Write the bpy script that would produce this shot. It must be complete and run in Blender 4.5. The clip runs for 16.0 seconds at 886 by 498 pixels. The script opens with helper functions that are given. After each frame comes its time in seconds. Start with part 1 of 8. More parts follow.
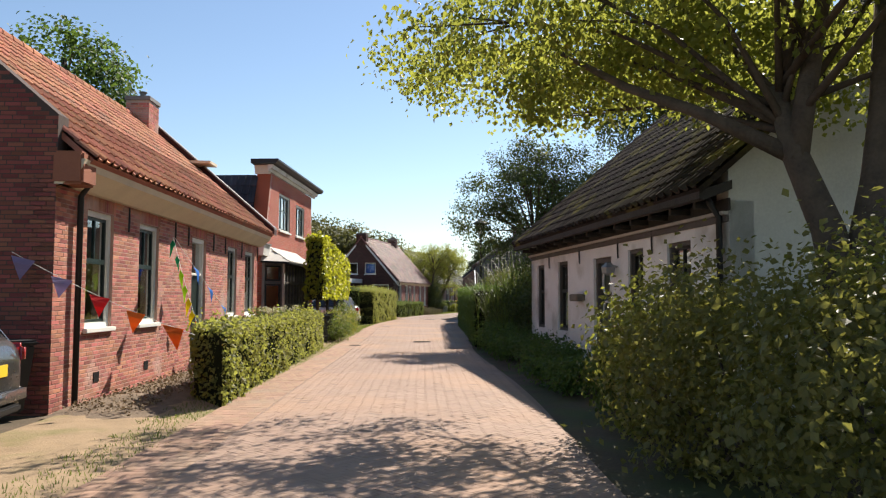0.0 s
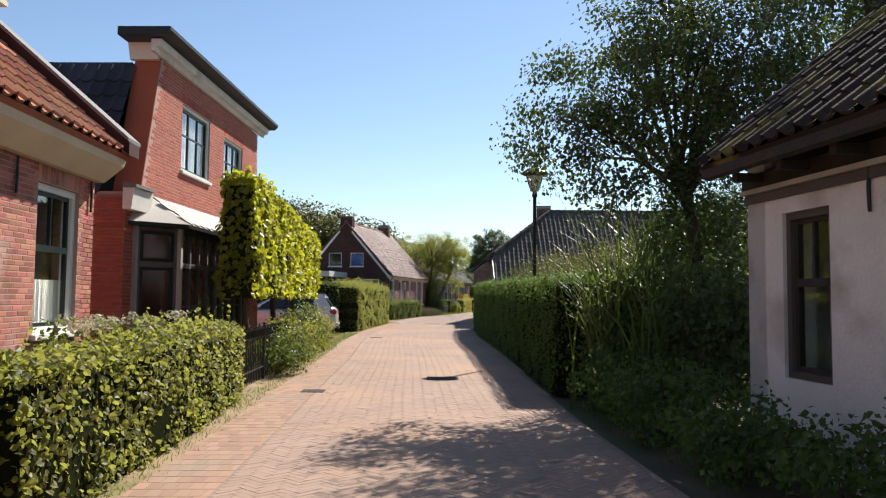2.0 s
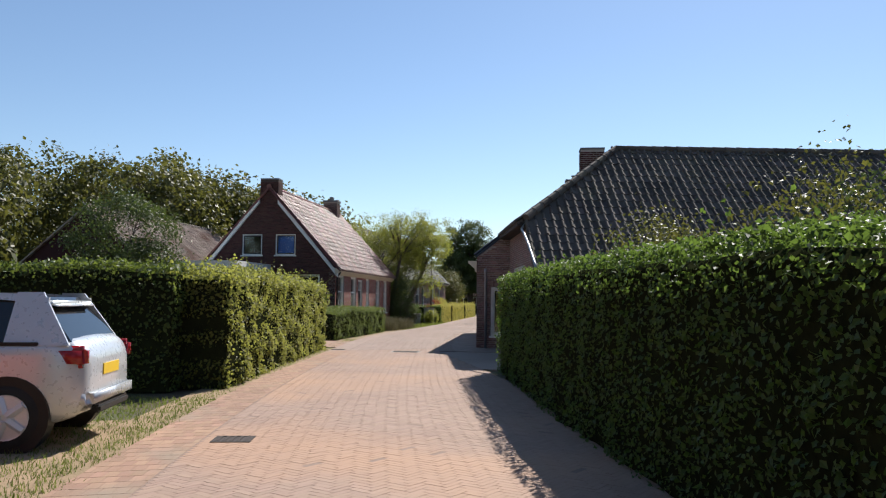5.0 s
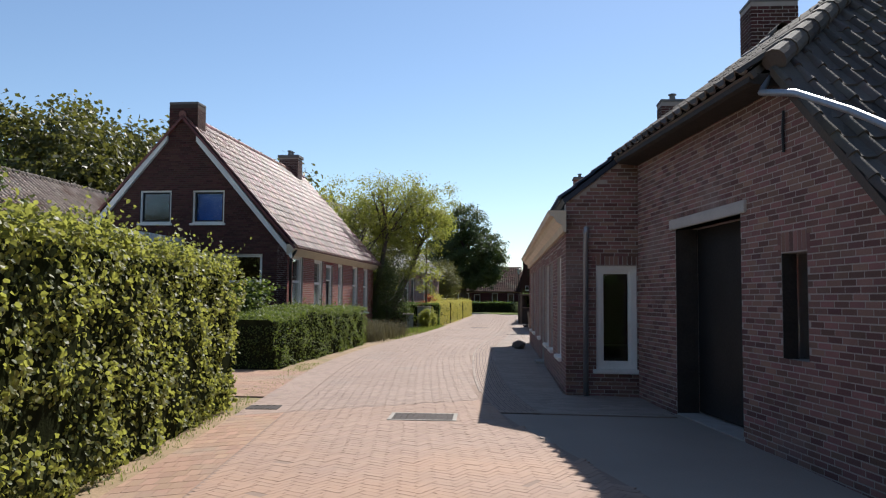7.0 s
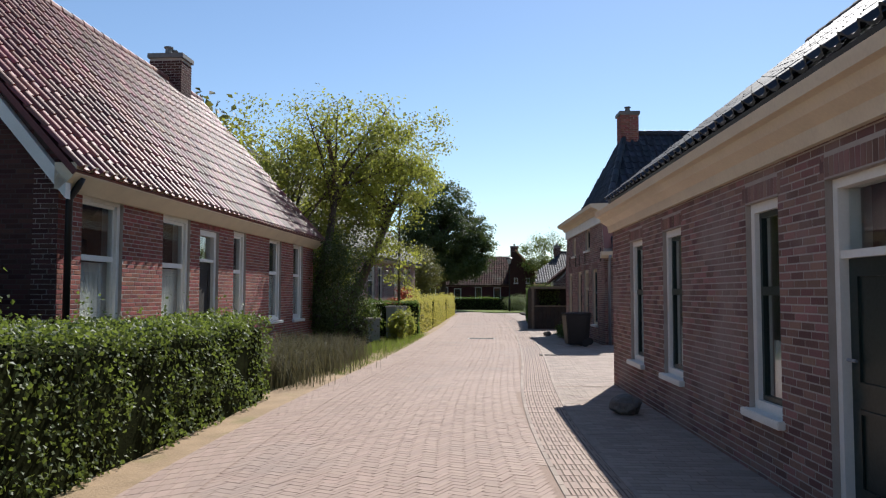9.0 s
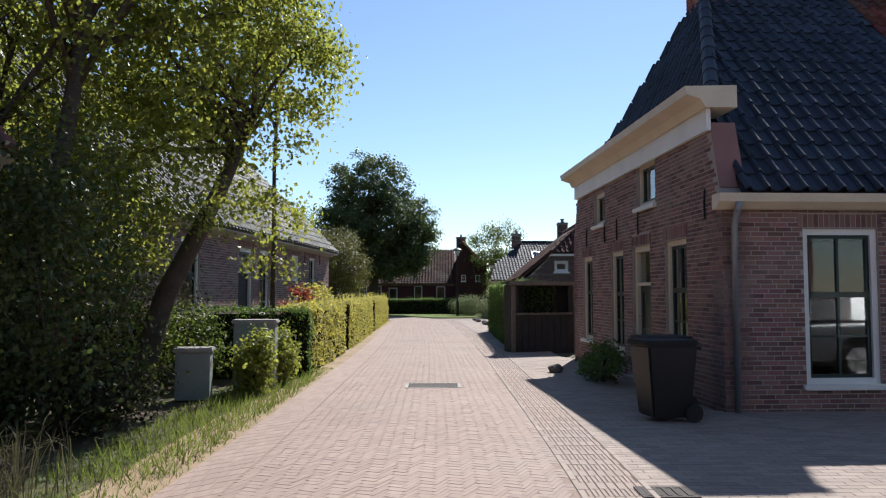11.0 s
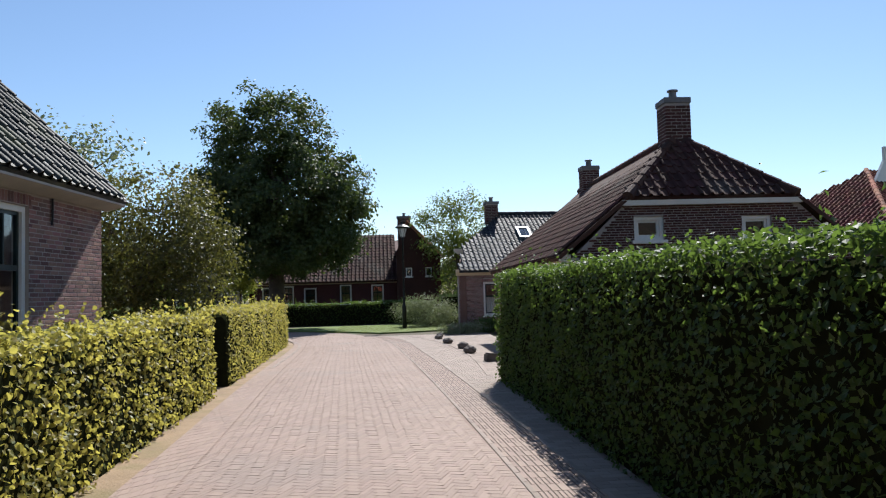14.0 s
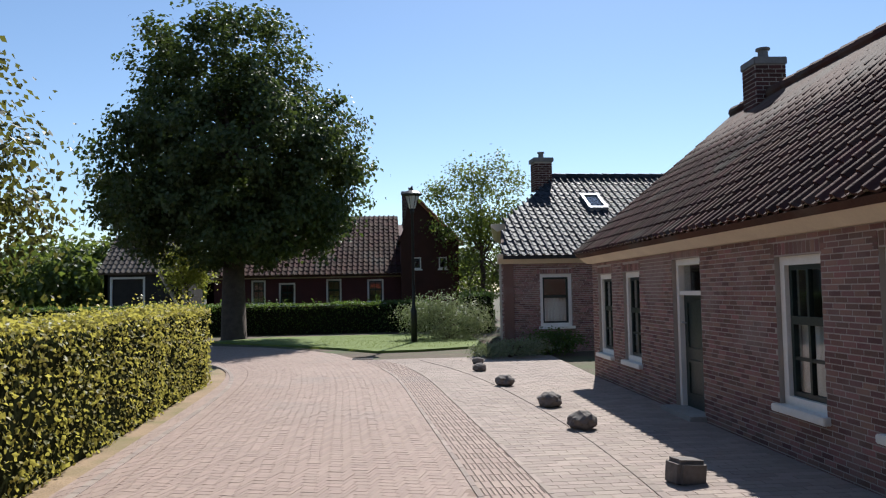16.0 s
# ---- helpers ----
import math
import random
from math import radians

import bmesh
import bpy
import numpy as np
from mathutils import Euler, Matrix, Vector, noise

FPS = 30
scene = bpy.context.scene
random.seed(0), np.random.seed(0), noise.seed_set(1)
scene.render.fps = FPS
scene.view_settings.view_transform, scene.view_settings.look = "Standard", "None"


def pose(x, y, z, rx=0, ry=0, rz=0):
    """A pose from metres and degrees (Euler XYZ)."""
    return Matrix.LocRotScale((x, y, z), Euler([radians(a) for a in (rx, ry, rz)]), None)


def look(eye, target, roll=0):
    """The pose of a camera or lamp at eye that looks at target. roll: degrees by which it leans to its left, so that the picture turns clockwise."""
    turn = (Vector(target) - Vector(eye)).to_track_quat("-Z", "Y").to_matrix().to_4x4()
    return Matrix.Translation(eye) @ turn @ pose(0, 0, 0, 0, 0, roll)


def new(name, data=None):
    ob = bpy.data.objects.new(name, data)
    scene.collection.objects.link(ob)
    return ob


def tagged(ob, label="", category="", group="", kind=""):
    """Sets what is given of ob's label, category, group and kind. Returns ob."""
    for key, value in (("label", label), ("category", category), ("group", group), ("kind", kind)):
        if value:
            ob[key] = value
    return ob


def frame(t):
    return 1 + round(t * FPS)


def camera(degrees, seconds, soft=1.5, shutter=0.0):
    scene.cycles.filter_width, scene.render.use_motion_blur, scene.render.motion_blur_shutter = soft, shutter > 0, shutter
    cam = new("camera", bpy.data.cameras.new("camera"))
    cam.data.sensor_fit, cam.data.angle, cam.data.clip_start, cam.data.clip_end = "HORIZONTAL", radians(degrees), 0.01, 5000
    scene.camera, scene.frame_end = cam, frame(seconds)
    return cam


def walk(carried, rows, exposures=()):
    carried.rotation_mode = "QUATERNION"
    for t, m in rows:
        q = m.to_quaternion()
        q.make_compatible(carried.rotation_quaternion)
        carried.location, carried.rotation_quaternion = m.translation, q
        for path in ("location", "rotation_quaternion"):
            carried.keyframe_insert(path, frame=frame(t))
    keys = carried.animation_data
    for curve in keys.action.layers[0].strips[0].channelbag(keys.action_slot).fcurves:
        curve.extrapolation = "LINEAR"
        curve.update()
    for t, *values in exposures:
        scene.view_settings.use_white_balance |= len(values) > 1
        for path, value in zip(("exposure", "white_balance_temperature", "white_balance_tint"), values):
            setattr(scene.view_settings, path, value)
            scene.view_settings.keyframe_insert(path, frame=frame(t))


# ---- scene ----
cam = camera(60.0, 16.0, soft=1.2)
PATH = [
    (0, (1.313, -1.801, 1.402), (0.250, 3.074, 1.726), 0.13),
    (0.5, (0.502, 0.835, 1.420), (-0.600, 5.701, 1.746), 0.19),
    (1, (-0.346, 3.603, 1.425), (-1.437, 8.472, 1.749), 0.33),
    (1.5, (-1.200, 6.479, 1.412), (-2.253, 11.356, 1.734), 0.46),
    (2, (-2.004, 9.361, 1.422), (-3.005, 14.250, 1.734), 0.58),
    (2.5, (-2.752, 12.304, 1.407), (-3.697, 17.205, 1.714), 0.48),
    (3, (-3.461, 15.167, 1.428), (-4.346, 20.078, 1.739), 0.53),
    (3.5, (-4.149, 18.127, 1.449), (-4.989, 23.045, 1.765), 0.55),
    (4, (-4.775, 21.078, 1.447), (-5.584, 26.002, 1.772), 0.28),
    (4.2, (-4.993, 22.309, 1.440), (-5.808, 27.230, 1.785), 0.42),
    (6.3, (-8.443, 35.503, 1.424), (-9.084, 40.451, 1.756), 0.62),
    (6.5, (-8.684, 36.753, 1.420), (-9.318, 41.702, 1.747), 0.64),
    (7, (-9.269, 39.854, 1.402), (-9.886, 44.805, 1.724), 0.50),
    (7.5, (-9.875, 42.914, 1.399), (-10.458, 47.870, 1.713), 0.33),
    (8, (-10.440, 46.076, 1.419), (-10.990, 51.036, 1.720), 0.05),
    (8.2, (-10.681, 47.381, 1.423), (-11.210, 52.343, 1.723), -0.03),
    (10.3, (-11.510, 60.756, 1.428), (-11.695, 65.745, 1.702), 0.32),
    (10.5, (-11.618, 62.033, 1.426), (-11.756, 67.024, 1.701), 0.20),
    (11, (-11.861, 65.050, 1.412), (-11.882, 70.041, 1.705), -0.12),
    (11.5, (-12.026, 68.074, 1.394), (-11.929, 73.064, 1.694), -0.32),
    (12, (-12.005, 71.237, 1.391), (-11.817, 76.224, 1.695), -0.43),
    (12.5, (-11.988, 74.254, 1.416), (-11.721, 79.238, 1.715), -0.61),
    (13, (-11.865, 77.260, 1.425), (-11.549, 82.241, 1.725), -0.76),
    (13.5, (-11.941, 79.664, 1.414), (-11.575, 84.642, 1.711), -1.07),
    (14, (-12.114, 81.987, 1.437), (-11.704, 86.962, 1.723), -1.59),
    (14.5, (-12.091, 84.707, 1.422), (-11.668, 89.681, 1.705), -1.36),
    (15, (-12.086, 87.252, 1.409), (-11.660, 92.226, 1.690), -1.25),
    (15.5, (-12.106, 89.818, 1.439), (-11.680, 94.793, 1.712), -1.01),
    (16, (-12.103, 92.266, 1.438), (-11.691, 97.241, 1.713), -1.09),
]
walk(cam, [(t, look(eye, target, roll)) for t, eye, target, roll in PATH], exposures=[(0, 0.9, 6900, 10), (2.5, 0.75, 6600, 10), (4, 0.6, 6450, 10), (8, 0.6, 6300, 10), (11.5, 0.7, 6100, 10), (16, 0.58, 6150, 10)])

# ---------------------------------------------------------------- light
SUN_AZ, SUN_EL = radians(17.0), radians(44.0)
sun_way = Vector((math.sin(SUN_AZ) * math.cos(SUN_EL), math.cos(SUN_AZ) * math.cos(SUN_EL), math.sin(SUN_EL)))
world = bpy.data.worlds.new("world")
scene.world = world
world.use_nodes = True
wn = world.node_tree.nodes
sky = wn.new("ShaderNodeTexSky")
sky.sky_type, sky.sun_disc, sky.sun_elevation, sky.sun_rotation = "NISHITA", False, SUN_EL, SUN_AZ
sky.air_density, sky.dust_density, sky.ozone_density = 1.0, 0.15, 2.6
world.node_tree.links.new(sky.outputs[0], wn["Background"].inputs[0])
wn["Background"].inputs[1].default_value = 0.085
sun = new("sun", bpy.data.lights.new("sun", "SUN"))
sun.data.energy, sun.data.angle, sun.data.color = 5.0, radians(0.53), (1.0, 0.95, 0.88)
sun.matrix_world = look(sun_way * 200, (0, 0, 0))

# ---------------------------------------------------------------- materials
RNG = np.random.default_rng(7)


def material(name, base, other=None, scale=4.0, rough=0.8, bump=0.3, fine=60.0, vary=0.0, metal=0.0, stain=None, stain_at=0.62, stain_scale=0.9, spec=0.3, coat=0.0):
    """Noise at two scales between two colours, a per-piece variation, a stain colour in patches, and fine relief."""
    m = bpy.data.materials.new(name)
    m.use_nodes = True
    t = m.node_tree
    n, ln = t.nodes, t.links
    bsdf = n["Principled BSDF"]
    geo = n.new("ShaderNodeNewGeometry")
    big = n.new("ShaderNodeTexNoise")
    big.inputs["Scale"].default_value, big.inputs["Detail"].default_value = scale, 4
    small = n.new("ShaderNodeTexNoise")
    small.inputs["Scale"].default_value, small.inputs["Detail"].default_value = fine, 3
    ln.new(geo.outputs["Position"], big.inputs["Vector"])
    ln.new(geo.outputs["Position"], small.inputs["Vector"])
    other = other or tuple(c * 0.7 for c in base)
    mix = n.new("ShaderNodeMix")
    mix.data_type = "RGBA"
    mix.inputs["A"].default_value, mix.inputs["B"].default_value = (*base, 1), (*other, 1)
    add = n.new("ShaderNodeMath")
    add.operation = "MULTIPLY_ADD"
    ln.new(small.outputs["Fac"], add.inputs[0])
    add.inputs[1].default_value = 0.5
    ln.new(big.outputs["Fac"], add.inputs[2])
    ramp = n.new("ShaderNodeMapRange")
    ramp.inputs["From Min"].default_value, ramp.inputs["From Max"].default_value = 0.5, 1.0
    ln.new(add.outputs[0], ramp.inputs["Value"])
    ln.new(ramp.outputs[0], mix.inputs["Factor"])
    colour = mix.outputs["Result"]
    if vary:
        info = n.new("ShaderNodeObjectInfo")
        s = n.new("ShaderNodeMath")
        s.operation = "ADD"
        ln.new(geo.outputs["Random Per Island"], s.inputs[0])
        ln.new(info.outputs["Random"], s.inputs[1])
        f = n.new("ShaderNodeMath")
        f.operation = "FRACT"
        ln.new(s.outputs[0], f.inputs[0])
        hsv = n.new("ShaderNodeHueSaturation")
        v = n.new("ShaderNodeMapRange")
        v.inputs["To Min"].default_value, v.inputs["To Max"].default_value = 1 - vary, 1 + vary
        ln.new(f.outputs[0], v.inputs["Value"])
        ln.new(v.outputs[0], hsv.inputs["Value"])
        k = n.new("ShaderNodeMath")
        k.operation = "MULTIPLY"
        k.inputs[1].default_value = 7.31
        ln.new(f.outputs[0], k.inputs[0])
        k2 = n.new("ShaderNodeMath")
        k2.operation = "FRACT"
        ln.new(k.outputs[0], k2.inputs[0])
        h = n.new("ShaderNodeMapRange")
        h.inputs["To Min"].default_value, h.inputs["To Max"].default_value = 0.5 - 0.045 * vary, 0.5 + 0.06 * vary
        ln.new(k2.outputs[0], h.inputs["Value"])
        ln.new(h.outputs[0], hsv.inputs["Hue"])
        ln.new(colour, hsv.inputs["Color"])
        colour = hsv.outputs[0]
    if stain:
        patch = n.new("ShaderNodeTexNoise")
        patch.inputs["Scale"].default_value, patch.inputs["Detail"].default_value = stain_scale, 7
        ln.new(geo.outputs["Position"], patch.inputs["Vector"])
        pr = n.new("ShaderNodeMapRange")
        pr.inputs["From Min"].default_value, pr.inputs["From Max"].default_value = stain_at - 0.1, stain_at + 0.1
        ln.new(patch.outputs["Fac"], pr.inputs["Value"])
        sm = n.new("ShaderNodeMix")
        sm.data_type = "RGBA"
        sm.inputs["B"].default_value = (*stain, 1)
        ln.new(pr.outputs[0], sm.inputs["Factor"])
        ln.new(colour, sm.inputs["A"])
        colour = sm.outputs["Result"]
    ln.new(colour, bsdf.inputs["Base Color"])
    rr = n.new("ShaderNodeMapRange")
    rr.inputs["To Min"].default_value, rr.inputs["To Max"].default_value = max(rough - 0.12, 0.02), min(rough + 0.12, 1)
    ln.new(small.outputs["Fac"], rr.inputs["Value"])
    ln.new(rr.outputs[0], bsdf.inputs["Roughness"])
    bsdf.inputs["Metallic"].default_value = metal
    bsdf.inputs["Specular IOR Level"].default_value = spec
    bsdf.inputs["Coat Weight"].default_value = coat
    bsdf.inputs["Coat Roughness"].default_value = 0.05
    if bump:
        b = n.new("ShaderNodeBump")
        b.inputs["Strength"].default_value, b.inputs["Distance"].default_value = bump, 0.01
        ln.new(small.outputs["Fac"], b.inputs["Height"])
        ln.new(b.outputs[0], bsdf.inputs["Normal"])
    return m


def leaf_material(name, base, other, through_col, amount=0.4, rough=0.5, patch=1.3):
    m = bpy.data.materials.new(name)
    m.use_nodes = True
    t = m.node_tree
    n, ln = t.nodes, t.links
    bsdf, out = n["Principled BSDF"], n["Material Output"]
    geo = n.new("ShaderNodeNewGeometry")
    big = n.new("ShaderNodeTexNoise")
    big.inputs["Scale"].default_value = patch
    ln.new(geo.outputs["Position"], big.inputs["Vector"])
    a = n.new("ShaderNodeMath")
    a.operation = "ADD"
    ln.new(geo.outputs["Random Per Island"], a.inputs[0])
    ln.new(big.outputs["Fac"], a.inputs[1])
    r = n.new("ShaderNodeMapRange")
    r.inputs["From Min"].default_value, r.inputs["From Max"].default_value = 0.45, 1.5
    ln.new(a.outputs[0], r.inputs["Value"])
    mix = n.new("ShaderNodeMix")
    mix.data_type = "RGBA"
    mix.inputs["A"].default_value, mix.inputs["B"].default_value = (*base, 1), (*other, 1)
    ln.new(r.outputs[0], mix.inputs["Factor"])
    ln.new(mix.outputs["Result"], bsdf.inputs["Base Color"])
    bsdf.inputs["Roughness"].default_value = rough
    bsdf.inputs["Specular IOR Level"].default_value = 0.28
    tr = n.new("ShaderNodeBsdfTranslucent")
    tm = n.new("ShaderNodeMix")
    tm.data_type = "RGBA"
    tm.inputs["A"].default_value = (*through_col, 1)
    tm.inputs["B"].default_value = tuple(min(c * 1.5, 1) for c in through_col) + (1,)
    ln.new(geo.outputs["Random Per Island"], tm.inputs["Factor"])
    ln.new(tm.outputs["Result"], tr.inputs["Color"])
    ms = n.new("ShaderNodeMixShader")
    ms.inputs[0].default_value = amount
    ln.new(bsdf.outputs[0], ms.inputs[1])
    ln.new(tr.outputs[0], ms.inputs[2])
    ln.new(ms.outputs[0], out.inputs[0])
    return m


def glass_material(name, tint=(0.9, 0.95, 0.95), rough=0.02):
    m = bpy.data.materials.new(name)
    m.use_nodes = True
    b = m.node_tree.nodes["Principled BSDF"]
    b.inputs["Base Color"].default_value = (*tint, 1)
    b.inputs["Transmission Weight"].default_value = 1.0
    b.inputs["Roughness"].default_value = rough
    b.inputs["IOR"].default_value = 1.5
    return m


BRICK_RED = material("brick_red", (0.45, 0.165, 0.118), (0.345, 0.122, 0.092), 2.2, 0.9, 0.35, 70, 0.36, stain=(0.47, 0.32, 0.265), stain_at=0.65, stain_scale=1.4)
BRICK_ORANGE = material("brick_orange_red", (0.44, 0.105, 0.062), (0.36, 0.086, 0.054), 2.0, 0.85, 0.25, 70, 0.18)
BRICK_BROWN = material("brick_brown", (0.228, 0.118, 0.098), (0.165, 0.093, 0.08), 1.8, 0.9, 0.4, 70, 0.4, stain=(0.26, 0.19, 0.165), stain_at=0.64)
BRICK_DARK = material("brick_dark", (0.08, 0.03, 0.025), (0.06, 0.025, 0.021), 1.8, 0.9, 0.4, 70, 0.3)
# dark mortar that carries the shade of two south-facing end walls
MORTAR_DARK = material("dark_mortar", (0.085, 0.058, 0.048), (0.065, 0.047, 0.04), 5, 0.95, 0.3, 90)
MORTAR = material("mortar", (0.39, 0.34, 0.30), (0.31, 0.27, 0.235), 5, 0.95, 0.3, 90)
MORTAR_PINK = material("mortar_pink", (0.48, 0.30, 0.245), (0.40, 0.25, 0.2), 5, 0.95, 0.3, 90)
PLASTER = material("white_plaster", (0.74, 0.73, 0.71), (0.62, 0.61, 0.585), 1.3, 0.9, 0.8, 30, stain=(0.44, 0.42, 0.38), stain_at=0.63, stain_scale=1.7)
# greyer copy of the white plaster, with the end gable's shade in its colour
PLASTER_SHADED = material("shaded_plaster", (0.55, 0.54, 0.49), (0.42, 0.41, 0.38), 1.0, 0.9, 0.4, 30)
TILE_ORANGE = material("roof_tile_orange", (0.44, 0.185, 0.11), (0.31, 0.13, 0.082), 1.5, 0.85, 0.4, 50, 0.28, stain=(0.21, 0.135, 0.10), stain_at=0.63, stain_scale=1.8, spec=0.12)
TILE_DARK = material("roof_tile_dark", (0.12, 0.098, 0.085), (0.08, 0.07, 0.062), 1.5, 0.82, 0.4, 50, 0.35, stain=(0.13, 0.11, 0.075), stain_at=0.64, stain_scale=1.6, spec=0.1)
TILE_MOSS = material("roof_tile_mossy", (0.052, 0.04, 0.032), (0.034, 0.028, 0.023), 1.5, 0.9, 0.5, 50, 0.4, stain=(0.19, 0.165, 0.045), stain_at=0.63, stain_scale=1.3, spec=0.06)
TILE_PALE = material("roof_tile_pale", (0.40, 0.33, 0.27), (0.30, 0.24, 0.2), 1.5, 0.85, 0.3, 50, 0.25, stain=(0.2, 0.13, 0.1), stain_at=0.6, spec=0.1)
TILE_GLAZED = material("roof_tile_glazed", (0.03, 0.037, 0.05), (0.018, 0.022, 0.032), 1.5, 0.62, 0.15, 40, 0.4, spec=0.3)
TILE_PINK = material("roof_tile_pink", (0.23, 0.08, 0.068), (0.13, 0.05, 0.044), 1.5, 0.55, 0.2, 50, 0.45, spec=0.32)
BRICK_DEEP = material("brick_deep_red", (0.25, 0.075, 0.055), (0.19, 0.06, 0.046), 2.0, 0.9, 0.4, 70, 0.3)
TILE_BROWN = material("roof_tile_brown", (0.085, 0.037, 0.029), (0.05, 0.026, 0.022), 1.4, 0.85, 0.4, 50, 0.3, stain=(0.10, 0.085, 0.07), stain_at=0.64, spec=0.1)
TILE_BLACK = material("roof_tile_black", (0.03, 0.034, 0.042), (0.02, 0.022, 0.028), 1.5, 0.62, 0.2, 40, 0.4, spec=0.12)
TILE_RED = material("roof_tile_red", (0.17, 0.05, 0.036), (0.11, 0.04, 0.03), 1.4, 0.85, 0.4, 50, 0.3, stain=(0.08, 0.06, 0.05), stain_at=0.64, spec=0.1)
TILE_GREY = material("roof_tile_grey", (0.05, 0.052, 0.044), (0.024, 0.025, 0.022), 1.5, 0.62, 0.35, 50, 0.5, stain=(0.13, 0.135, 0.065), stain_at=0.62, stain_scale=0.7, spec=0.22)
SLATE = material("slate", (0.045, 0.047, 0.055), (0.03, 0.032, 0.038), 2, 0.6, 0.3, 50, 0.3)
BAY_WOOD = material("weathered_frame", (0.15, 0.135, 0.125), (0.075, 0.068, 0.064), 6, 0.75, 0.4, 60)
SLATE_PALE = material("pale_slate", (0.45, 0.42, 0.38), (0.34, 0.32, 0.29), 2, 0.7, 0.3, 50, 0.2)
WHITE = material("white_paint", (0.78, 0.76, 0.70), (0.68, 0.66, 0.60), 2.5, 0.5, 0.1, 40)
CREAM = material("cream_paint", (0.68, 0.58, 0.42), (0.58, 0.49, 0.36), 2.5, 0.5, 0.1, 40)
GREEN_DARK = material("dark_green_paint", (0.018, 0.032, 0.028), (0.012, 0.02, 0.018), 3, 0.35, 0.05, 40)
BLACK = material("black_paint", (0.012, 0.012, 0.013), (0.02, 0.02, 0.02), 3, 0.45, 0.1, 40)
BROWN_PAINT = material("brown_grey_paint", (0.10, 0.085, 0.075), (0.07, 0.06, 0.055), 3, 0.6, 0.2, 40)
CURTAIN = material("white_curtain", (0.75, 0.73, 0.68), (0.62, 0.6, 0.56), 3, 0.9, 0.2, 25)
BLUE_BLIND = material("blue_blind", (0.01, 0.10, 0.45), (0.01, 0.08, 0.38), 3, 0.6, 0.05, 25)
INSIDE = material("room_dark", (0.10, 0.095, 0.09), (0.07, 0.065, 0.06), 1, 0.9, 0.0, 20)
ZINC = material("zinc", (0.32, 0.34, 0.36), (0.24, 0.25, 0.27), 3, 0.45, 0.1, 30, metal=0.6)
LEAD = material("lead_cap", (0.20, 0.19, 0.18), (0.12, 0.12, 0.12), 4, 0.7, 0.3, 30)
GLASS = glass_material("window_glass")
BARK = material("bark", (0.10, 0.075, 0.055), (0.055, 0.042, 0.033), 6, 0.95, 0.9, 35)
# near-black green puts the shade between a hedge's twigs into the colour
HEDGE_CORE = material("hedge_inner_shade", (0.02, 0.024, 0.010), (0.012, 0.013, 0.007), 8, 0.95, 0.8, 40, spec=0.0)
LEAF_BEECH = leaf_material("beech_leaf", (0.06, 0.088, 0.025), (0.19, 0.175, 0.048), (0.35, 0.36, 0.07), 0.4)
LEAF_OLIVE = leaf_material("olive_leaf", (0.045, 0.054, 0.017), (0.11, 0.104, 0.03), (0.15, 0.15, 0.03), 0.3)
LEAF_GOLD = leaf_material("golden_hedge_leaf", (0.10, 0.13, 0.028), (0.31, 0.25, 0.06), (0.50, 0.45, 0.09), 0.40)
LEAF_LIME = leaf_material("lime_leaf", (0.06, 0.10, 0.015), (0.20, 0.19, 0.02), (0.44, 0.44, 0.03), 0.44, 0.4)
LEAF_APPLE = leaf_material("apple_leaf", (0.03, 0.05, 0.016), (0.07, 0.085, 0.028), (0.10, 0.14, 0.028), 0.26)
DRY_GRASS = leaf_material("dry_grass_blade", (0.062, 0.058, 0.032), (0.12, 0.105, 0.058), (0.10, 0.092, 0.045), 0.3, 0.8)
LEAF_TANGLE = leaf_material("tangled_shrub_leaf", (0.06, 0.068, 0.026), (0.145, 0.132, 0.042), (0.26, 0.25, 0.055), 0.38)
LEAF_DARK = leaf_material("dark_leaf", (0.03, 0.06, 0.016), (0.065, 0.10, 0.024), (0.14, 0.22, 0.035), 0.34, 0.55)
LEAF_MID = leaf_material("garden_leaf", (0.036, 0.066, 0.018), (0.09, 0.11, 0.03), (0.17, 0.22, 0.036), 0.34)
LEAF_YELLOW = leaf_material("yellowing_leaf", (0.055, 0.08, 0.02), (0.155, 0.142, 0.036), (0.29, 0.30, 0.05), 0.38)
LEAF_GREEN = leaf_material("verge_tree_leaf", (0.04, 0.068, 0.018), (0.11, 0.12, 0.03), (0.34, 0.36, 0.06), 0.46)
LEAF_GREY = leaf_material("grey_green_leaf", (0.13, 0.16, 0.085), (0.24, 0.25, 0.15), (0.2, 0.24, 0.1), 0.3)
GRASS_BLADE = leaf_material("grass_blade", (0.05, 0.085, 0.018), (0.12, 0.13, 0.04), (0.2, 0.25, 0.045), 0.35)
# brown leaf darkened: the shade of the verge trees is in the colour
LEAF_BROWN_SHADED = leaf_material("brown_shaded_leaf", (0.024, 0.024, 0.012), (0.05, 0.04, 0.024), (0.05, 0.055, 0.025), 0.2, 0.8)
LEAF_RED = leaf_material("red_leaf", (0.13, 0.025, 0.02), (0.20, 0.06, 0.03), (0.3, 0.06, 0.03), 0.4)
PAVING = material("paving_brick", (0.315, 0.23, 0.185), (0.27, 0.193, 0.153), 0.55, 0.8, 0.2, 55, 0.085, stain=(0.25, 0.197, 0.165), stain_at=0.66, stain_scale=0.5)
PAVING_WARM = material("paving_brick_warm", (0.33, 0.228, 0.174), (0.285, 0.19, 0.142), 0.5, 0.8, 0.2, 55, 0.07, stain=(0.385, 0.24, 0.158), stain_at=0.56, stain_scale=0.33)
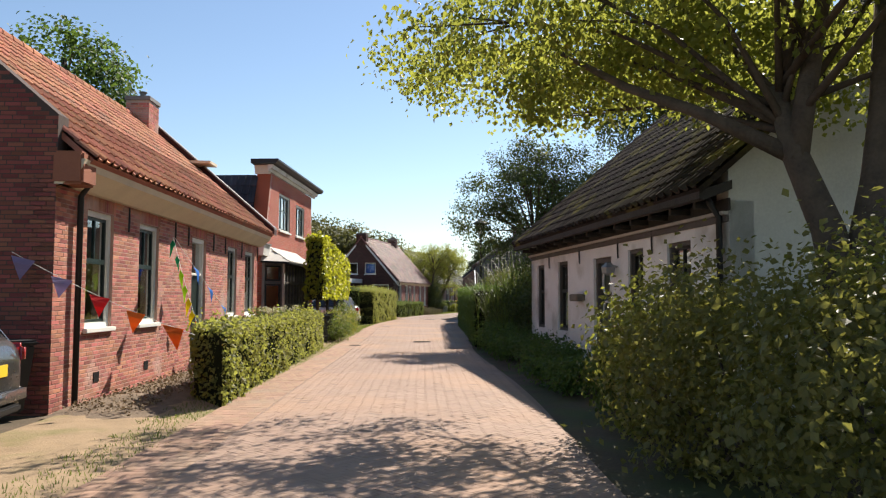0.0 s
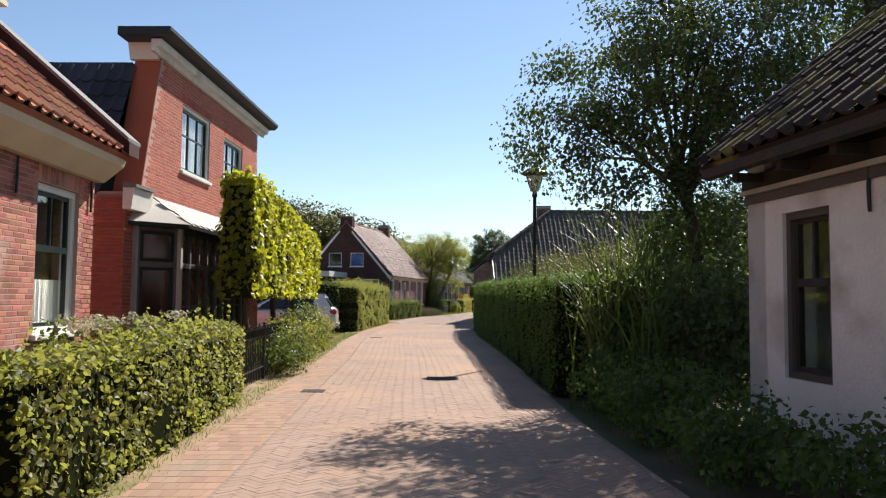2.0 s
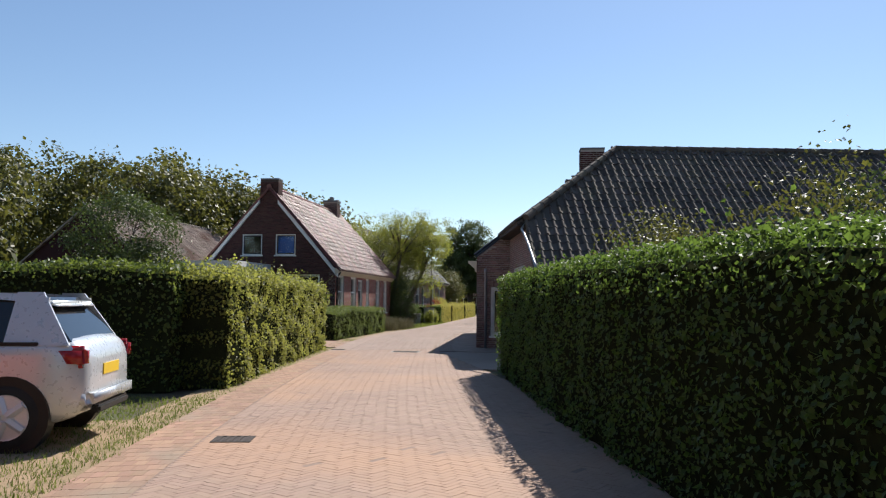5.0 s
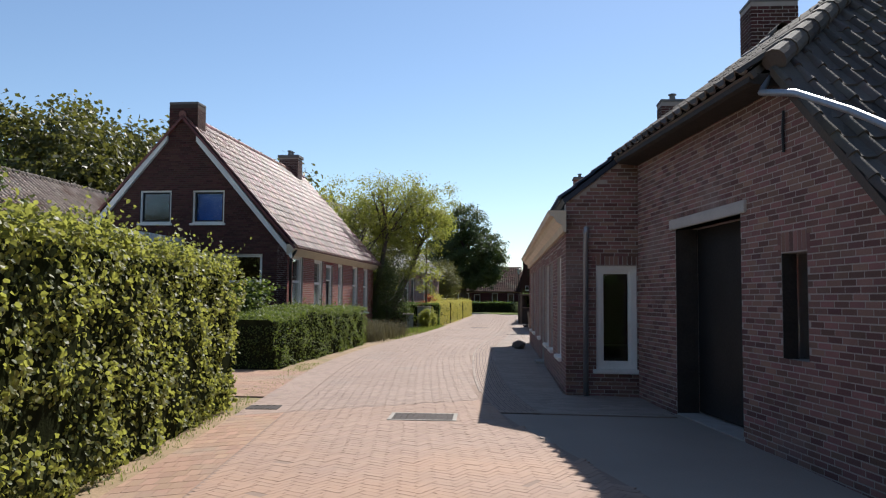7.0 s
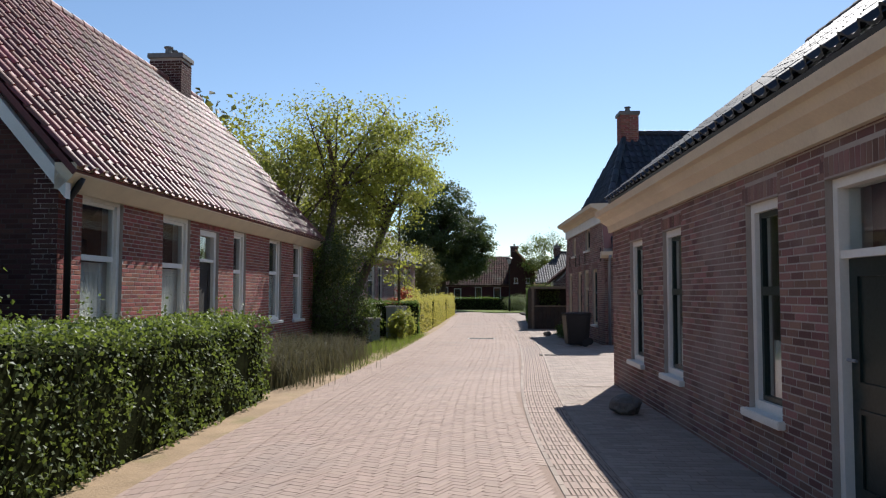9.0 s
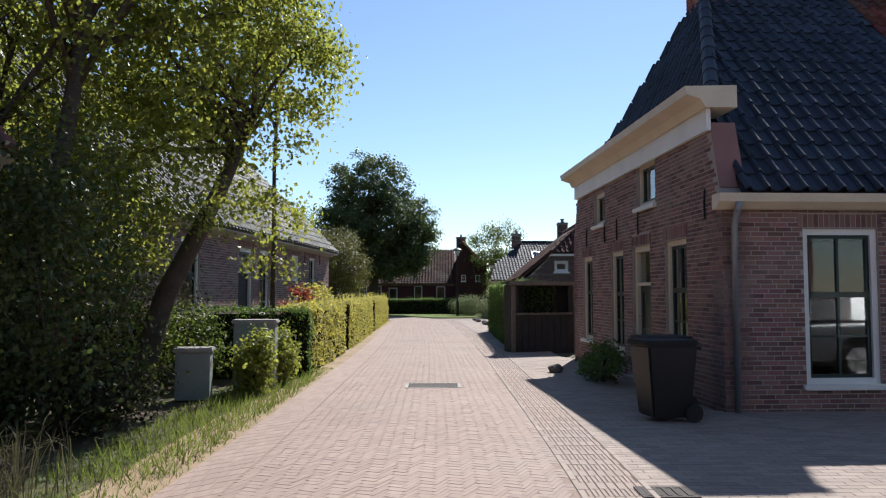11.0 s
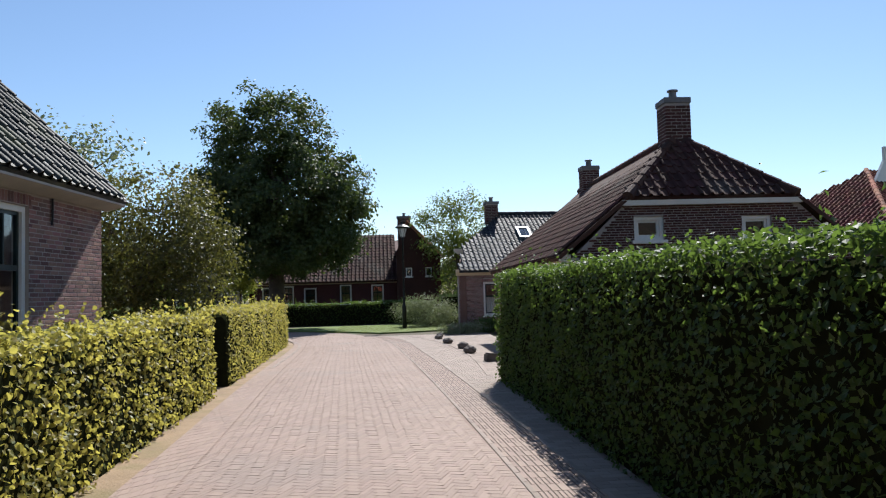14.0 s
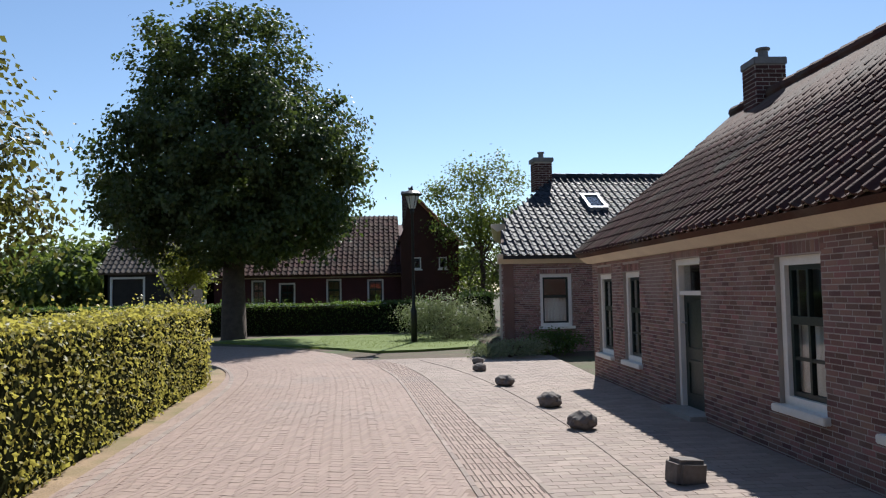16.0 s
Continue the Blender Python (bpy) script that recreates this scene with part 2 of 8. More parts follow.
PAVING_RED = material("paving_brick_red", (0.35, 0.215, 0.145), (0.285, 0.178, 0.125), 0.7, 0.85, 0.25, 55, 0.14, stain=(0.27, 0.21, 0.155), stain_at=0.62, stain_scale=0.8)
PAVING_GREY = material("paving_brick_grey", (0.31, 0.245, 0.202), (0.255, 0.202, 0.168), 0.8, 0.85, 0.3, 55, 0.14)
JOINT = material("joint_sand", (0.27, 0.193, 0.15), (0.23, 0.165, 0.128), 3, 0.95, 0.5, 70)
JOINT_DARK = material("joint_mossy", (0.12, 0.088, 0.07), (0.09, 0.068, 0.053), 3, 0.95, 0.5, 70)
EARTH_DRY = material("dry_earth", (0.2, 0.145, 0.1), (0.12, 0.088, 0.06), 5, 0.95, 0.9, 45)
LITTER = leaf_material("dry_litter", (0.13, 0.085, 0.05), (0.27, 0.2, 0.12), (0.2, 0.14, 0.07), 0.12, 0.8)
SOIL = material("soil", (0.12, 0.085, 0.055), (0.07, 0.055, 0.035), 1.5, 0.95, 0.8, 30, stain=(0.07, 0.085, 0.03), stain_at=0.55, stain_scale=0.7)
VERGE = material("verge_earth", (0.34, 0.24, 0.145), (0.235, 0.165, 0.098), 2.5, 0.95, 0.8, 40, stain=(0.17, 0.15, 0.06), stain_at=0.62, stain_scale=1.2)
LAWN = material("lawn_soil", (0.15, 0.20, 0.045), (0.11, 0.15, 0.035), 2.5, 0.95, 0.8, 60)
STONE_PALE = material("pale_stone", (0.42, 0.38, 0.34), (0.3, 0.27, 0.24), 7, 0.85, 0.6, 40)
STONE = material("boulder", (0.19, 0.165, 0.145), (0.11, 0.097, 0.088), 7, 0.9, 0.8, 30)
KERB = material("concrete_edge", (0.36, 0.33, 0.29), (0.27, 0.25, 0.22), 3, 0.9, 0.4, 50)
IRON = material("cast_iron", (0.06, 0.045, 0.038), (0.04, 0.031, 0.027), 8, 0.85, 0.5, 60)
CABINET_GREY = material("cabinet_grey_green", (0.27, 0.29, 0.25), (0.21, 0.23, 0.2), 3, 0.6, 0.15, 40)
WOOD_DARK = material("dark_timber", (0.045, 0.038, 0.032), (0.028, 0.025, 0.022), 5, 0.75, 0.4, 40)
WOOD_POST = material("weathered_post", (0.20, 0.17, 0.13), (0.12, 0.10, 0.08), 8, 0.9, 0.5, 40)

# ---------------------------------------------------------------- building blocks


def link(name, me, mat, parent=None, label="", kind=""):
    ob = new(name, me)
    if mat is not None:
        me.materials.append(mat)
    ob.parent = parent
    return tagged(ob, label, "", "", kind)


def part(name, bm, mat, parent=None, label="", kind=""):
    me = bpy.data.meshes.new(name)
    bm.to_mesh(me)
    bm.free()
    return link(name, me, mat, parent, label, kind)


def thing(name, label, category, m=None, group="", kind=""):
    ob = new(name)
    if m is not None:
        ob.matrix_world = m
    return tagged(ob, label, category, group, kind)


def box(bm, x0, x1, y0, y1, z0, z1, m=None):
    v = [bm.verts.new((m @ Vector(p)) if m is not None else p) for p in ((x0, y0, z0), (x1, y0, z0), (x1, y1, z0), (x0, y1, z0), (x0, y0, z1), (x1, y0, z1), (x1, y1, z1), (x0, y1, z1))]
    for f in ((0, 3, 2, 1), (4, 5, 6, 7), (0, 1, 5, 4), (1, 2, 6, 5), (2, 3, 7, 6), (3, 0, 4, 7)):
        bm.faces.new([v[i] for i in f])
    return bm


def soft_box(x0, x1, y0, y1, z0, z1, r=0.01, m=None, seg=2):
    bm = box(bmesh.new(), x0, x1, y0, y1, z0, z1)
    bmesh.ops.bevel(bm, geom=bm.edges[:], offset=r, segments=seg, affect="EDGES")
    if m is not None:
        bm.transform(m)
    return bm


def prism(bm, pts, way, m=None):
    """A closed outline pushed along way."""
    a = [bm.verts.new((m @ Vector(p)) if m is not None else Vector(p)) for p in pts]
    w = (m.to_3x3() @ Vector(way)) if m is not None else Vector(way)
    b = [bm.verts.new(v.co + w) for v in a]
    bm.faces.new(a[::-1])
    bm.faces.new(b)
    for i in range(len(a)):
        j = (i + 1) % len(a)
        bm.faces.new((a[i], a[j], b[j], b[i]))
    bmesh.ops.recalc_face_normals(bm, faces=bm.faces[:])
    return bm


def tube(bm, pts, radii, sides=8):
    """A tapered tube through points, closed at both ends."""
    rings = []
    pts = [Vector(p) for p in pts]
    for i, p in enumerate(pts):
        d = (pts[min(i + 1, len(pts) - 1)] - pts[max(i - 1, 0)]).normalized()
        a = d.orthogonal().normalized() if not rings else (last_a - d * last_a.dot(d)).normalized()
        last_a = a
        b = d.cross(a)
        rings.append([bm.verts.new(p + radii[i] * (a * math.cos(2 * math.pi * k / sides) + b * math.sin(2 * math.pi * k / sides))) for k in range(sides)])
    for r, s in zip(rings, rings[1:]):
        for k in range(sides):
            bm.faces.new((r[k], r[(k + 1) % sides], s[(k + 1) % sides], s[k]))
    bm.faces.new(rings[0][::-1])
    bm.faces.new(rings[-1])
    return bm


def lathe(bm, outline, sides=16, m=None):
    """A turned body from (radius, height) pairs."""
    rings = []
    for r, z in outline:
        rings.append([bm.verts.new((m @ Vector(p)) if m is not None else p) for p in ((r * math.cos(2 * math.pi * k / sides), r * math.sin(2 * math.pi * k / sides), z) for k in range(sides))])
    for a, b in zip(rings, rings[1:]):
        for k in range(sides):
            bm.faces.new((a[k], a[(k + 1) % sides], b[(k + 1) % sides], b[k]))
    bm.faces.new(rings[0][::-1])
    bm.faces.new(rings[-1])
    return bm


def smooth(ob):
    ob.data.polygons.foreach_set("use_smooth", [True] * len(ob.data.polygons))
    return ob


def fast_mesh(name, verts, faces):
    """A mesh from an (n, 3) array and an (m, k) array of corner indices."""
    me = bpy.data.meshes.new(name)
    m, k = faces.shape
    me.vertices.add(len(verts))
    me.vertices.foreach_set("co", np.ascontiguousarray(verts, np.float32).ravel())
    me.loops.add(m * k)
    me.loops.foreach_set("vertex_index", np.ascontiguousarray(faces, np.int32).ravel())
    me.polygons.add(m)
    me.polygons.foreach_set("loop_start", np.arange(0, m * k, k, dtype=np.int32))
    me.polygons.foreach_set("use_smooth", np.zeros(m, bool))
    me.update(calc_edges=True)
    return me


def many(name, base, faces, origin, axes):
    """One mesh of many alike pieces: base (k, 3), faces (f, c), origin (n, 3), axes (n, 3, 3) with the axes as rows."""
    base, faces = np.asarray(base, float), np.asarray(faces)
    v = origin[:, None] + np.einsum("kd,nde->nke", base, axes)
    f = faces[None] + (len(base) * np.arange(len(origin)))[:, None, None]
    return fast_mesh(name, v.reshape(-1, 3), f.reshape(-1, faces.shape[1]))


BRICK_BASE = [(0, 0, 0), (1, 0, 0), (1, 0, 1), (0, 0, 1), (0.02, -1, 0.05), (0.98, -1, 0.05), (0.98, -1, 0.95), (0.02, -1, 0.95)]
BRICK_FACES = [(4, 5, 6, 7), (0, 1, 5, 4), (1, 2, 6, 5), (2, 3, 7, 6), (3, 0, 4, 7)]


def top_at(profile, u):
    return float(np.interp(u, [p[0] for p in profile], [p[1] for p in profile]))


def wall(house, name, m, profile, openings, thick, mat, bricks=None, base=-0.08, singles=None, lintel=0.0, proud=0.0025, label="", course=0.0575):
    """A wall of a house. m lays (along, inwards, up) into the house. profile: (along, top) pairs; openings: (u0, u1, z0, z1), cut right through.
    bricks: the material of its facing bricks; singles: a stretch (u0, u1, z0, z1) whose bricks are objects of their own."""
    cuts = sorted({p[0] for p in profile} | {o[0] for o in openings} | {o[1] for o in openings})
    bm = bmesh.new()
    for a, b in zip(cuts, cuts[1:]):
        if b - a < 1e-4:
            continue
        mid = (a + b) / 2
        spans, low = [], base
        for o in sorted((o for o in openings if o[0] <= mid <= o[1]), key=lambda o: o[2]):
            if o[2] > low + 1e-4:
                spans.append((low, o[2], o[2]))
            low = o[3]
        spans.append((low, top_at(profile, a), top_at(profile, b)))
        for z, ta, tb in spans:
            if max(ta, tb) - z > 1e-3:
                prism(bm, [(a, 0, z), (b, 0, z), (b, 0, max(tb, z + 1e-3)), (a, 0, max(ta, z + 1e-3))], (0, thick, 0), m)
    bmesh.ops.remove_doubles(bm, verts=bm.verts[:], dist=1e-4)
    w = part(name, bm, mat, house, label)
    if bricks is not None:
        length, gap = course * 3.56, course * 0.19
        lo, hi = profile[0][0], profile[-1][0]
        rows = []
        top = max(p[1] for p in profile)
        for r in range(int((top - base) / course)):
            z0, z1 = base + r * course, base + (r + 1) * course - gap
            zm = (z0 + z1) / 2
            u = lo - (length / 2 if r % 2 else 0) - (0.05 if r % 4 > 1 else 0)
            edges = sorted([(o[0], o[1]) for o in openings if o[2] - 0.01 < zm < o[3] + lintel])
            while u < hi:
                pieces = [(max(u, lo), min(u + length - gap, hi))]
                for e0, e1 in edges:
                    nxt = []
                    for p0, p1 in pieces:
                        if p1 <= e0 or p0 >= e1:
                            nxt.append((p0, p1))
                        else:
                            nxt += [(p0, e0), (e1, p1)]
                    pieces = nxt
                for p0, p1 in pieces:
                    if p1 - p0 > 0.03 and top_at(profile, p0) > z1 - 0.02 and top_at(profile, p1) > z1 - 0.02:
                        rows.append((p0, z0, p1 - p0, z1 - z0))
                u += length
        if lintel:
            for o in openings:
                if o[3] > 1.2:
                    n = max(3, int((o[1] - o[0] + 0.12) / 0.064))
                    step = (o[1] - o[0] + 0.12) / n
                    for k in range(n):
                        rows.append((o[0] - 0.06 + k * step, o[3] + 0.012, step - 0.009, lintel - 0.02))
        rows = np.array(rows)
        jit = RNG.uniform(0.75, 1.3, len(rows)) * proud
        single = np.zeros(len(rows), bool)
        if singles:
            c = rows[:, 0] + rows[:, 2] / 2
            d = rows[:, 1]
            single = (c > singles[0]) & (c < singles[1]) & (d > singles[2]) & (d < singles[3])
            single[np.nonzero(single)[0][300:]] = False
        m3 = np.array(m.to_3x3())

        def axes_of(rr, jj):
            ax = np.zeros((len(rr), 3, 3))
            ax[:, 0] = rr[:, 2:3] * m3[:, 0]
            ax[:, 1] = jj[:, None] * m3[:, 1]
            ax[:, 2] = rr[:, 3:4] * m3[:, 2]
            org = np.array(m.translation) + rr[:, 0:1] * m3[:, 0] + rr[:, 1:2] * m3[:, 2]
            return org, ax
        keep = ~single
        org, ax = axes_of(rows[keep], jit[keep])
        link("brickwork", many("brickwork", BRICK_BASE, BRICK_FACES, org, ax), bricks, w, "", "stuff")
        if single.any():
            one = many("brick", BRICK_BASE, BRICK_FACES, np.zeros((1, 3)), np.eye(3)[None])
            one.materials.append(bricks)
            org, ax = axes_of(rows[single], jit[single])
            for p, a in zip(org, ax):
                b = new("brick", one)
                b.parent = w
                b.matrix_local = Matrix.Translation(p) @ Matrix(np.array(a).T.tolist()).to_4x4()
    return w


def sides(length, depth):
    """How the four walls of a house lie in it: front, near end, far end, back."""
    return (Matrix.Identity(4), pose(0, depth, 0, 0, 0, -90), pose(length, 0, 0, 0, 0, 90), pose(length, depth, 0, 0, 0, 180))


def gable(depth, y_e, z_e, z_r):
    """The top of an end wall under a roof with its eave at (y_e, z_e) and its ridge at z_r."""
    z = z_e + (z_r - z_e) * (0 - y_e) / (depth / 2 - y_e) - 0.1
    return [(0, z), (depth / 2, z_r - 0.1), (depth, z)]


def ring(bm, u0, u1, z0, z1, w, v0, v1, m, bottom=True):
    box(bm, u0, u0 + w, v0, v1, z0, z1, m)
    box(bm, u1 - w, u1, v0, v1, z0, z1, m)
    box(bm, u0 + w, u1 - w, v0, v1, z1 - w, z1, m)
    if bottom:
        box(bm, u0 + w, u1 - w, v0, v1, z0, z0 + w, m)
    bmesh.ops.remove_doubles(bm, verts=bm.verts[:], dist=1e-5)
    return bm


def window(house, m, o, casing=WHITE, sash=GREEN_DARK, style="sash", sill=WHITE, curtain=0.0, w=0.075, blind=None, curtain_mat=None, recess=0.045):
    """A window in the opening o: casing, sash bars, panes, sill and what hangs behind the glass."""
    u0, u1, z0, z1 = o
    win = part("window", ring(bmesh.new(), u0 + 0.002, u1 - 0.002, z0 + 0.002, z1 - 0.002, w, recess, recess + 0.13, m), casing, house)
    a0, a1, b0, b1 = u0 + w, u1 - w, z0 + w, z1 - w
    s, mid = 0.045, b0 + (b1 - b0) * 0.58
    bm = ring(bmesh.new(), a0, a1, b0, b1, s, recess + 0.04, recess + 0.09, m)
    if style in ("sash", "cross", "transom"):
        box(bm, a0 + s, a1 - s, recess + 0.025, recess + 0.095, mid - 0.035, mid + 0.035, m)
    c = (a0 + a1) / 2
    if style in ("sash", "cross"):
        box(bm, c - 0.016, c + 0.016, recess + 0.04, recess + 0.085, mid + 0.035, b1 - s, m)
    if style in ("cross", "six"):
        box(bm, c - 0.016, c + 0.016, recess + 0.04, recess + 0.085, b0 + s, mid - 0.035, m)
    if style == "grid":
        for k in (1, 2):
            u = a0 + (a1 - a0) * k / 3
            box(bm, u - 0.02, u + 0.02, recess + 0.04, recess + 0.085, b0 + s, b1 - s, m)
        box(bm, a0 + s, a1 - s, recess + 0.045, recess + 0.08, mid - 0.016, mid + 0.016, m)
    if style in ("six", "cross"):
        for k in ((0.29,) if style == "cross" else (0.34, 0.67)):
            z = b0 + (b1 - b0) * k
            box(bm, a0 + s, a1 - s, recess + 0.045, recess + 0.08, z - 0.014, z + 0.014, m)
        if style == "six":
            box(bm, c - 0.016, c + 0.016, recess + 0.04, recess + 0.085, mid - 0.04, b1 - s, m)
    part("sash", bm, sash, win)
    pane = part("pane", box(bmesh.new(), a0 + s - 0.004, a1 - s + 0.004, recess + 0.06, recess + 0.066, b0 + s - 0.004, b1 - s + 0.004, m), GLASS, win)
    pane.visible_shadow = False
    if sill:
        bm = soft_box(u0 - 0.05, u1 + 0.05, -0.06, 0.16, z0 - 0.06, z0 + 0.004, 0.008)
        bm.transform(m)
        part("window_sill", bm, sill, win)
    if curtain:
        bm = bmesh.new()
        n = 26
        z_hi = b0 + (b1 - b0) * curtain
        lo = [bm.verts.new(m @ Vector((a0 + (a1 - a0) * k / n, recess + 0.14 + 0.018 * math.sin(k * 1.9), b0 - 0.02))) for k in range(n + 1)]
        hi = [bm.verts.new(m @ Vector((a0 + (a1 - a0) * k / n, recess + 0.14 + 0.012 * math.sin(k * 1.9), z_hi))) for k in range(n + 1)]
        for k in range(n):
            bm.faces.new((lo[k], lo[k + 1], hi[k + 1], hi[k]))
        part("curtain", bm, curtain_mat or CURTAIN, win)
    if blind:
        part("blind", box(bmesh.new(), a0, a1, recess + 0.15, recess + 0.16, b0 + 0.02, b1, m), blind, win)
    return win


def door(house, m, o, casing=WHITE, leaf=GREEN_DARK, transom=0.45, glazed=False, w=0.09, label=""):
    """A door in its frame, with a glazed transom above it."""
    u0, u1, z0, z1 = o
    d = part("door", ring(bmesh.new(), u0 + 0.002, u1 - 0.002, z0, z1 - 0.002, w, 0.05, 0.2, m, False), casing, house, label)
    zt = z1 - w - transom if transom else z1 - w
    bm = box(bmesh.new(), u0 + w, u1 - w, 0.11, 0.155, z0 + 0.03, zt - (0.05 if transom else 0), m)
    a, b = u0 + w + 0.1, u1 - w - 0.1
    for q0, q1 in ((0.12, 0.42), (0.5, 0.92)):
        zz0, zz1 = z0 + (zt - z0) * q0, z0 + (zt - z0) * q1
        for p in ((a, b, zz1 - 0.03, zz1), (a, b, zz0, zz0 + 0.03), (a, a + 0.03, zz0, zz1), (b - 0.03, b, zz0, zz1)):
            box(bm, p[0], p[1], 0.095, 0.11, p[2], p[3], m)
    part("door_leaf", bm, leaf, d)
    bm = tube(bmesh.new(), [m @ Vector((u0 + w + 0.06, 0.06, z0 + 1.0)), m @ Vector((u0 + w + 0.16, 0.06, z0 + 1.0))], [0.011, 0.011], 8)
    part("door_handle", bm, ZINC, d)
    if transom:
        part("transom_bar", box(bmesh.new(), u0 + w, u1 - w, 0.06, 0.18, zt - 0.05, zt, m), casing, d)
        p = part("pane", box(bmesh.new(), u0 + w, u1 - w, 0.12, 0.126, zt, z1 - w, m), GLASS, d)
        p.visible_shadow = False
    part("threshold", soft_box(u0 - 0.05, u1 + 0.05, -0.18, 0.25, -0.05, z0 + 0.03, 0.012, m), KERB, d)
    return d


TW, TL = 0.23, 0.32


def tile_shape():
    """A pantile: a round roll on one side and a shallow pan beside it."""
    v, f = [], []
    xs = (0.0, 0.08, 0.2, 0.32, 0.42, 0.7, 1.0)
    n = len(xs) - 1
    for y, lift in ((0.0, 0.026), (TL + 0.05, 0.002), (0.0, 0.0), (0.0, 0.026)):
        for x in xs:
            roll = 0.052 * math.sin(math.pi * x / 0.42) if x < 0.42 else -0.012 * math.sin(math.pi * (x - 0.42) / 0.58)
            v.append((x * TW, y, lift + roll + 0.012))
    for k in range(n):
        f.append((k, k + 1, n + 2 + k, n + 1 + k))
        f.append((2 * n + 2 + k, 2 * n + 3 + k, 3 * n + 4 + k, 3 * n + 3 + k))
    return v, f


TILE_BASE, TILE_FACES = tile_shape()


def roof_face(house, pts, mat, tiles=True, thick=0.07, singles=False, name="roof", scale=1.0):
    """One plane of a roof: a slab on the outline pts (the first two along the eave, left to right as seen from outside) and its rows of pantiles."""
    p = [Vector(q) for q in pts]
    ux = (p[1] - p[0]).normalized()
    nz = ux.cross(p[2] - p[0])
    nz.normalize()
    if nz.z < 0:
        nz = -nz
    vy = nz.cross(ux)
    bm = bmesh.new()
    prism(bm, [q - nz * 0.005 for q in p], -nz * thick)
    r = part(name, bm, mat, house)
    if not tiles:
        return r
    flat = [((q - p[0]).dot(ux), (q - p[0]).dot(vy)) for q in p]
    area = sum(a[0] * b[1] - a[1] * b[0] for a, b in zip(flat, flat[1:] + flat[:1]))
    lo_u, hi_u = min(a[0] for a in flat), max(a[0] for a in flat)
    hi_v = max(a[1] for a in flat)
    cells = []
    sgn = 1 if area > 0 else -1
    tw, tl = TW * scale, TL * scale
    for j in range(int(hi_v / tl) + 1):
        for i in range(int((hi_u - lo_u) / tw) + 1):
            c = (lo_u + (i + 0.5) * tw, (j + 0.5) * tl)
            if all(sgn * ((b[0] - a[0]) * (c[1] - a[1]) - (b[1] - a[1]) * (c[0] - a[0])) > -0.02 for a, b in zip(flat, flat[1:] + flat[:1])):
                cells.append((lo_u + i * tw, j * tl))
    if not cells:
        return r
    cells = np.array(cells)
    ax3 = np.array([ux, vy, nz])
    org = np.array(p[0]) + cells[:, :1] * ax3[0] + cells[:, 1:] * ax3[1] + RNG.uniform(-0.004, 0.004, (len(cells), 1)) * ax3[2]
    tilt = RNG.normal(0, 0.012, len(cells))
    axes = np.repeat(ax3[None], len(cells), 0) * scale
    axes[:, 0] += tilt[:, None] * ax3[2]
    cut = 300 if singles else 0
    if len(cells) > cut:
        me = many("roof_tiles", TILE_BASE, TILE_FACES, org[cut:], axes[cut:])
        smooth(link("roof_tiles", me, mat, r, "", "stuff"))
    if cut:
        one = many("roof_tile", TILE_BASE, TILE_FACES, np.zeros((1, 3)), np.eye(3)[None])
        one.materials.append(mat)
        for q, a in zip(org[:cut], axes[:cut]):
            b = new("roof_tile", one)
            b.parent = r
            b.matrix_local = Matrix.Translation(q) @ Matrix(np.array(a).T.tolist()).to_4x4()
    return r


def ridge(house, a, b, mat, r=0.11):
    """Overlapping half-round caps along a ridge or hip."""
    a, b = Vector(a), Vector(b)
    d = (b - a).normalized()
    s = d.cross(Vector((0, 0, 1))).normalized()
    up = s.cross(d)
    bm = bmesh.new()
    n = max(2, int((b - a).length / 0.36))
    for k in range(n):
        p, q = a + (b - a) * (k / n), a + (b - a) * ((k + 1.12) / n)
        rows = []
        for c, rr in ((p, r), (q, r * 0.86)):
            rows.append([bm.verts.new(c + s * math.cos(t) * rr + up * (math.sin(t) * rr - 0.015)) for t in [(math.pi + 1.4) * j / 8 - 0.7 for j in range(9)]])
        for j in range(8):
            bm.faces.new((rows[0][j], rows[0][j + 1], rows[1][j + 1], rows[1][j]))
        bm.faces.new(rows[0])
    return part("ridge_tiles", bm, mat, house, "", "stuff")


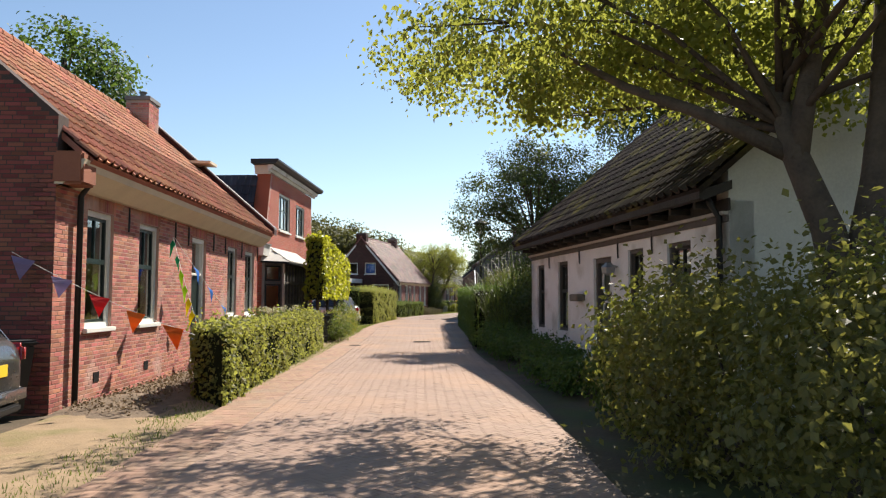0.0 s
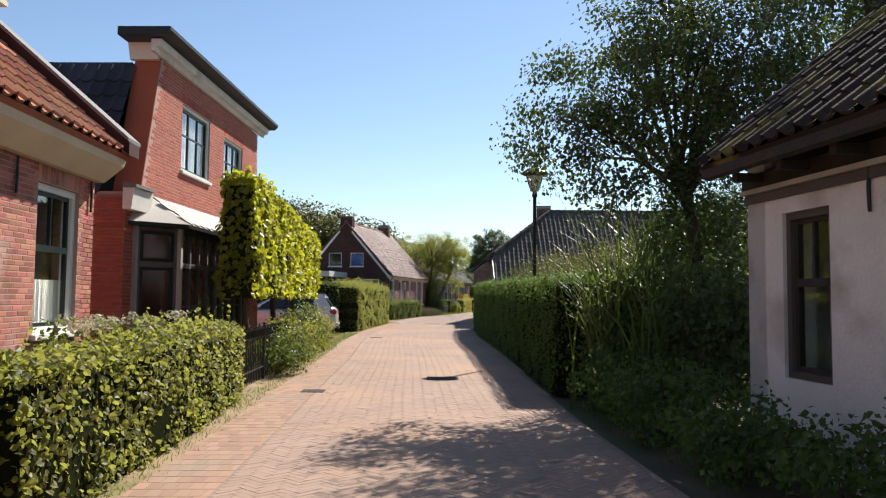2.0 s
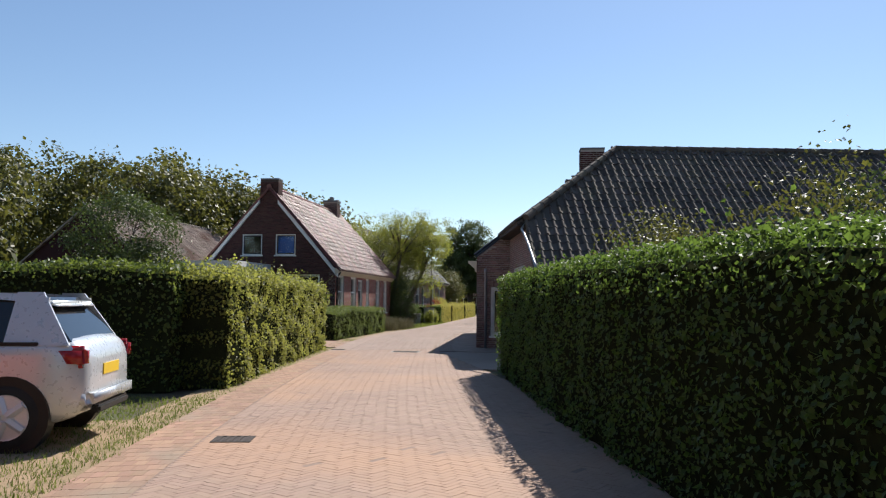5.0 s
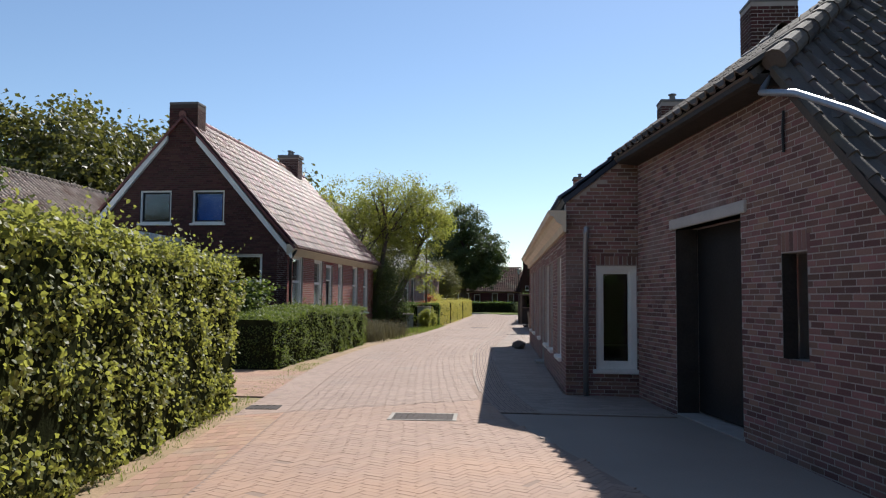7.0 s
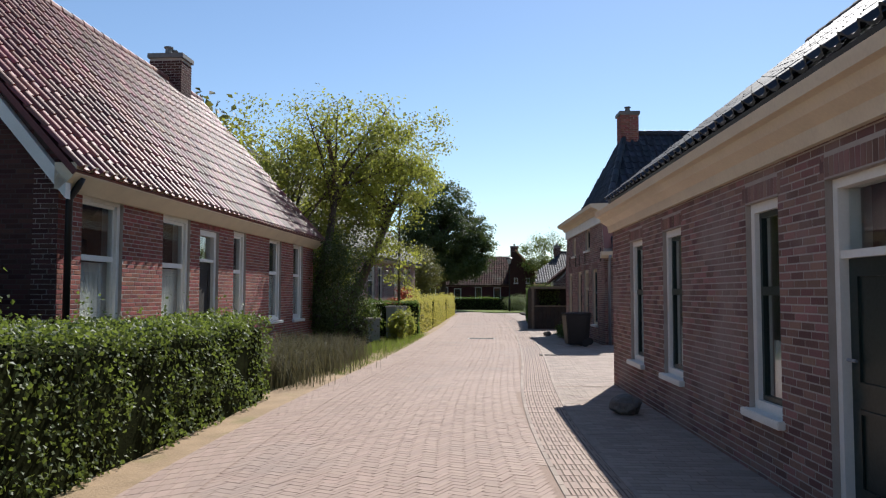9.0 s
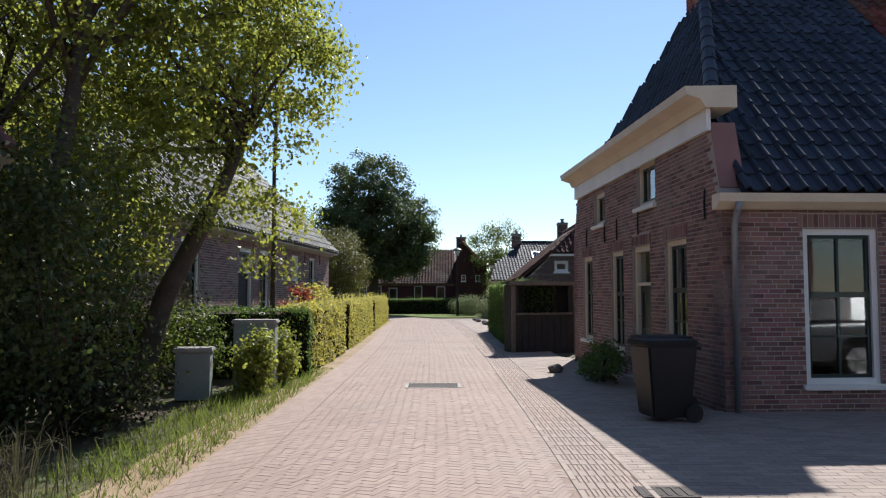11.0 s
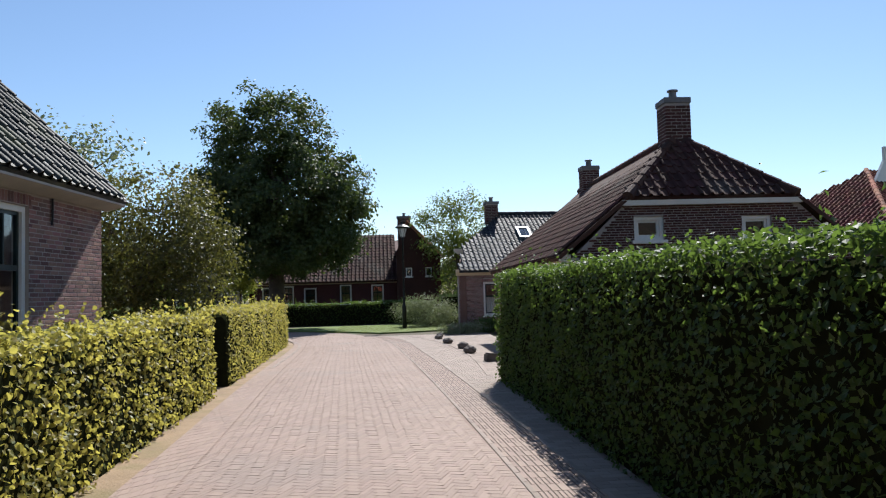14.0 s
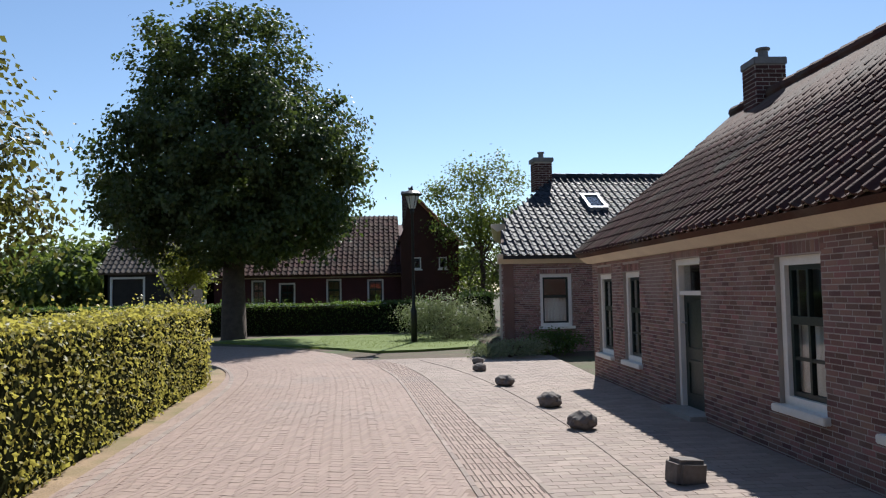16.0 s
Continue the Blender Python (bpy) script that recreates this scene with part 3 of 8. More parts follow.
def chimney(house, x, y, z0, z1, w, d, mat=BRICK_DARK, pots=1, mortar=MORTAR, lip=0.05):
    c = part("chimney", box(bmesh.new(), x - w / 2, x + w / 2, y - d / 2, y + d / 2, z0, z1 - (0.12 if lip > 0.02 else 0.07)), mortar, house)
    rows = []
    org, ax = [], []
    for (ox, oy), u, v, ln in (((x - w / 2, y - d / 2), (1, 0), (0, 1), w), ((x + w / 2, y - d / 2), (0, 1), (-1, 0), d), ((x + w / 2, y + d / 2), (-1, 0), (0, -1), w), ((x - w / 2, y + d / 2), (0, -1), (1, 0), d)):
        for r in range(int((z1 - 0.12 - z0) / 0.066)):
            a = -0.1 * (r % 2)
            while a < ln - 0.03:
                b0, b1 = max(a, 0), min(a + 0.204, ln)
                if b1 - b0 > 0.03:
                    org.append((ox + u[0] * b0, oy + u[1] * b0, z0 + r * 0.066))
                    ax.append([[u[0] * (b1 - b0), u[1] * (b1 - b0), 0], [v[0] * 0.007, v[1] * 0.007, 0], [0, 0, 0.055]])
                a += 0.215
    link("brickwork", many("brickwork", BRICK_BASE, BRICK_FACES, np.array(org), np.array(ax)), mat, c, "", "stuff")
    bm = soft_box(x - w / 2 - lip, x + w / 2 + lip, y - d / 2 - lip, y + d / 2 + lip, z1 - (0.12 if lip > 0.02 else 0.07), z1, 0.012)
    part("chimney_cap", bm, LEAD, c)
    for k in range(pots):
        px = x + (k - (pots - 1) / 2) * 0.28
        part("chimney_pot", lathe(bmesh.new(), [(0.085, z1), (0.075, z1 + 0.16), (0.11, z1 + 0.17), (0.11, z1 + 0.2), (0.06, z1 + 0.21)], 12, Matrix.Translation((px, y, 0))), LEAD, c)
    return c


def anchors(house, m, places, z):
    """Wrought-iron wall ties."""
    for u in places:
        bm = tube(bmesh.new(), [m @ Vector((u, -0.025, z - 0.19)), m @ Vector((u, -0.03, z)), m @ Vector((u + 0.01, -0.025, z + 0.19))], [0.014, 0.016, 0.012], 6)
        part("wall_anchor", bm, BLACK, house)


def moulding(house, m, outline, u0, u1, mat, name="cornice"):
    """A profile of (v, z) pairs drawn along a wall."""
    bm = bmesh.new()
    prism(bm, [(u0, v, z) for v, z in outline], (u1 - u0, 0, 0), m)
    return part(name, bm, mat, house)


def gutter_pipe(house, m, u, z1, mat=ZINC, v=-0.07, z0=0.0):
    bm = tube(bmesh.new(), [m @ Vector(q) for q in ((u, v - 0.15, z1 + 0.1), (u, v - 0.1, z1), (u, v, z1 - 0.15), (u, v, z0))], [0.04] * 4, 10)
    return smooth(part("downpipe", bm, mat, house))


def frame_at(x, y, dx, dy):
    return pose(x, y, 0, 0, 0, math.degrees(math.atan2(dy, dx)))


# ---------------------------------------------------------------- ground and paving
bm = bmesh.new()
bmesh.ops.create_grid(bm, x_segments=60, y_segments=60, size=900)
for v in bm.verts:
    v.co.z = -0.05
tagged(part("ground", bm, SOIL), "dark garden soil with patches of low green growth", "ground", "", "structure")

# along the road: y, left edge, right edge
EDGES = [(-14, 1.6, 5.6), (-8, 0.2, 4.2), (0, -1.7, 2.4), (4, -2.75, 1.35), (10, -4.3, 0.1), (16, -5.72, -1.6), (20, -6.75, -2.6), (27, -8.45, -4.0), (33, -10.12, -5.2), (40, -11.6, -6.7), (46, -12.45, -8.6),
         (50, -13.05, -10.0), (56, -13.9, -10.65), (62, -14.15, -11.08), (70, -13.9, -10.88), (76, -13.95, -10.92), (86, -14.05, -11.0), (96, -14.5, -11.33), (103, -14.6, -11.7), (106, -14.75, -11.85)]


def left_at(y):
    return float(np.interp(y, [e[0] for e in EDGES], [e[1] for e in EDGES]))


def right_at(y):
    return float(np.interp(y, [e[0] for e in EDGES], [e[2] for e in EDGES]))


def smooth_line(pts, step=0.1):
    """Points at even steps along a smoothed line."""
    p = np.array(pts, float)
    for _ in range(3):
        q = np.empty((2 * len(p) - 2, 2))
        q[0::2] = 0.75 * p[:-1] + 0.25 * p[1:]
        q[1::2] = 0.25 * p[:-1] + 0.75 * p[1:]
        p = np.vstack([p[:1], q, p[-1:]])
    d = np.r_[0, np.cumsum(np.hypot(*np.diff(p, axis=0).T))]
    s = np.arange(0, d[-1], step)
    return np.c_[np.interp(s, d, p[:, 0]), np.interp(s, d, p[:, 1])]


BEND_L = [(-15.3, 108.2), (-16.6, 110.3), (-19, 112.0), (-24, 113.6), (-34, 115.2), (-48, 116.5)]
BEND_R = [(-12.6, 109.2), (-13.6, 111.8), (-16.2, 114.6), (-22, 117.0), (-33, 119.0), (-48, 120.3)]
line_l = [(e[1], e[0]) for e in EDGES] + BEND_L
line_r = [(e[2], e[0]) for e in EDGES] + BEND_R
SL, SR = smooth_line(line_l, 0.02), smooth_line(line_r, 0.02)
N_ROWS = 1560


def paired(n):
    a = SL[np.linspace(0, len(SL) - 1, n).astype(int)]
    b = SR[np.linspace(0, len(SR) - 1, n).astype(int)]
    return a, b


def sheet(name, a, b, z, mat, label, thick=0.04):
    """A strip of ground between two rows of points."""
    bm = bmesh.new()
    va = [bm.verts.new((*p, z)) for p in a]
    vb = [bm.verts.new((*p, z)) for p in b]
    for i in range(len(a) - 1):
        bm.faces.new((va[i], vb[i], vb[i + 1], va[i + 1]))
    r = bmesh.ops.extrude_face_region(bm, geom=bm.faces[:])
    for v in r["geom"]:
        if isinstance(v, bmesh.types.BMVert):
            v.co.z -= thick
    bmesh.ops.recalc_face_normals(bm, faces=bm.faces[:])
    return tagged(part(name, bm, mat), label, "", "", "structure")


PAVE_BASE = [(0, 0, 0), (1, 0, 0), (1, 1, 0), (0, 1, 0), (0.008, 0.015, 1), (0.992, 0.015, 1), (0.992, 0.985, 1), (0.008, 0.985, 1)]
PAVE_FACES = [(4, 5, 6, 7), (0, 1, 5, 4), (1, 2, 6, 5), (2, 3, 7, 6), (3, 0, 4, 7)]


def pave(parent, a, b, mat, name="paving_bricks", ln=0.2, gap=0.0035, height=0.0128, singles=None, gap_f=None):
    """Rows of paving bricks across a strip: each row runs from a point of a to the point of b beside it."""
    org, ax = [], []
    gf = gap if gap_f is None else gap_f
    for i in range(len(a) - 1):
        p, q = a[i], b[i]
        w = np.hypot(*(q - p))
        if w < 0.05:
            continue
        u = (q - p) / w
        fwd_a, fwd_b = a[i + 1] - a[i], b[i + 1] - b[i]
        n = max(1, int(round(w / ln)))
        step = w / n
        off = -step / 2 if i % 2 else 0.0
        for k in range(n + (1 if i % 2 else 0)):
            s0, s1 = max(off + k * step, 0), min(off + (k + 1) * step, w)
            if s1 - s0 < 0.03:
                continue
            f = (s0 + s1) / 2 / w
            fw = fwd_a * (1 - f) + fwd_b * f
            lf = np.hypot(*fw)
            if lf < 0.02:
                continue
            o = p + u * (s0 + gap / 2) + fw / lf * gf / 2
            org.append((o[0], o[1], 0.0))
            ax.append(((u[0] * (s1 - s0 - gap), u[1] * (s1 - s0 - gap), 0), (fw[0] * (1 - gf / lf), fw[1] * (1 - gf / lf), 0), (0, 0, 1)))
    org, ax = np.array(org), np.array(ax)
    ax[:, 2, 2] = height + RNG.normal(0, 0.0003, len(org))
    org[:, 2] = -0.012
    single = np.zeros(len(org), bool)
    if singles:
        single = (org[:, 1] > singles[0]) & (org[:, 1] < singles[1])
        single[np.nonzero(single)[0][300:]] = False
    link(name, many(name, PAVE_BASE, PAVE_FACES, org[~single], ax[~single]), mat, parent, "", "stuff")
    if single.any():
        one = many("paving_brick", PAVE_BASE, PAVE_FACES, np.zeros((1, 3)), np.eye(3)[None])
        one.materials.append(mat)
        for o, m3 in zip(org[single], ax[single]):
            b_ = new("paving_brick", one)
            b_.parent = parent
            b_.matrix_local = Matrix.Translation(o) @ Matrix(m3.T.tolist()).to_4x4()


def herringbone(parent, a, b, mat, name="paving_bricks", w=0.068, gap=0.0035, height=0.0128, singles=None):
    """Bricks of w by 3 w in herringbone at 45 degrees to the strip between the rows of points a and b."""
    mid = (a + b) / 2
    run = np.r_[0, np.cumsum(np.hypot(*np.diff(mid, axis=0).T))]
    wide = np.hypot(*(b - a).T)
    cross = (b - a) / wide[:, None]
    n = int((run[-1] + wide.max()) / w * 0.75) + 4
    gx, gy = np.meshgrid(np.arange(-n, n), np.arange(-n, n), indexing="ij")
    k = (gx - gy) % 6
    c, org, ax = math.sqrt(0.5), [], []
    for kind, ex, ey in ((0, 3, 1), (5, 1, 3)):
        px, py = gx[k == kind] * w, gy[k == kind] * w
        cs, ct = (px + ex * w / 2 + py + ey * w / 2) * c, (py + ey * w / 2 - px - ex * w / 2) * c
        ok = (cs > 0) & (cs < run[-1]) & (ct > 0) & (ct < wide.max())
        px, py, cs, ct = px[ok], py[ok], cs[ok], ct[ok]
        ok = (ct > 0.045) & (ct < np.interp(cs, run, wide) - 0.045)
        px, py, cs, ct = px[ok] + gap / 2, py[ok] + gap / 2, cs[ok], ct[ok]
        lx, ly = ex * w - gap, ey * w - gap

        def spot(qx, qy):
            qs, qt = (qx + qy) * c, (qy - qx) * c
            base = np.c_[np.interp(qs, run, a[:, 0]), np.interp(qs, run, a[:, 1])]
            side = np.c_[np.interp(qs, run, cross[:, 0]), np.interp(qs, run, cross[:, 1])]
            return base + side * qt[:, None]
        o = spot(px, py)
        e0, e1 = spot(px + lx, py) - o, spot(px, py + ly) - o
        m3 = np.zeros((len(o), 3, 3))
        m3[:, 0, :2], m3[:, 1, :2] = e0, e1
        m3[:, 2, 2] = height + RNG.normal(0, 0.0006, len(o))
        org.append(np.c_[o, np.full(len(o), -0.012)])
        ax.append(m3)
    org, ax = np.vstack(org), np.vstack(ax)
    flip = np.cross(ax[:, 0], ax[:, 1])[:, 2] < 0
    ax[flip] = ax[flip][:, [1, 0, 2]]
    single = np.zeros(len(org), bool)
    if singles:
        single = (org[:, 1] > singles[0]) & (org[:, 1] < singles[1])
        single[np.nonzero(single)[0][300:]] = False
    link(name, many(name, PAVE_BASE, PAVE_FACES, org[~single], ax[~single]), mat, parent, "", "stuff")
    if single.any():
        one = many("paving_brick", PAVE_BASE, PAVE_FACES, np.zeros((1, 3)), np.eye(3)[None])
        one.materials.append(mat)
        for o, m3 in zip(org[single], ax[single]):
            b_ = new("paving_brick", one)
            b_.parent = parent
            b_.matrix_local = Matrix.Translation(o) @ Matrix(m3.T.tolist()).to_4x4()


A_, B_ = paired(N_ROWS)
road = sheet("road", A_[::6], B_[::6], -0.0012, JOINT, "street of pale pinkish clinker bricks laid in herringbone")
inner = A_ + (B_ - A_) * (0.62 / np.maximum(np.hypot(*(B_ - A_).T), 1))[:, None]
turn = int(np.argmax(inner[:, 1] > 49.0))
herringbone(road, inner[:turn + 1], B_[:turn + 1], PAVING_WARM, gap=0.0024, height=0.0122)
herringbone(road, inner[turn:], B_[turn:], PAVING, singles=(95.5, 97.5))
half = slice(None, None, 2)
A2, I2 = A_[half], inner[half]
t2 = turn // 2
pave(road, A2[:t2 + 1], I2[:t2 + 1], PAVING_RED, "edge_bricks", ln=0.105)
pave(road, A2[t2:], I2[t2:], PAVING, "edge_bricks", ln=0.105)



def edging(label, pts, ln=0.2, w=0.07):
    """A row of upright bricks along a line, a little proud of the paving."""
    e = thing("edging", label, "edging", None, "", "structure")
    p = smooth_line(pts, ln)
    one = bpy.data.meshes.new("edging_brick")
    bm_ = soft_box(-ln / 2 + 0.003, ln / 2 - 0.003, -w / 2, w / 2, -0.06, 0.009, 0.004, None, 1)
    bm_.to_mesh(one)
    bm_.free()
    one.materials.append(PAVING_GREY)
    for q, r_ in zip(p, p[1:]):
        b_ = new("edging_brick", one)
        b_.parent = e
        b_.matrix_local = pose((q[0] + r_[0]) / 2, (q[1] + r_[1]) / 2, 0, 0, 0, math.degrees(math.atan2(r_[1] - q[1], r_[0] - q[0])))


edging("row of upright bricks along the pavement with the boulders", [(-10.3, 95.2), (-10.16, 97.6), (-10.09, 99.8), (-10.27, 103.3), (-10.65, 106.2), (-11.3, 108.6)])
edging("row of upright bricks curving round the end of the golden hedge", [(-14.36, 98.0), (-14.38, 102.5), (-14.5, 105.1), (-15.05, 107.6), (-16.1, 109.6), (-18, 111)])

# brick gutter and the pavement on the east side
ys = np.arange(49.5, 109.0, 0.1)
kerb_l = np.array([(np.interp(y, SR[:, 1], SR[:, 0]) if y < 108 else right_at(y) - 0.25 * (y - 106), y) for y in ys])
kerb_m = kerb_l + (0.5, 0)
gut = sheet("gutter", kerb_l[::6], kerb_m[::6], -0.003, JOINT_DARK, "gutter of narrow bricks laid lengthwise beside the street")
kl = np.array([kerb_l + (0.0714 * k, 0) for k in range(8)])
for k in range(7):
    lower = kl[k][::2]
    pave(gut, lower, kl[k + 1][::2], PAVING, "gutter_bricks", ln=0.07, gap=0.011, gap_f=0.003)
edging("row of bricks on edge between street and gutter", [tuple(q) for q in kerb_l[20:585:15]], 0.3, 0.045)
edging("row of bricks on edge between gutter and pavement", [tuple(q) for q in kerb_m[20:585:15]], 0.3, 0.045)
wall_x = np.interp(ys, [49.5, 51.3, 51.5, 64.5, 64.6, 74.2, 74.4, 82.0, 82.4, 94, 97, 104.5, 109], [-7.6, -7.8, -8.9, -9.5, -2.0, -2.0, -8.6, -9.05, -9.3, -9.3, -8.75, -8.6, -8.4])
kerb_r = np.c_[wall_x, ys]
walkway = sheet("pavement", kerb_m[::3], kerb_r[::3], -0.0015, JOINT, "brick pavement and forecourt between street and houses")
pave(walkway, kerb_m, kerb_r, PAVING_GREY, "pavement_bricks")
# verge of beaten earth on the west side and forecourt in front of the barn
yv = np.arange(-14, 110, 0.5)
va = np.array([(left_at(y) - (1.9 if y < 8 else 0.6) - (1.2 if 28 < y < 36 else 0) - (5.0 if 50.5 < y < 54.2 else 0), y) for y in yv])
vb = np.array([(left_at(y) + 0.05, y) for y in yv])
sheet("verge", va, vb, -0.02, VERGE, "beaten earth verge with moss and dry grass along the street")
yd = np.arange(44.0, 50.0, 0.2)
sheet("forecourt", np.array([(right_at(y) - 0.02, y) for y in yd]), np.c_[np.interp(yd, [44, 50], [-6.6, -7.5]), yd], -0.016, PAVING_GREY, "worn paving before the barn door")
# driveway on the west side
yw = 50.4 + 0.1 * np.arange(38)
drive_a, drive_b = np.c_[np.full(38, -20.0), yw], np.c_[[left_at(y) for y in yw], yw]
drive = sheet("driveway", drive_a, drive_b, -0.0015, JOINT, "brick driveway beside the hedge")
pave(drive, drive_a, drive_b, PAVING_RED, "driveway_bricks")

# ---------------------------------------------------------------- house: long red-brick house with an orange roof
A = thing("house", "long low red-brick house with orange pantile roof and sash windows", "house", frame_at(-5.49, 6.53, -0.2375, 0.9714))
LA, DA, EA, RA = 11.75, 6.2, 2.95, 6.05
m_f, m_n, m_e, m_b = sides(LA, DA)
ops = [(0.93, 1.83, 0.98, 2.63), (2.87, 3.79, 0.98, 2.63), (5.72, 6.7, 0.12, 2.63), (8.52, 9.4, 0.98, 2.63), (10.3, 11.32, 0.97, 2.63)]
prof = [(0, EA), (LA, EA)]
gab = gable(DA, -0.42, EA + 0.22, RA + 0.12)
wall(A, "front_wall", m_f, prof, ops, 0.3, MORTAR_PINK, BRICK_RED, singles=(0.0, 2.9, 0.0, 2.6), lintel=0.2)
# south end in deeper brick and dark mortar: its shade is in the colour
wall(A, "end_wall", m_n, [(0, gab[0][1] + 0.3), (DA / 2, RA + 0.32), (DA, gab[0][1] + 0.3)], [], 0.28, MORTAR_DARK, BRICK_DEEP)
wall(A, "end_wall", m_e, gab, [], 0.3, BRICK_RED)
wall(A, "back_wall", m_b, prof, [], 0.3, BRICK_BROWN)
for k, o in enumerate(ops):
    if k == 2:
        door(A, m_f, o, leaf=GREEN_DARK, transom=0.62, label="dark green door under a tall glazed transom")
    else:
        window(A, m_f, o, style="sash", curtain=0.0 if k < 2 else 0.35)
moulding(A, m_f, [(-0.003, EA - 0.12), (-0.1, EA - 0.12), (-0.34, EA + 0.08), (-0.38, EA + 0.2), (-0.003, EA + 0.2)], -0.06, LA + 0.05, CREAM)
sl = (RA - EA) / (DA / 2)
ye = -0.42
roof_face(A, [(0.1, ye, EA + 0.22), (LA + 0.05, ye, EA + 0.22), (LA + 0.05, DA / 2, RA + 0.12), (0.1, DA / 2, RA + 0.12)], TILE_ORANGE, singles=True)
roof_face(A, [(LA, DA + 0.3, EA + 0.05), (0.1, DA + 0.3, EA + 0.05), (0.1, DA / 2, RA + 0.12), (LA, DA / 2, RA + 0.12)], TILE_ORANGE, tiles=False)
ridge(A, (0.1, DA / 2, RA + 0.16), (LA, DA / 2, RA + 0.16), TILE_ORANGE)
chimney(A, 11.0, DA / 2 - 0.1, RA - 0.5, 6.78, 0.75, 0.6, BRICK_RED, 1, lip=0.04)
for y0, z0, y1, z1 in ((-0.5, EA + 0.2, DA / 2, RA + 0.22), (DA / 2, RA + 0.22, DA + 0.4, EA + 0.1)):
    bm = bmesh.new()
    prism(bm, [(LA - 0.22, y0, z0), (LA - 0.22, y1, z1), (LA - 0.22, y1, z1 + 0.16), (LA - 0.22, y0, z0 + 0.16)], (0.34, 0, 0))
    part("gable_coping", bm, BRICK_DARK, A, "raised brick edge of the gable")
    bm = bmesh.new()
    prism(bm, [(LA - 0.26, y0, z0 + 0.163), (LA - 0.26, y1, z1 + 0.163), (LA - 0.26, y1, z1 + 0.21), (LA - 0.26, y0, z0 + 0.21)], (0.42, 0, 0))
    part("coping_stone", bm, LEAD, A)
part("hoist_board", box(bmesh.new(), LA - 0.75, LA - 0.05, 1.15, 1.75, 5.05, 5.12), CREAM, A, "small projecting board on the gable edge")
anchors(A, m_f, (2.35, 4.6, 5.4, 7.2, 8.2, 9.8, 11.6), EA - 0.33)
gutter_pipe(A, m_f, 0.55, EA - 0.05, BLACK)
part("gable_stone", soft_box(-0.08, 0.34, -0.36, 0.02, EA - 0.12, EA + 0.3, 0.03), BRICK_DEEP, A, "brick shoulder of the gable")
bm = tube(bmesh.new(), [(-0.05, 1.05, 2.05), (-0.22, 1.05, 2.1)], [0.015, 0.015], 6)
lathe(bm, [(0.03, 1.75), (0.09, 1.8), (0.11, 2.02), (0.13, 2.03), (0.03, 2.14)], 8, Matrix.Translation((-0.22, 1.05, 0)))
part("wall_lantern", bm, BLACK, A, "black wall lantern on the end wall")
for u in (1.35, 3.3):
    part("cellar_vent", box(bmesh.new(), u - 0.09, u + 0.09, -0.012, 0.03, 0.22, 0.36), BLACK, A)

# ---------------------------------------------------------------- house: two-storey front with cornice and slate sides
B = thing("house", "orange-red brick house with tapered front, white cornice and slate sides", "house", frame_at(-9.17, 19.9, -0.173, 0.985))
LB, DB = 7.75, 8.0
m_f, m_n, m_e, m_b = sides(LB, DB)
lower = [(0.4, 5.0, 0.5, 2.5), (5.45, 6.9, 0.7, 2.5)]
upper = [(2.25, 3.8, 3.7, 4.95), (4.72, 6.1, 3.7, 4.85)]
wall(B, "front_wall", m_f, [(0.0, 3.0), (0.55, 3.05), (1.22, 5.45), (7.35, 5.45), (7.5, 3.05), (LB, 3.0)], lower + upper, 0.45, MORTAR_PINK, BRICK_ORANGE, lintel=0.2)
wall(B, "end_wall", m_n, [(0, 2.95), (DB, 2.95)], [], 0.3, MORTAR, BRICK_ORANGE)
wall(B, "end_wall", m_e, [(0, 2.95), (DB, 2.95)], [], 0.3, BRICK_ORANGE)
wall(B, "back_wall", m_b, [(0, 2.95), (LB, 2.95)], [], 0.3, BRICK_BROWN)
for o in upper:
    window(B, m_f, o, style="grid", w=0.05, sash=GREEN_DARK, curtain=0.98, recess=0.03)
window(B, m_f, lower[1], sash=BLACK, style="transom")
moulding(B, m_f, [(-0.003, 5.46), (-0.06, 5.46), (-0.08, 5.54), (-0.16, 5.54), (-0.18, 5.66), (-0.003, 5.66)], 0.75, 7.75, PLASTER)
moulding(B, m_f, [(0.5, 5.68), (-0.3, 5.68), (-0.38, 5.76), (-0.38, 5.82), (0.5, 5.82)], 0.6, 7.9, BLACK, "cornice_cap")
moulding(B, m_n, [(-0.003, 5.42), (-0.1, 5.42), (-0.2, 5.68), (-0.003, 5.68)], DB - 0.5, DB - 0.02, WHITE).matrix_local = Matrix.Translation((1.2, 0, 0))
roof_face(B, [(0.02, DB, 2.98), (0.02, 0.5, 2.98), (1.2, 0.5, 5.4), (1.2, DB, 5.4)], SLATE, tiles=True)
roof_face(B, [(LB - 0.02, 0.5, 2.98), (LB - 0.02, DB, 2.98), (7.4, DB, 5.4), (7.4, 0.5, 5.4)], SLATE, tiles=False)
roof_face(B, [(1.2, 0.45, 5.38), (7.4, 0.45, 5.38), (7.4, DB, 5.5), (1.2, DB, 5.5)], SLATE, tiles=False)
moulding(B, m_f, [(-0.003, 2.72), (-0.14, 2.72), (-0.18, 3.05), (-0.003, 3.05)], -0.1, 0.62, WHITE, "fascia")
moulding(B, m_f, [(-0.003, 3.053), (-0.22, 3.053), (-0.22, 3.1), (-0.003, 3.14)], -0.12, 0.6, LEAD, "fascia_cap")
bm = bmesh.new()
prism(bm, [(0.545, 0.002, 3.06), (0.545, 0.45, 3.06), (1.215, 0.45, 5.45), (1.215, 0.002, 5.45)], (-0.012, 0, 0.004))
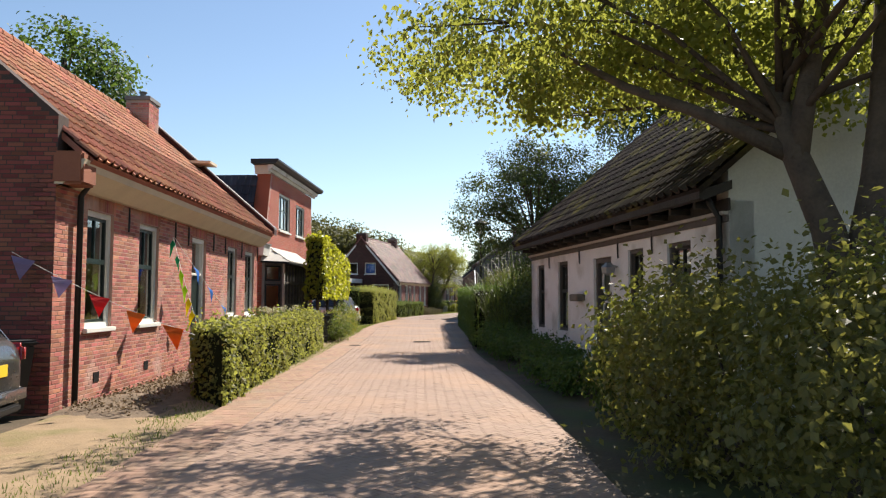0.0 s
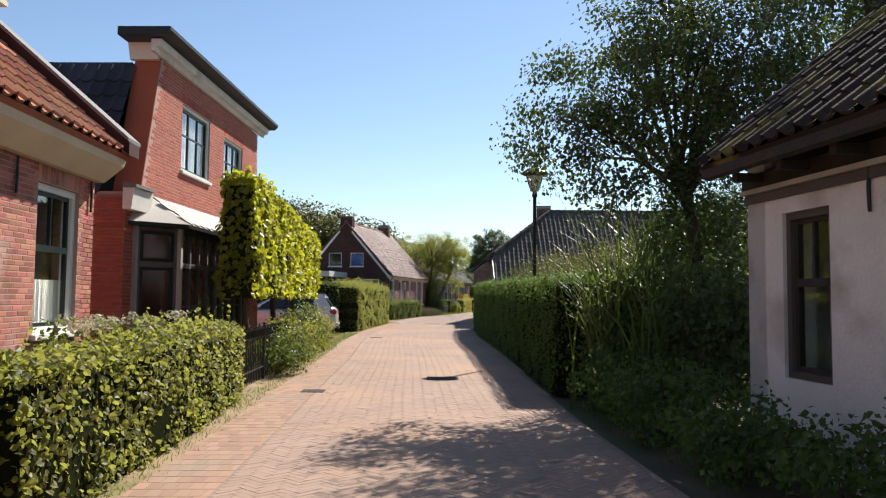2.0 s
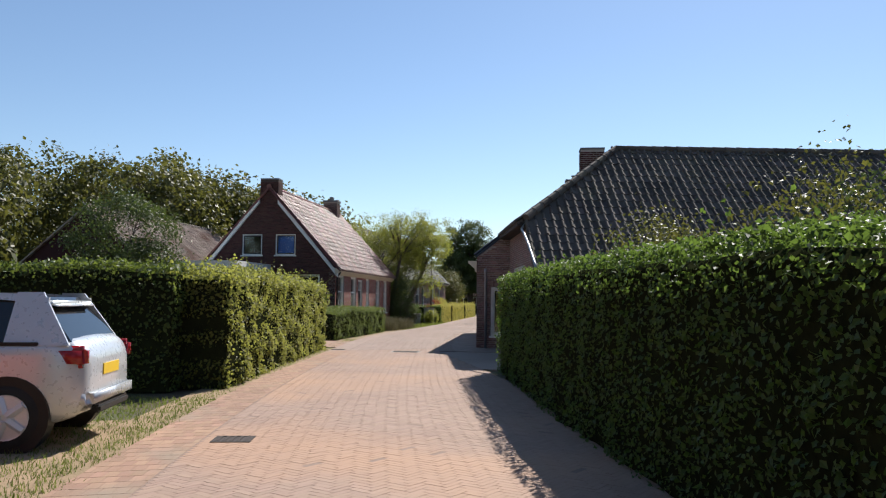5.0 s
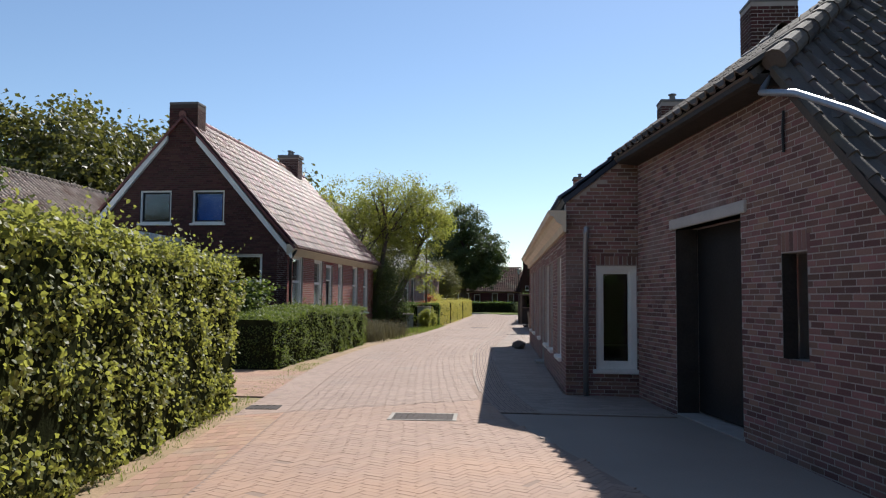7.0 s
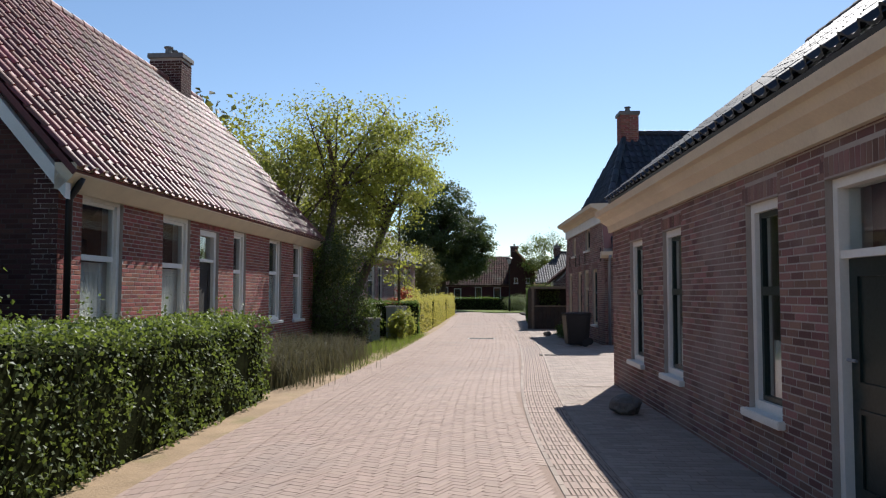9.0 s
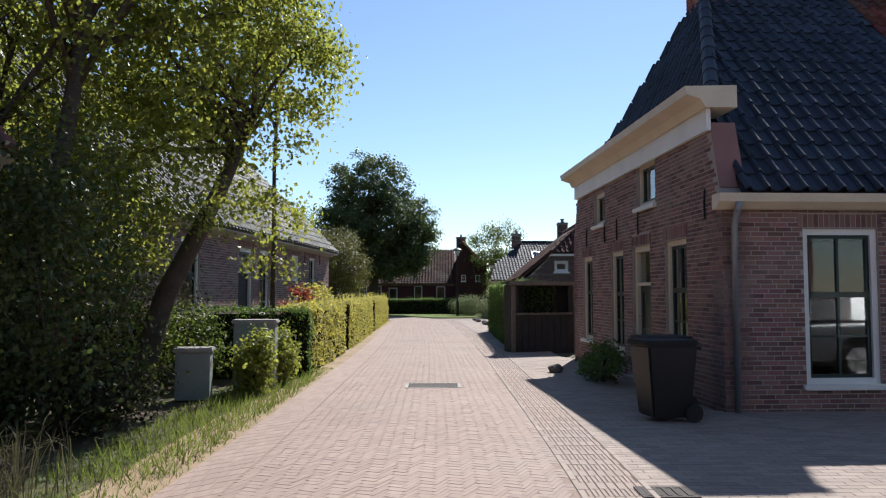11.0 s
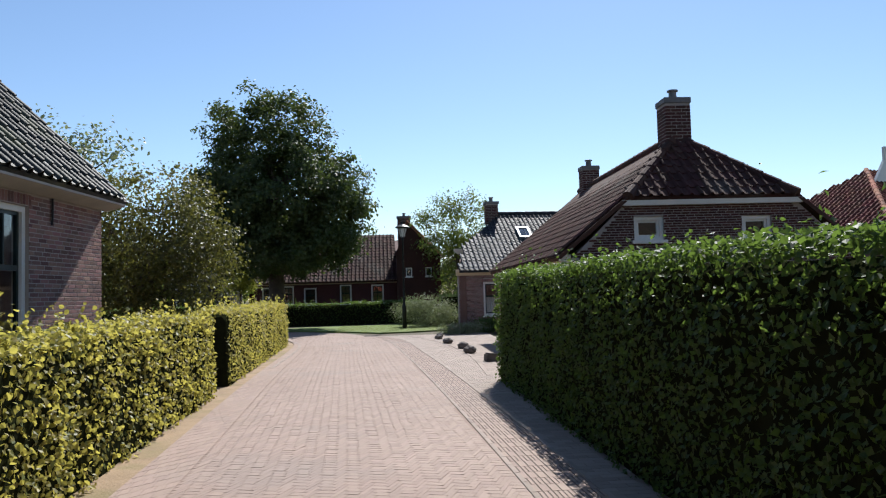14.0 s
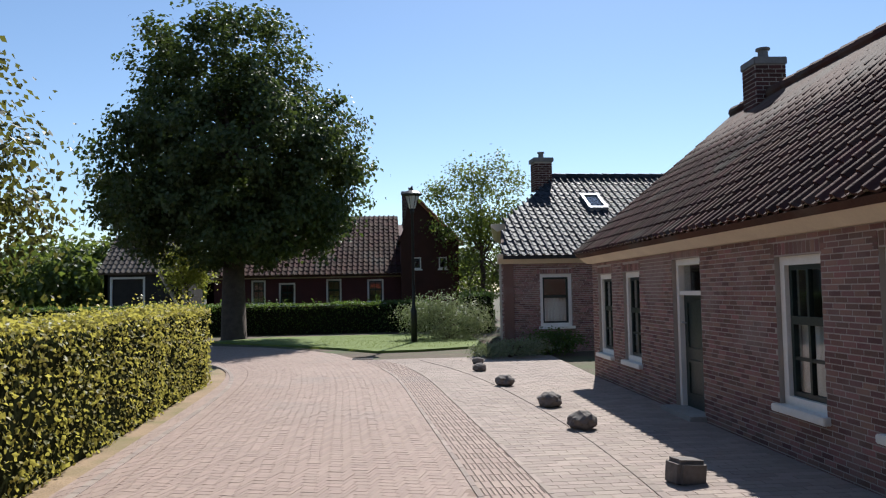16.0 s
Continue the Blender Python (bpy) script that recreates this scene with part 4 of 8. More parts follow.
part("wall_return", bm, BRICK_ORANGE, B)
# canted bay window with its slate skirt
bay = part("bay_window", bmesh.new(), BLACK, B, "black-framed canted bay window under a pale slate skirt")
corners = [(0.34, -0.004), (0.91, -0.55), (4.49, -0.55), (5.06, -0.004)]
for (pu, pv), (qu, qv), cols in zip(corners, corners[1:], (1, 8, 1)):
    ln_ = math.hypot(qu - pu, qv - pv)
    mb = pose(pu, pv, 0, 0, 0, math.degrees(math.atan2(qv - pv, qu - pu)))
    bm = ring(bmesh.new(), 0.05, ln_ - 0.05, 0.5, 2.5, 0.06, 0.0, 0.09, mb)
    box(bm, 0.11, ln_ - 0.11, 0.0, 0.09, 1.86, 1.94, mb)
    for k in range(1, cols):
        u = 0.05 + (ln_ - 0.1) * k / cols
        box(bm, u - 0.03, u + 0.03, 0.005, 0.085, 0.56, 1.86, mb)
        box(bm, u - 0.03, u + 0.03, 0.005, 0.085, 1.94, 2.44, mb)
    part("bay_frame", bm, BAY_WOOD, bay, "weathered grey-black window frame")
    if cols == 1:
        for z0, z1 in ((0.565, 1.855), (1.945, 2.435)):
            part("bay_sash", ring(bmesh.new(), 0.115, ln_ - 0.115, z0, z1, 0.055, 0.015, 0.07, mb), BLACK, bay)
    else:
        part("glazing_bar", box(bmesh.new(), 0.12, ln_ - 0.12, 0.02, 0.07, 1.2, 1.23, mb), BAY_WOOD, bay)
    for k in range(cols):
        u0, u1 = 0.08 + (ln_ - 0.16) * k / cols, 0.08 + (ln_ - 0.16) * (k + 1) / cols
        for z0, z1 in ((0.55, 1.87), (1.93, 2.45)):
            part("pane", box(bmesh.new(), u0, u1, 0.045, 0.05, z0, z1, mb), GLASS, bay).visible_shadow = False
    part("bay_base", box(bmesh.new(), 0.0, ln_, 0.0, 0.11, -0.08, 0.44, mb), BRICK_ORANGE, bay)
    part("bay_sill", soft_box(-0.04, ln_ + 0.04, -0.05, 0.12, 0.445, 0.5, 0.01, mb), WHITE, bay)
for u, v in corners:
    part("bay_post", box(bmesh.new(), u - 0.045, u + 0.045, v - 0.02 if v < -0.1 else v - 0.06, v + 0.07 if v < -0.1 else v, 0.5, 2.52), SLATE_PALE, bay, "pale corner post")
bm = bmesh.new()
eave_pts = [(0.1, -0.01), (0.78, -0.72), (4.62, -0.72), (5.3, -0.01)]
prism(bm, [(u, v, 2.5) for u, v in eave_pts], (0, 0, 0.06))
part("bay_ceiling", bm, BLACK, bay)
bm = bmesh.new()
lo_ = [bm.verts.new((u, v, 2.563)) for u, v in eave_pts]
hi_ = [bm.verts.new(p) for p in ((0.55, -0.008, 3.0), (0.85, -0.06, 3.0), (4.55, -0.06, 3.0), (4.85, -0.008, 3.0))]
for k in range(3):
    bm.faces.new((lo_[k], lo_[k + 1], hi_[k + 1], hi_[k]))
bm.faces.new(hi_)
bm.faces.new(lo_[::-1])
bm.faces.new((lo_[0], hi_[0], hi_[3], lo_[3]))
bmesh.ops.recalc_face_normals(bm, faces=bm.faces[:])
part("bay_roof", bm, SLATE_PALE, bay, "pale slate skirt over the bay")
slate = bpy.data.meshes.new("slate")
bm = bmesh.new()
prism(bm, [(-0.145, 0.24, 0.0), (-0.145, 0.07, 0.0), (-0.09, 0.015, 0.0), (0, -0.01, 0.0), (0.09, 0.015, 0.0), (0.145, 0.07, 0.0), (0.145, 0.24, 0.0)], (0, 0, 0.012))
bm.to_mesh(slate)
bm.free()
slate.materials.append(SLATE_PALE)
for j in range(4):
    for i in range(13):
        o_ = new("slate", slate)
        o_.parent = bay
        o_.matrix_local = Matrix.Translation((0.95 + (i + 0.5 * (j % 2)) * 0.29, -0.72 + j * 0.165, 2.572 + j * 0.11)) @ pose(0, 0, 0, 35, 0, 0)

# ---------------------------------------------------------------- house: white-plastered cottage with a mossy roof
W = thing("cottage", "white-plastered low cottage with dark window frames and mossy tiled roof", "house", frame_at(-0.59, 17.24, 0.334, -0.942))
LW, DW, EW, RW = 9.9, 7.4, 2.6, 6.1
m_f, m_n, m_e, m_b = sides(LW, DW)
ops = [(0.58, 1.24, 0.74, 2.2), (2.38, 3.12, 0.74, 2.2), (4.79, 5.75, 0.28, 2.15), (6.55, 7.2, 0.74, 2.2), (8.09, 8.85, 0.74, 2.2)]
wall(W, "front_wall", m_f, [(0, EW), (LW, EW)], ops, 0.32, PLASTER)
gab = gable(DW, -0.45, 2.72, RW + 0.1)
wall(W, "end_wall", m_n, gab, [], 0.3, PLASTER)
# tree shade on this gable is put into its greyer plaster
wall(W, "end_wall", m_e, gab, [], 0.3, PLASTER_SHADED)
wall(W, "back_wall", m_b, [(0, EW), (LW, EW)], [], 0.3, PLASTER)
for k, o in enumerate(ops):
    if k == 2:
        door(W, m_f, o, casing=BROWN_PAINT, leaf=GREEN_DARK, transom=0.0, label="dark green panelled door in a grey-brown frame")
    else:
        window(W, m_f, o, casing=BROWN_PAINT, sash=WOOD_DARK, style="sash", sill=None, w=0.06, recess=0.035)
moulding(W, m_f, [(-0.004, 2.34), (-0.035, 2.34), (-0.035, 2.42), (-0.004, 2.42)], 0, LW, BROWN_PAINT, "wall_plate")
moulding(W, m_f, [(-0.004, 2.425), (-0.075, 2.425), (-0.09, 2.465), (-0.004, 2.465)], 0, LW, SLATE_PALE, "string_course")
moulding(W, m_f, [(-0.004, 2.47), (-0.03, 2.47), (-0.03, 2.62), (-0.004, 2.62)], -0.05, LW + 0.05, WOOD_DARK, "eave_board")
moulding(W, m_f, [(-0.004, 2.72), (-0.36, 2.58), (-0.42, 2.60), (-0.42, 2.69), (-0.004, 2.83)], -0.1, LW + 0.1, WOOD_DARK, "soffit_board")
for k in range(14):
    u = 0.3 + k * (LW - 0.6) / 13
    part("rafter_end", box(bmesh.new(), u - 0.04, u + 0.04, -0.3, -0.032, 2.52, 2.6), WOOD_DARK, W)
roof_face(W, [(-0.1, -0.45, 2.72), (LW + 0.12, -0.45, 2.72), (LW + 0.12, DW / 2, RW + 0.1), (-0.1, DW / 2, RW + 0.1)], TILE_MOSS)
roof_face(W, [(LW, DW + 0.2, 2.6), (0, DW + 0.2, 2.6), (0, DW / 2, RW + 0.1), (LW, DW / 2, RW + 0.1)], TILE_MOSS, tiles=False)
ridge(W, (0, DW / 2, RW + 0.14), (LW, DW / 2, RW + 0.14), TILE_MOSS)
chimney(W, 1.6, DW / 2 + 0.1, RW - 0.6, 7.0, 0.75, 0.6, BRICK_RED, 0)
moulding(W, m_e, [(-0.06, 2.05), (-0.004, 2.05), (-0.004, 2.2), (-0.06, 2.2)], 1.5, DW, WOOD_DARK, "timber_rail")
anchors(W, m_f, (1.75, 4.0, 6.15, 7.6), 2.28)
gutter_pipe(W, m_f, LW - 0.12, 2.55, BLACK)
leaf_z = ((5.27, 1.72, 0.2, 0.22), (5.27, 1.02, 0.2, 0.34))
for cx, cz, rx_, rz_ in leaf_z:
    ring_pts = [(cx + rx_ * math.copysign(abs(math.cos(a)) ** 0.6, math.cos(a)), 0.094, cz + rz_ * math.copysign(abs(math.sin(a)) ** 0.6, math.sin(a))) for a in [2 * math.pi * q / 28 for q in range(29)]]
    part("door_moulding", tube(bmesh.new(), ring_pts, [0.02] * 29, 6), PLASTER, W, "pale moulding on the dark door")
part("wall_planter", soft_box(3.78, 4.28, -0.17, -0.004, 1.36, 1.5, 0.015), WOOD_POST, W, "weathered wooden wall planter")
bm = tube(bmesh.new(), [(6.05, -0.004, 1.95), (6.05, -0.16, 1.98)], [0.02, 0.02], 6)
lathe(bm, [(0.03, 1.8), (0.1, 1.84), (0.12, 1.94), (0.05, 2.02)], 10, Matrix.Translation((6.05, -0.16, 0)))
part("wall_lamp", bm, ZINC, W)

# ---------------------------------------------------------------- barn with a low tiled slope
D = thing("barn", "brown-brick barn with dark doorway and weathered pantiles", "barn", frame_at(-7.82, 51.33, 0.184, -0.983))
m_f = Matrix.Identity(4)
ops = [(1.5, 3.35, 0.0, 2.3), (4.17, 4.62, 0.88, 1.84)]
wall(D, "front_wall", m_f, [(0, 3.5), (4.25, 3.52), (5.95, 1.95)], ops, 0.35, MORTAR, BRICK_BROWN, lintel=0.2)
wall(D, "back_wall", pose(5.95, 14.0, 0, 0, 0, 180), [(0, 1.95), (1.7, 3.52), (5.95, 3.5)], [], 0.3, BRICK_BROWN)
wall(D, "side_wall", pose(5.95, 0, 0, 0, 0, 90), [(0.36, 1.95), (13.64, 1.95)], [], 0.3, BRICK_BROWN)
wall(D, "side_wall", pose(0, 14.0, 0, 0, 0, -90), [(0.36, 3.5), (13.64, 3.5)], [], 0.3, BRICK_BROWN)
roof_face(D, [(6.15, -0.12, 1.85), (6.15, 14, 1.85), (1.4, 14, 6.0), (1.4, 3.0, 6.0), (4.3, -0.12, 3.55)], TILE_DARK)
roof_face(D, [(-0.1, -0.33, 3.5), (4.3, -0.33, 3.5), (1.4, 3.0, 6.0)], TILE_DARK)
roof_face(D, [(-0.1, 14, 3.5), (-0.1, -0.12, 3.5), (1.4, 3.0, 6.0), (1.4, 14, 6.0)], TILE_DARK, tiles=False)
ridge(D, (1.4, 3.0, 6.05), (1.4, 14, 6.05), TILE_DARK)
ridge(D, (4.3, -0.1, 3.62), (1.4, 3.0, 6.05), TILE_DARK)
# reveals take dark timber colour to put the recess's shade on them
for u0, u1, z0, z1 in ((1.5, 1.512, -0.05, 2.3), (3.338, 3.35, -0.05, 2.3), (4.17, 4.182, 0.88, 1.84), (4.608, 4.62, 0.88, 1.84)):
    part("reveal", box(bmesh.new(), u0, u1, 0.004, 0.28 if z0 < 0 else 0.14, z0, z1), WOOD_DARK, D)
part("lintel_beam", soft_box(1.35, 3.5, -0.03, 0.2, 2.3, 2.43, 0.01), SLATE_PALE, D, "pale concrete lintel")
# black panel added for the dark of the open doorway
part("doorway_dark", box(bmesh.new(), 1.5, 3.35, 0.29, 0.34, 0.02, 2.3), BLACK, D, "black panel set back, standing for the doorway's darkness")
part("pane", box(bmesh.new(), 4.17, 4.62, 0.15, 0.16, 0.88, 1.84), GLASS, D)
moulding(D, m_f, [(-0.005, 3.38), (-0.27, 3.4), (-0.31, 3.42), (-0.31, 3.5), (-0.005, 3.5)], 0, 4.25, WOOD_DARK, "roof_gutter")
bm = tube(bmesh.new(), [(4.22, -0.1, 3.5), (4.25, -0.2, 3.32), (4.9, -0.22, 3.14), (5.67, -0.22, 2.8), (6.5, -0.22, 2.38), (6.95, -0.22, 2.15)], [0.032] * 6, 8)
smooth(part("downpipe", bm, ZINC, D, "slanting zinc pipe"))
anchors(D, m_f, (4.3,), 2.95)

# ---------------------------------------------------------------- long low house next to the barn
E_ = thing("house", "long brown-brick house with deep cream cornice and dark roof", "house", frame_at(-9.55, 64.9, 0.051, -0.9987))
LE, DE, EE, RE = 13.5, 6.4, 2.6, 5.3
m_f, m_n, m_e, m_b = sides(LE, DE)
ops = [(LE - 1.68, LE - 0.86, 0.48, 2.1), (LE - 3.42, LE - 2.72, 0.48, 2.1), (LE - 5.06, LE - 3.98, 0.48, 2.1), (LE - 6.2, LE - 5.46, 0.02, 2.16), (LE - 7.62, LE - 6.95, 0.5, 2.16), (LE - 10.35, LE - 9.55, 0.5, 2.16), (LE - 12.2, LE - 11.4, 0.5, 2.16)]
wall(E_, "front_wall", m_f, [(0, EE), (LE, EE)], ops, 0.3, MORTAR, BRICK_BROWN, lintel=0.15)
gab = gable(DE, -0.06, 2.9, RE + 0.12)
small_op = [(0.44, 1.04, 0.38, 1.91)]
wall(E_, "end_wall", m_e, gab, small_op, 0.3, MORTAR, BRICK_BROWN, lintel=0.15)
wall(E_, "end_wall", m_n, gab, [], 0.3, BRICK_BROWN)
wall(E_, "back_wall", m_b, [(0, EE), (LE, EE)], [], 0.3, BRICK_BROWN)
for k, o in enumerate(ops):
    if k == 3:
        door(E_, m_f, o, leaf=GREEN_DARK, transom=0.4, w=0.06, label="narrow dark door in a white frame")
    else:
        window(E_, m_f, o, style="transom", curtain=0.32, sash=GREEN_DARK)
window(E_, m_e, small_op[0], sash=WHITE, style="plain", sill=WHITE)
moulding(E_, m_f, [(-0.004, 2.4), (-0.05, 2.4), (-0.07, 2.5), (-0.16, 2.56), (-0.19, 2.63), (-0.25, 2.64), (-0.27, 2.72), (-0.004, 2.72)], -0.1, LE + 0.12, CREAM)
roof_face(E_, [(-0.1, -0.06, 2.9), (LE + 0.05, -0.06, 2.9), (LE + 0.05, DE / 2, RE + 0.12), (-0.1, DE / 2, RE + 0.12)], TILE_GLAZED)
roof_face(E_, [(LE, DE + 0.2, 2.6), (0, DE + 0.2, 2.6), (0, DE / 2, RE + 0.12), (LE, DE / 2, RE + 0.12)], TILE_GLAZED, tiles=False)
ridge(E_, (0, DE / 2, RE + 0.16), (LE, DE / 2, RE + 0.16), TILE_DARK)
chimney(E_, 4.25, DE / 2 + 0.45, RE - 0.7, 6.75, 0.55, 0.7, BRICK_DARK, 1, lip=0.02)
chimney(E_, 11.2, DE / 2 + 0.6, RE - 0.7, 6.72, 0.6, 0.8, BRICK_DARK, 0, lip=0.015)
gutter_pipe(E_, m_e, 0.28, 2.36)

# ---------------------------------------------------------------- corner house with the cream cornice and glazed roof
F = thing("house", "brown-brick corner house with cream cornice and black glazed roof", "house", frame_at(-9.03, 82.03, 0.0643, -0.9979))
LF, DF = 7.75, 12.0
m_f, m_n, m_e, m_b = sides(LF, DF)
ops = [(LF - 2.0, LF - 1.15, 0.5, 2.17), (LF - 3.55, LF - 2.65, 0.05, 2.18), (LF - 4.85, LF - 4.06, 0.4, 2.16), (LF - 6.97, LF - 6.18, 0.48, 2.16), (LF - 3.28, LF - 2.36, 2.79, 3.5), (LF - 6.0, LF - 5.2, 2.74, 3.37)]
wall(F, "front_wall", m_f, [(0, 2.6), (0.06, 2.7), (0.42, 3.55), (LF - 0.3, 3.55), (LF - 0.05, 2.7), (LF, 2.6)], ops, 0.32, MORTAR, BRICK_BROWN, singles=(0.2, 2.6, 0.3, 2.4), lintel=0.18)
side_ops = [(1.0, 1.95, 0.31, 2.2)]
wall(F, "end_wall", m_e, [(0, 2.55), (DF, 2.55)], side_ops, 0.3, MORTAR, BRICK_BROWN, lintel=0.18)
wall(F, "end_wall", m_n, [(0, 2.55), (DF, 2.55)], [], 0.3, BRICK_BROWN)
wall(F, "back_wall", m_b, [(0, 2.55), (LF / 2, 6.7), (LF, 2.55)], [], 0.3, BRICK_BROWN)
for k, o in enumerate(ops):
    if k == 1:
        door(F, m_f, o, casing=CREAM, leaf=GREEN_DARK, transom=0.5, label="dark door with a leaded transom in a cream frame")
    elif k > 3:
        window(F, m_f, o, casing=CREAM, style="plain", sill=WHITE, recess=0.06)
    else:
        window(F, m_f, o, casing=CREAM, sash=GREEN_DARK, style="cross", curtain=0.3)
window(F, m_e, side_ops[0], casing=WHITE, sash=GREEN_DARK, style="cross")
moulding(F, m_f, [(-0.004, 3.45), (-0.06, 3.45), (-0.06, 3.72), (-0.004, 3.72)], 0.35, LF - 0.25, WHITE, "frieze")
moulding(F, m_f, [(0.3, 3.72), (-0.1, 3.72), (-0.16, 3.82), (-0.34, 3.88), (-0.36, 3.98), (0.3, 4.0)], 0.3, LF - 0.16, CREAM)
bm = bmesh.new()
prism(bm, [(LF - 0.045, 0.002, 2.7), (LF - 0.045, 0.32, 2.7), (LF - 0.298, 0.32, 3.55), (LF - 0.298, 0.002, 3.55)], (0.012, 0, 0.004))
part("wall_return", bm, BRICK_BROWN, F)
moulding(F, m_e, [(-0.004, 2.42), (-0.1, 2.42), (-0.22, 2.5), (-0.24, 2.6), (-0.004, 2.6)], -0.12, 3.75, CREAM, "roof_gutter")
hy = 1.45
roof_face(F, [(LF + 0.2, 0.2, 2.62), (LF + 0.2, 3.9, 2.62), (LF / 2, 3.9, 6.72), (LF / 2, hy, 6.72), (LF - 0.95, 0.3, 3.95)], TILE_GLAZED)
roof_face(F, [(LF + 0.2, 3.9, 2.62), (LF + 0.2, DF + 0.1, 2.62), (LF / 2, DF + 0.1, 6.72), (LF / 2, 3.9, 6.72)], TILE_RED)
roof_face(F, [(0.4, 0.28, 3.98), (LF - 0.9, 0.28, 3.98), (LF / 2, hy, 6.72)], TILE_GLAZED)
roof_face(F, [(-0.15, DF + 0.1, 2.62), (-0.15, 0.2, 2.62), (LF / 2 - 0.02, hy, 6.72), (LF / 2 - 0.02, DF + 0.1, 6.72)], TILE_DARK, tiles=False)
ridge(F, (LF / 2, hy, 6.77), (LF / 2, DF, 6.77), TILE_GLAZED)
ridge(F, (LF - 0.9, 0.3, 4.02), (LF / 2, hy, 6.77), TILE_GLAZED)
chimney(F, LF / 2, hy + 0.1, 6.0, 7.45, 0.6, 0.58, BRICK_DEEP, 1)
anchors(F, m_f, (1.25, 2.6, 3.4, 4.6, 7.3), 2.55)
gutter_pipe(F, m_e, 0.12, 2.4)
part("skylight", box(bmesh.new(), 0, 0.6, 0, 0.7, 0.0, 0.07, Matrix.Translation((LF - 2.2, 5.2, 5.05)) @ pose(0, 0, 0, 0, 0, 90) @ pose(0, 0, 0, 47, 0, 0)), ZINC, F)

# ---------------------------------------------------------------- gabled house with twin attic windows (west side)
C = thing("house", "brick gabled house with its gable shaded darker, white bargeboards and pinkish roof tiles", "house", frame_at(-16.31, 60.8, -0.006, 1.0))
LC, DC, EC, RC = 11.7, 6.4, 2.85, 6.5
m_f, m_n, m_e, m_b = sides(LC, DC)
ops = [(0.5, 1.5, 0.82, 2.64), (2.7, 3.7, 0.82, 2.62), (4.1, 4.95, 0.05, 2.5), (5.7, 6.4, 0.82, 2.6), (7.9, 8.8, 0.82, 2.66), (9.8, 10.68, 0.8, 2.65)]
wall(C, "front_wall", m_f, [(0, EC), (LC, EC)], ops, 0.3, MORTAR, BRICK_DEEP, lintel=0.15)
gw = [(DC - 4.46, DC - 3.5, 3.5, 4.46), (DC - 2.86, DC - 1.9, 3.5, 4.46), (DC - 2.2, DC - 0.73, 0.75, 2.63)]
gab = gable(DC, -0.28, EC - 0.04, RC + 0.14)
# near-black brick and mortar hold the shade of this sunless gable
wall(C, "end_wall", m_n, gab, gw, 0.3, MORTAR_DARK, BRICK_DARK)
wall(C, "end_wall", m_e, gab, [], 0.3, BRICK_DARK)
wall(C, "back_wall", m_b, [(0, EC), (LC, EC)], [], 0.3, BRICK_BROWN)
for k, o in enumerate(ops):
    if k == 2:
        door(C, m_f, o, leaf=WOOD_DARK, transom=0.4, label="dark door in a white frame")
    else:
        window(C, m_f, o, sash=WHITE, style="transom", curtain=0.55)
window(C, m_n, gw[0], sash=BLACK, style="plain", w=0.05)
window(C, m_n, gw[1], sash=BLACK, style="plain", w=0.05, blind=BLUE_BLIND)
window(C, m_n, gw[2], sash=WHITE, style="transom", w=0.05, curtain=0.0)
for a, b in (((DC + 0.14, EC - 0.16), (DC / 2 + 0.44, RC - 0.4)), ((DC / 2 - 0.44, RC - 0.4), (-0.14, EC - 0.16))):
    bm = bmesh.new()
    prism(bm, [(a[0], 0, a[1]), (b[0], 0, b[1]), (b[0], 0, b[1] - 0.24), (a[0], 0, a[1] - 0.2)], (0, -0.1, 0), m_n)
    part("bargeboard", bm, WHITE, C, "white bargeboard")
moulding(C, m_f, [(-0.004, EC - 0.25), (-0.06, EC - 0.25), (-0.25, EC - 0.08), (-0.28, EC + 0.05), (-0.004, EC + 0.05)], -0.1, LC + 0.1, CREAM)
roof_face(C, [(-0.12, -0.28, EC - 0.04), (LC + 0.1, -0.28, EC - 0.04), (LC + 0.1, DC / 2, RC + 0.14), (-0.12, DC / 2, RC + 0.14)], TILE_PINK)
roof_face(C, [(LC, DC + 0.28, EC - 0.04), (-0.12, DC + 0.28, EC - 0.04), (-0.12, DC / 2, RC + 0.14), (LC, DC / 2, RC + 0.14)], TILE_PINK, tiles=False)
ridge(C, (-0.1, DC / 2, RC + 0.18), (LC, DC / 2, RC + 0.18), TILE_PINK)
chimney(C, 0.26, DC / 2, RC - 0.75, 7.05, 0.55, 0.86, BRICK_DARK, 0, MORTAR_DARK, 0.01)
chimney(C, 9.9, DC / 2, RC - 0.3, 7.3, 0.6, 0.8, BRICK_DARK, 2)
gutter_pipe(C, m_f, 0.1, EC - 0.2, BLACK)
ext = part("extension", box(bmesh.new(), -3.6, -0.02, DC - 3.2, DC + 2, 0, 2.7), BRICK_DARK, C, "flat-roofed extension with a white fascia")
part("fascia", box(bmesh.new(), -3.75, -0.02, DC - 3.35, DC + 2.1, 2.7, 3.05), WHITE, ext)

# ---------------------------------------------------------------- outbuilding beyond the gabled house
O = thing("outbuilding", "long low outbuilding with pale weathered tile roof", "outbuilding", frame_at(-23.5, 58.0, 0, 1))
m_f, m_n, m_e, m_b = sides(12.5, 6.6)
wall(O, "front_wall", m_f, [(0, 2.6), (12.5, 2.6)], [], 0.3, BRICK_DARK)
gab = gable(6.6, -0.3, 2.55, 5.5)
wall(O, "end_wall", m_n, gab, [], 0.3, BRICK_DARK)
wall(O, "end_wall", m_e, gab, [], 0.3, MORTAR_DARK)
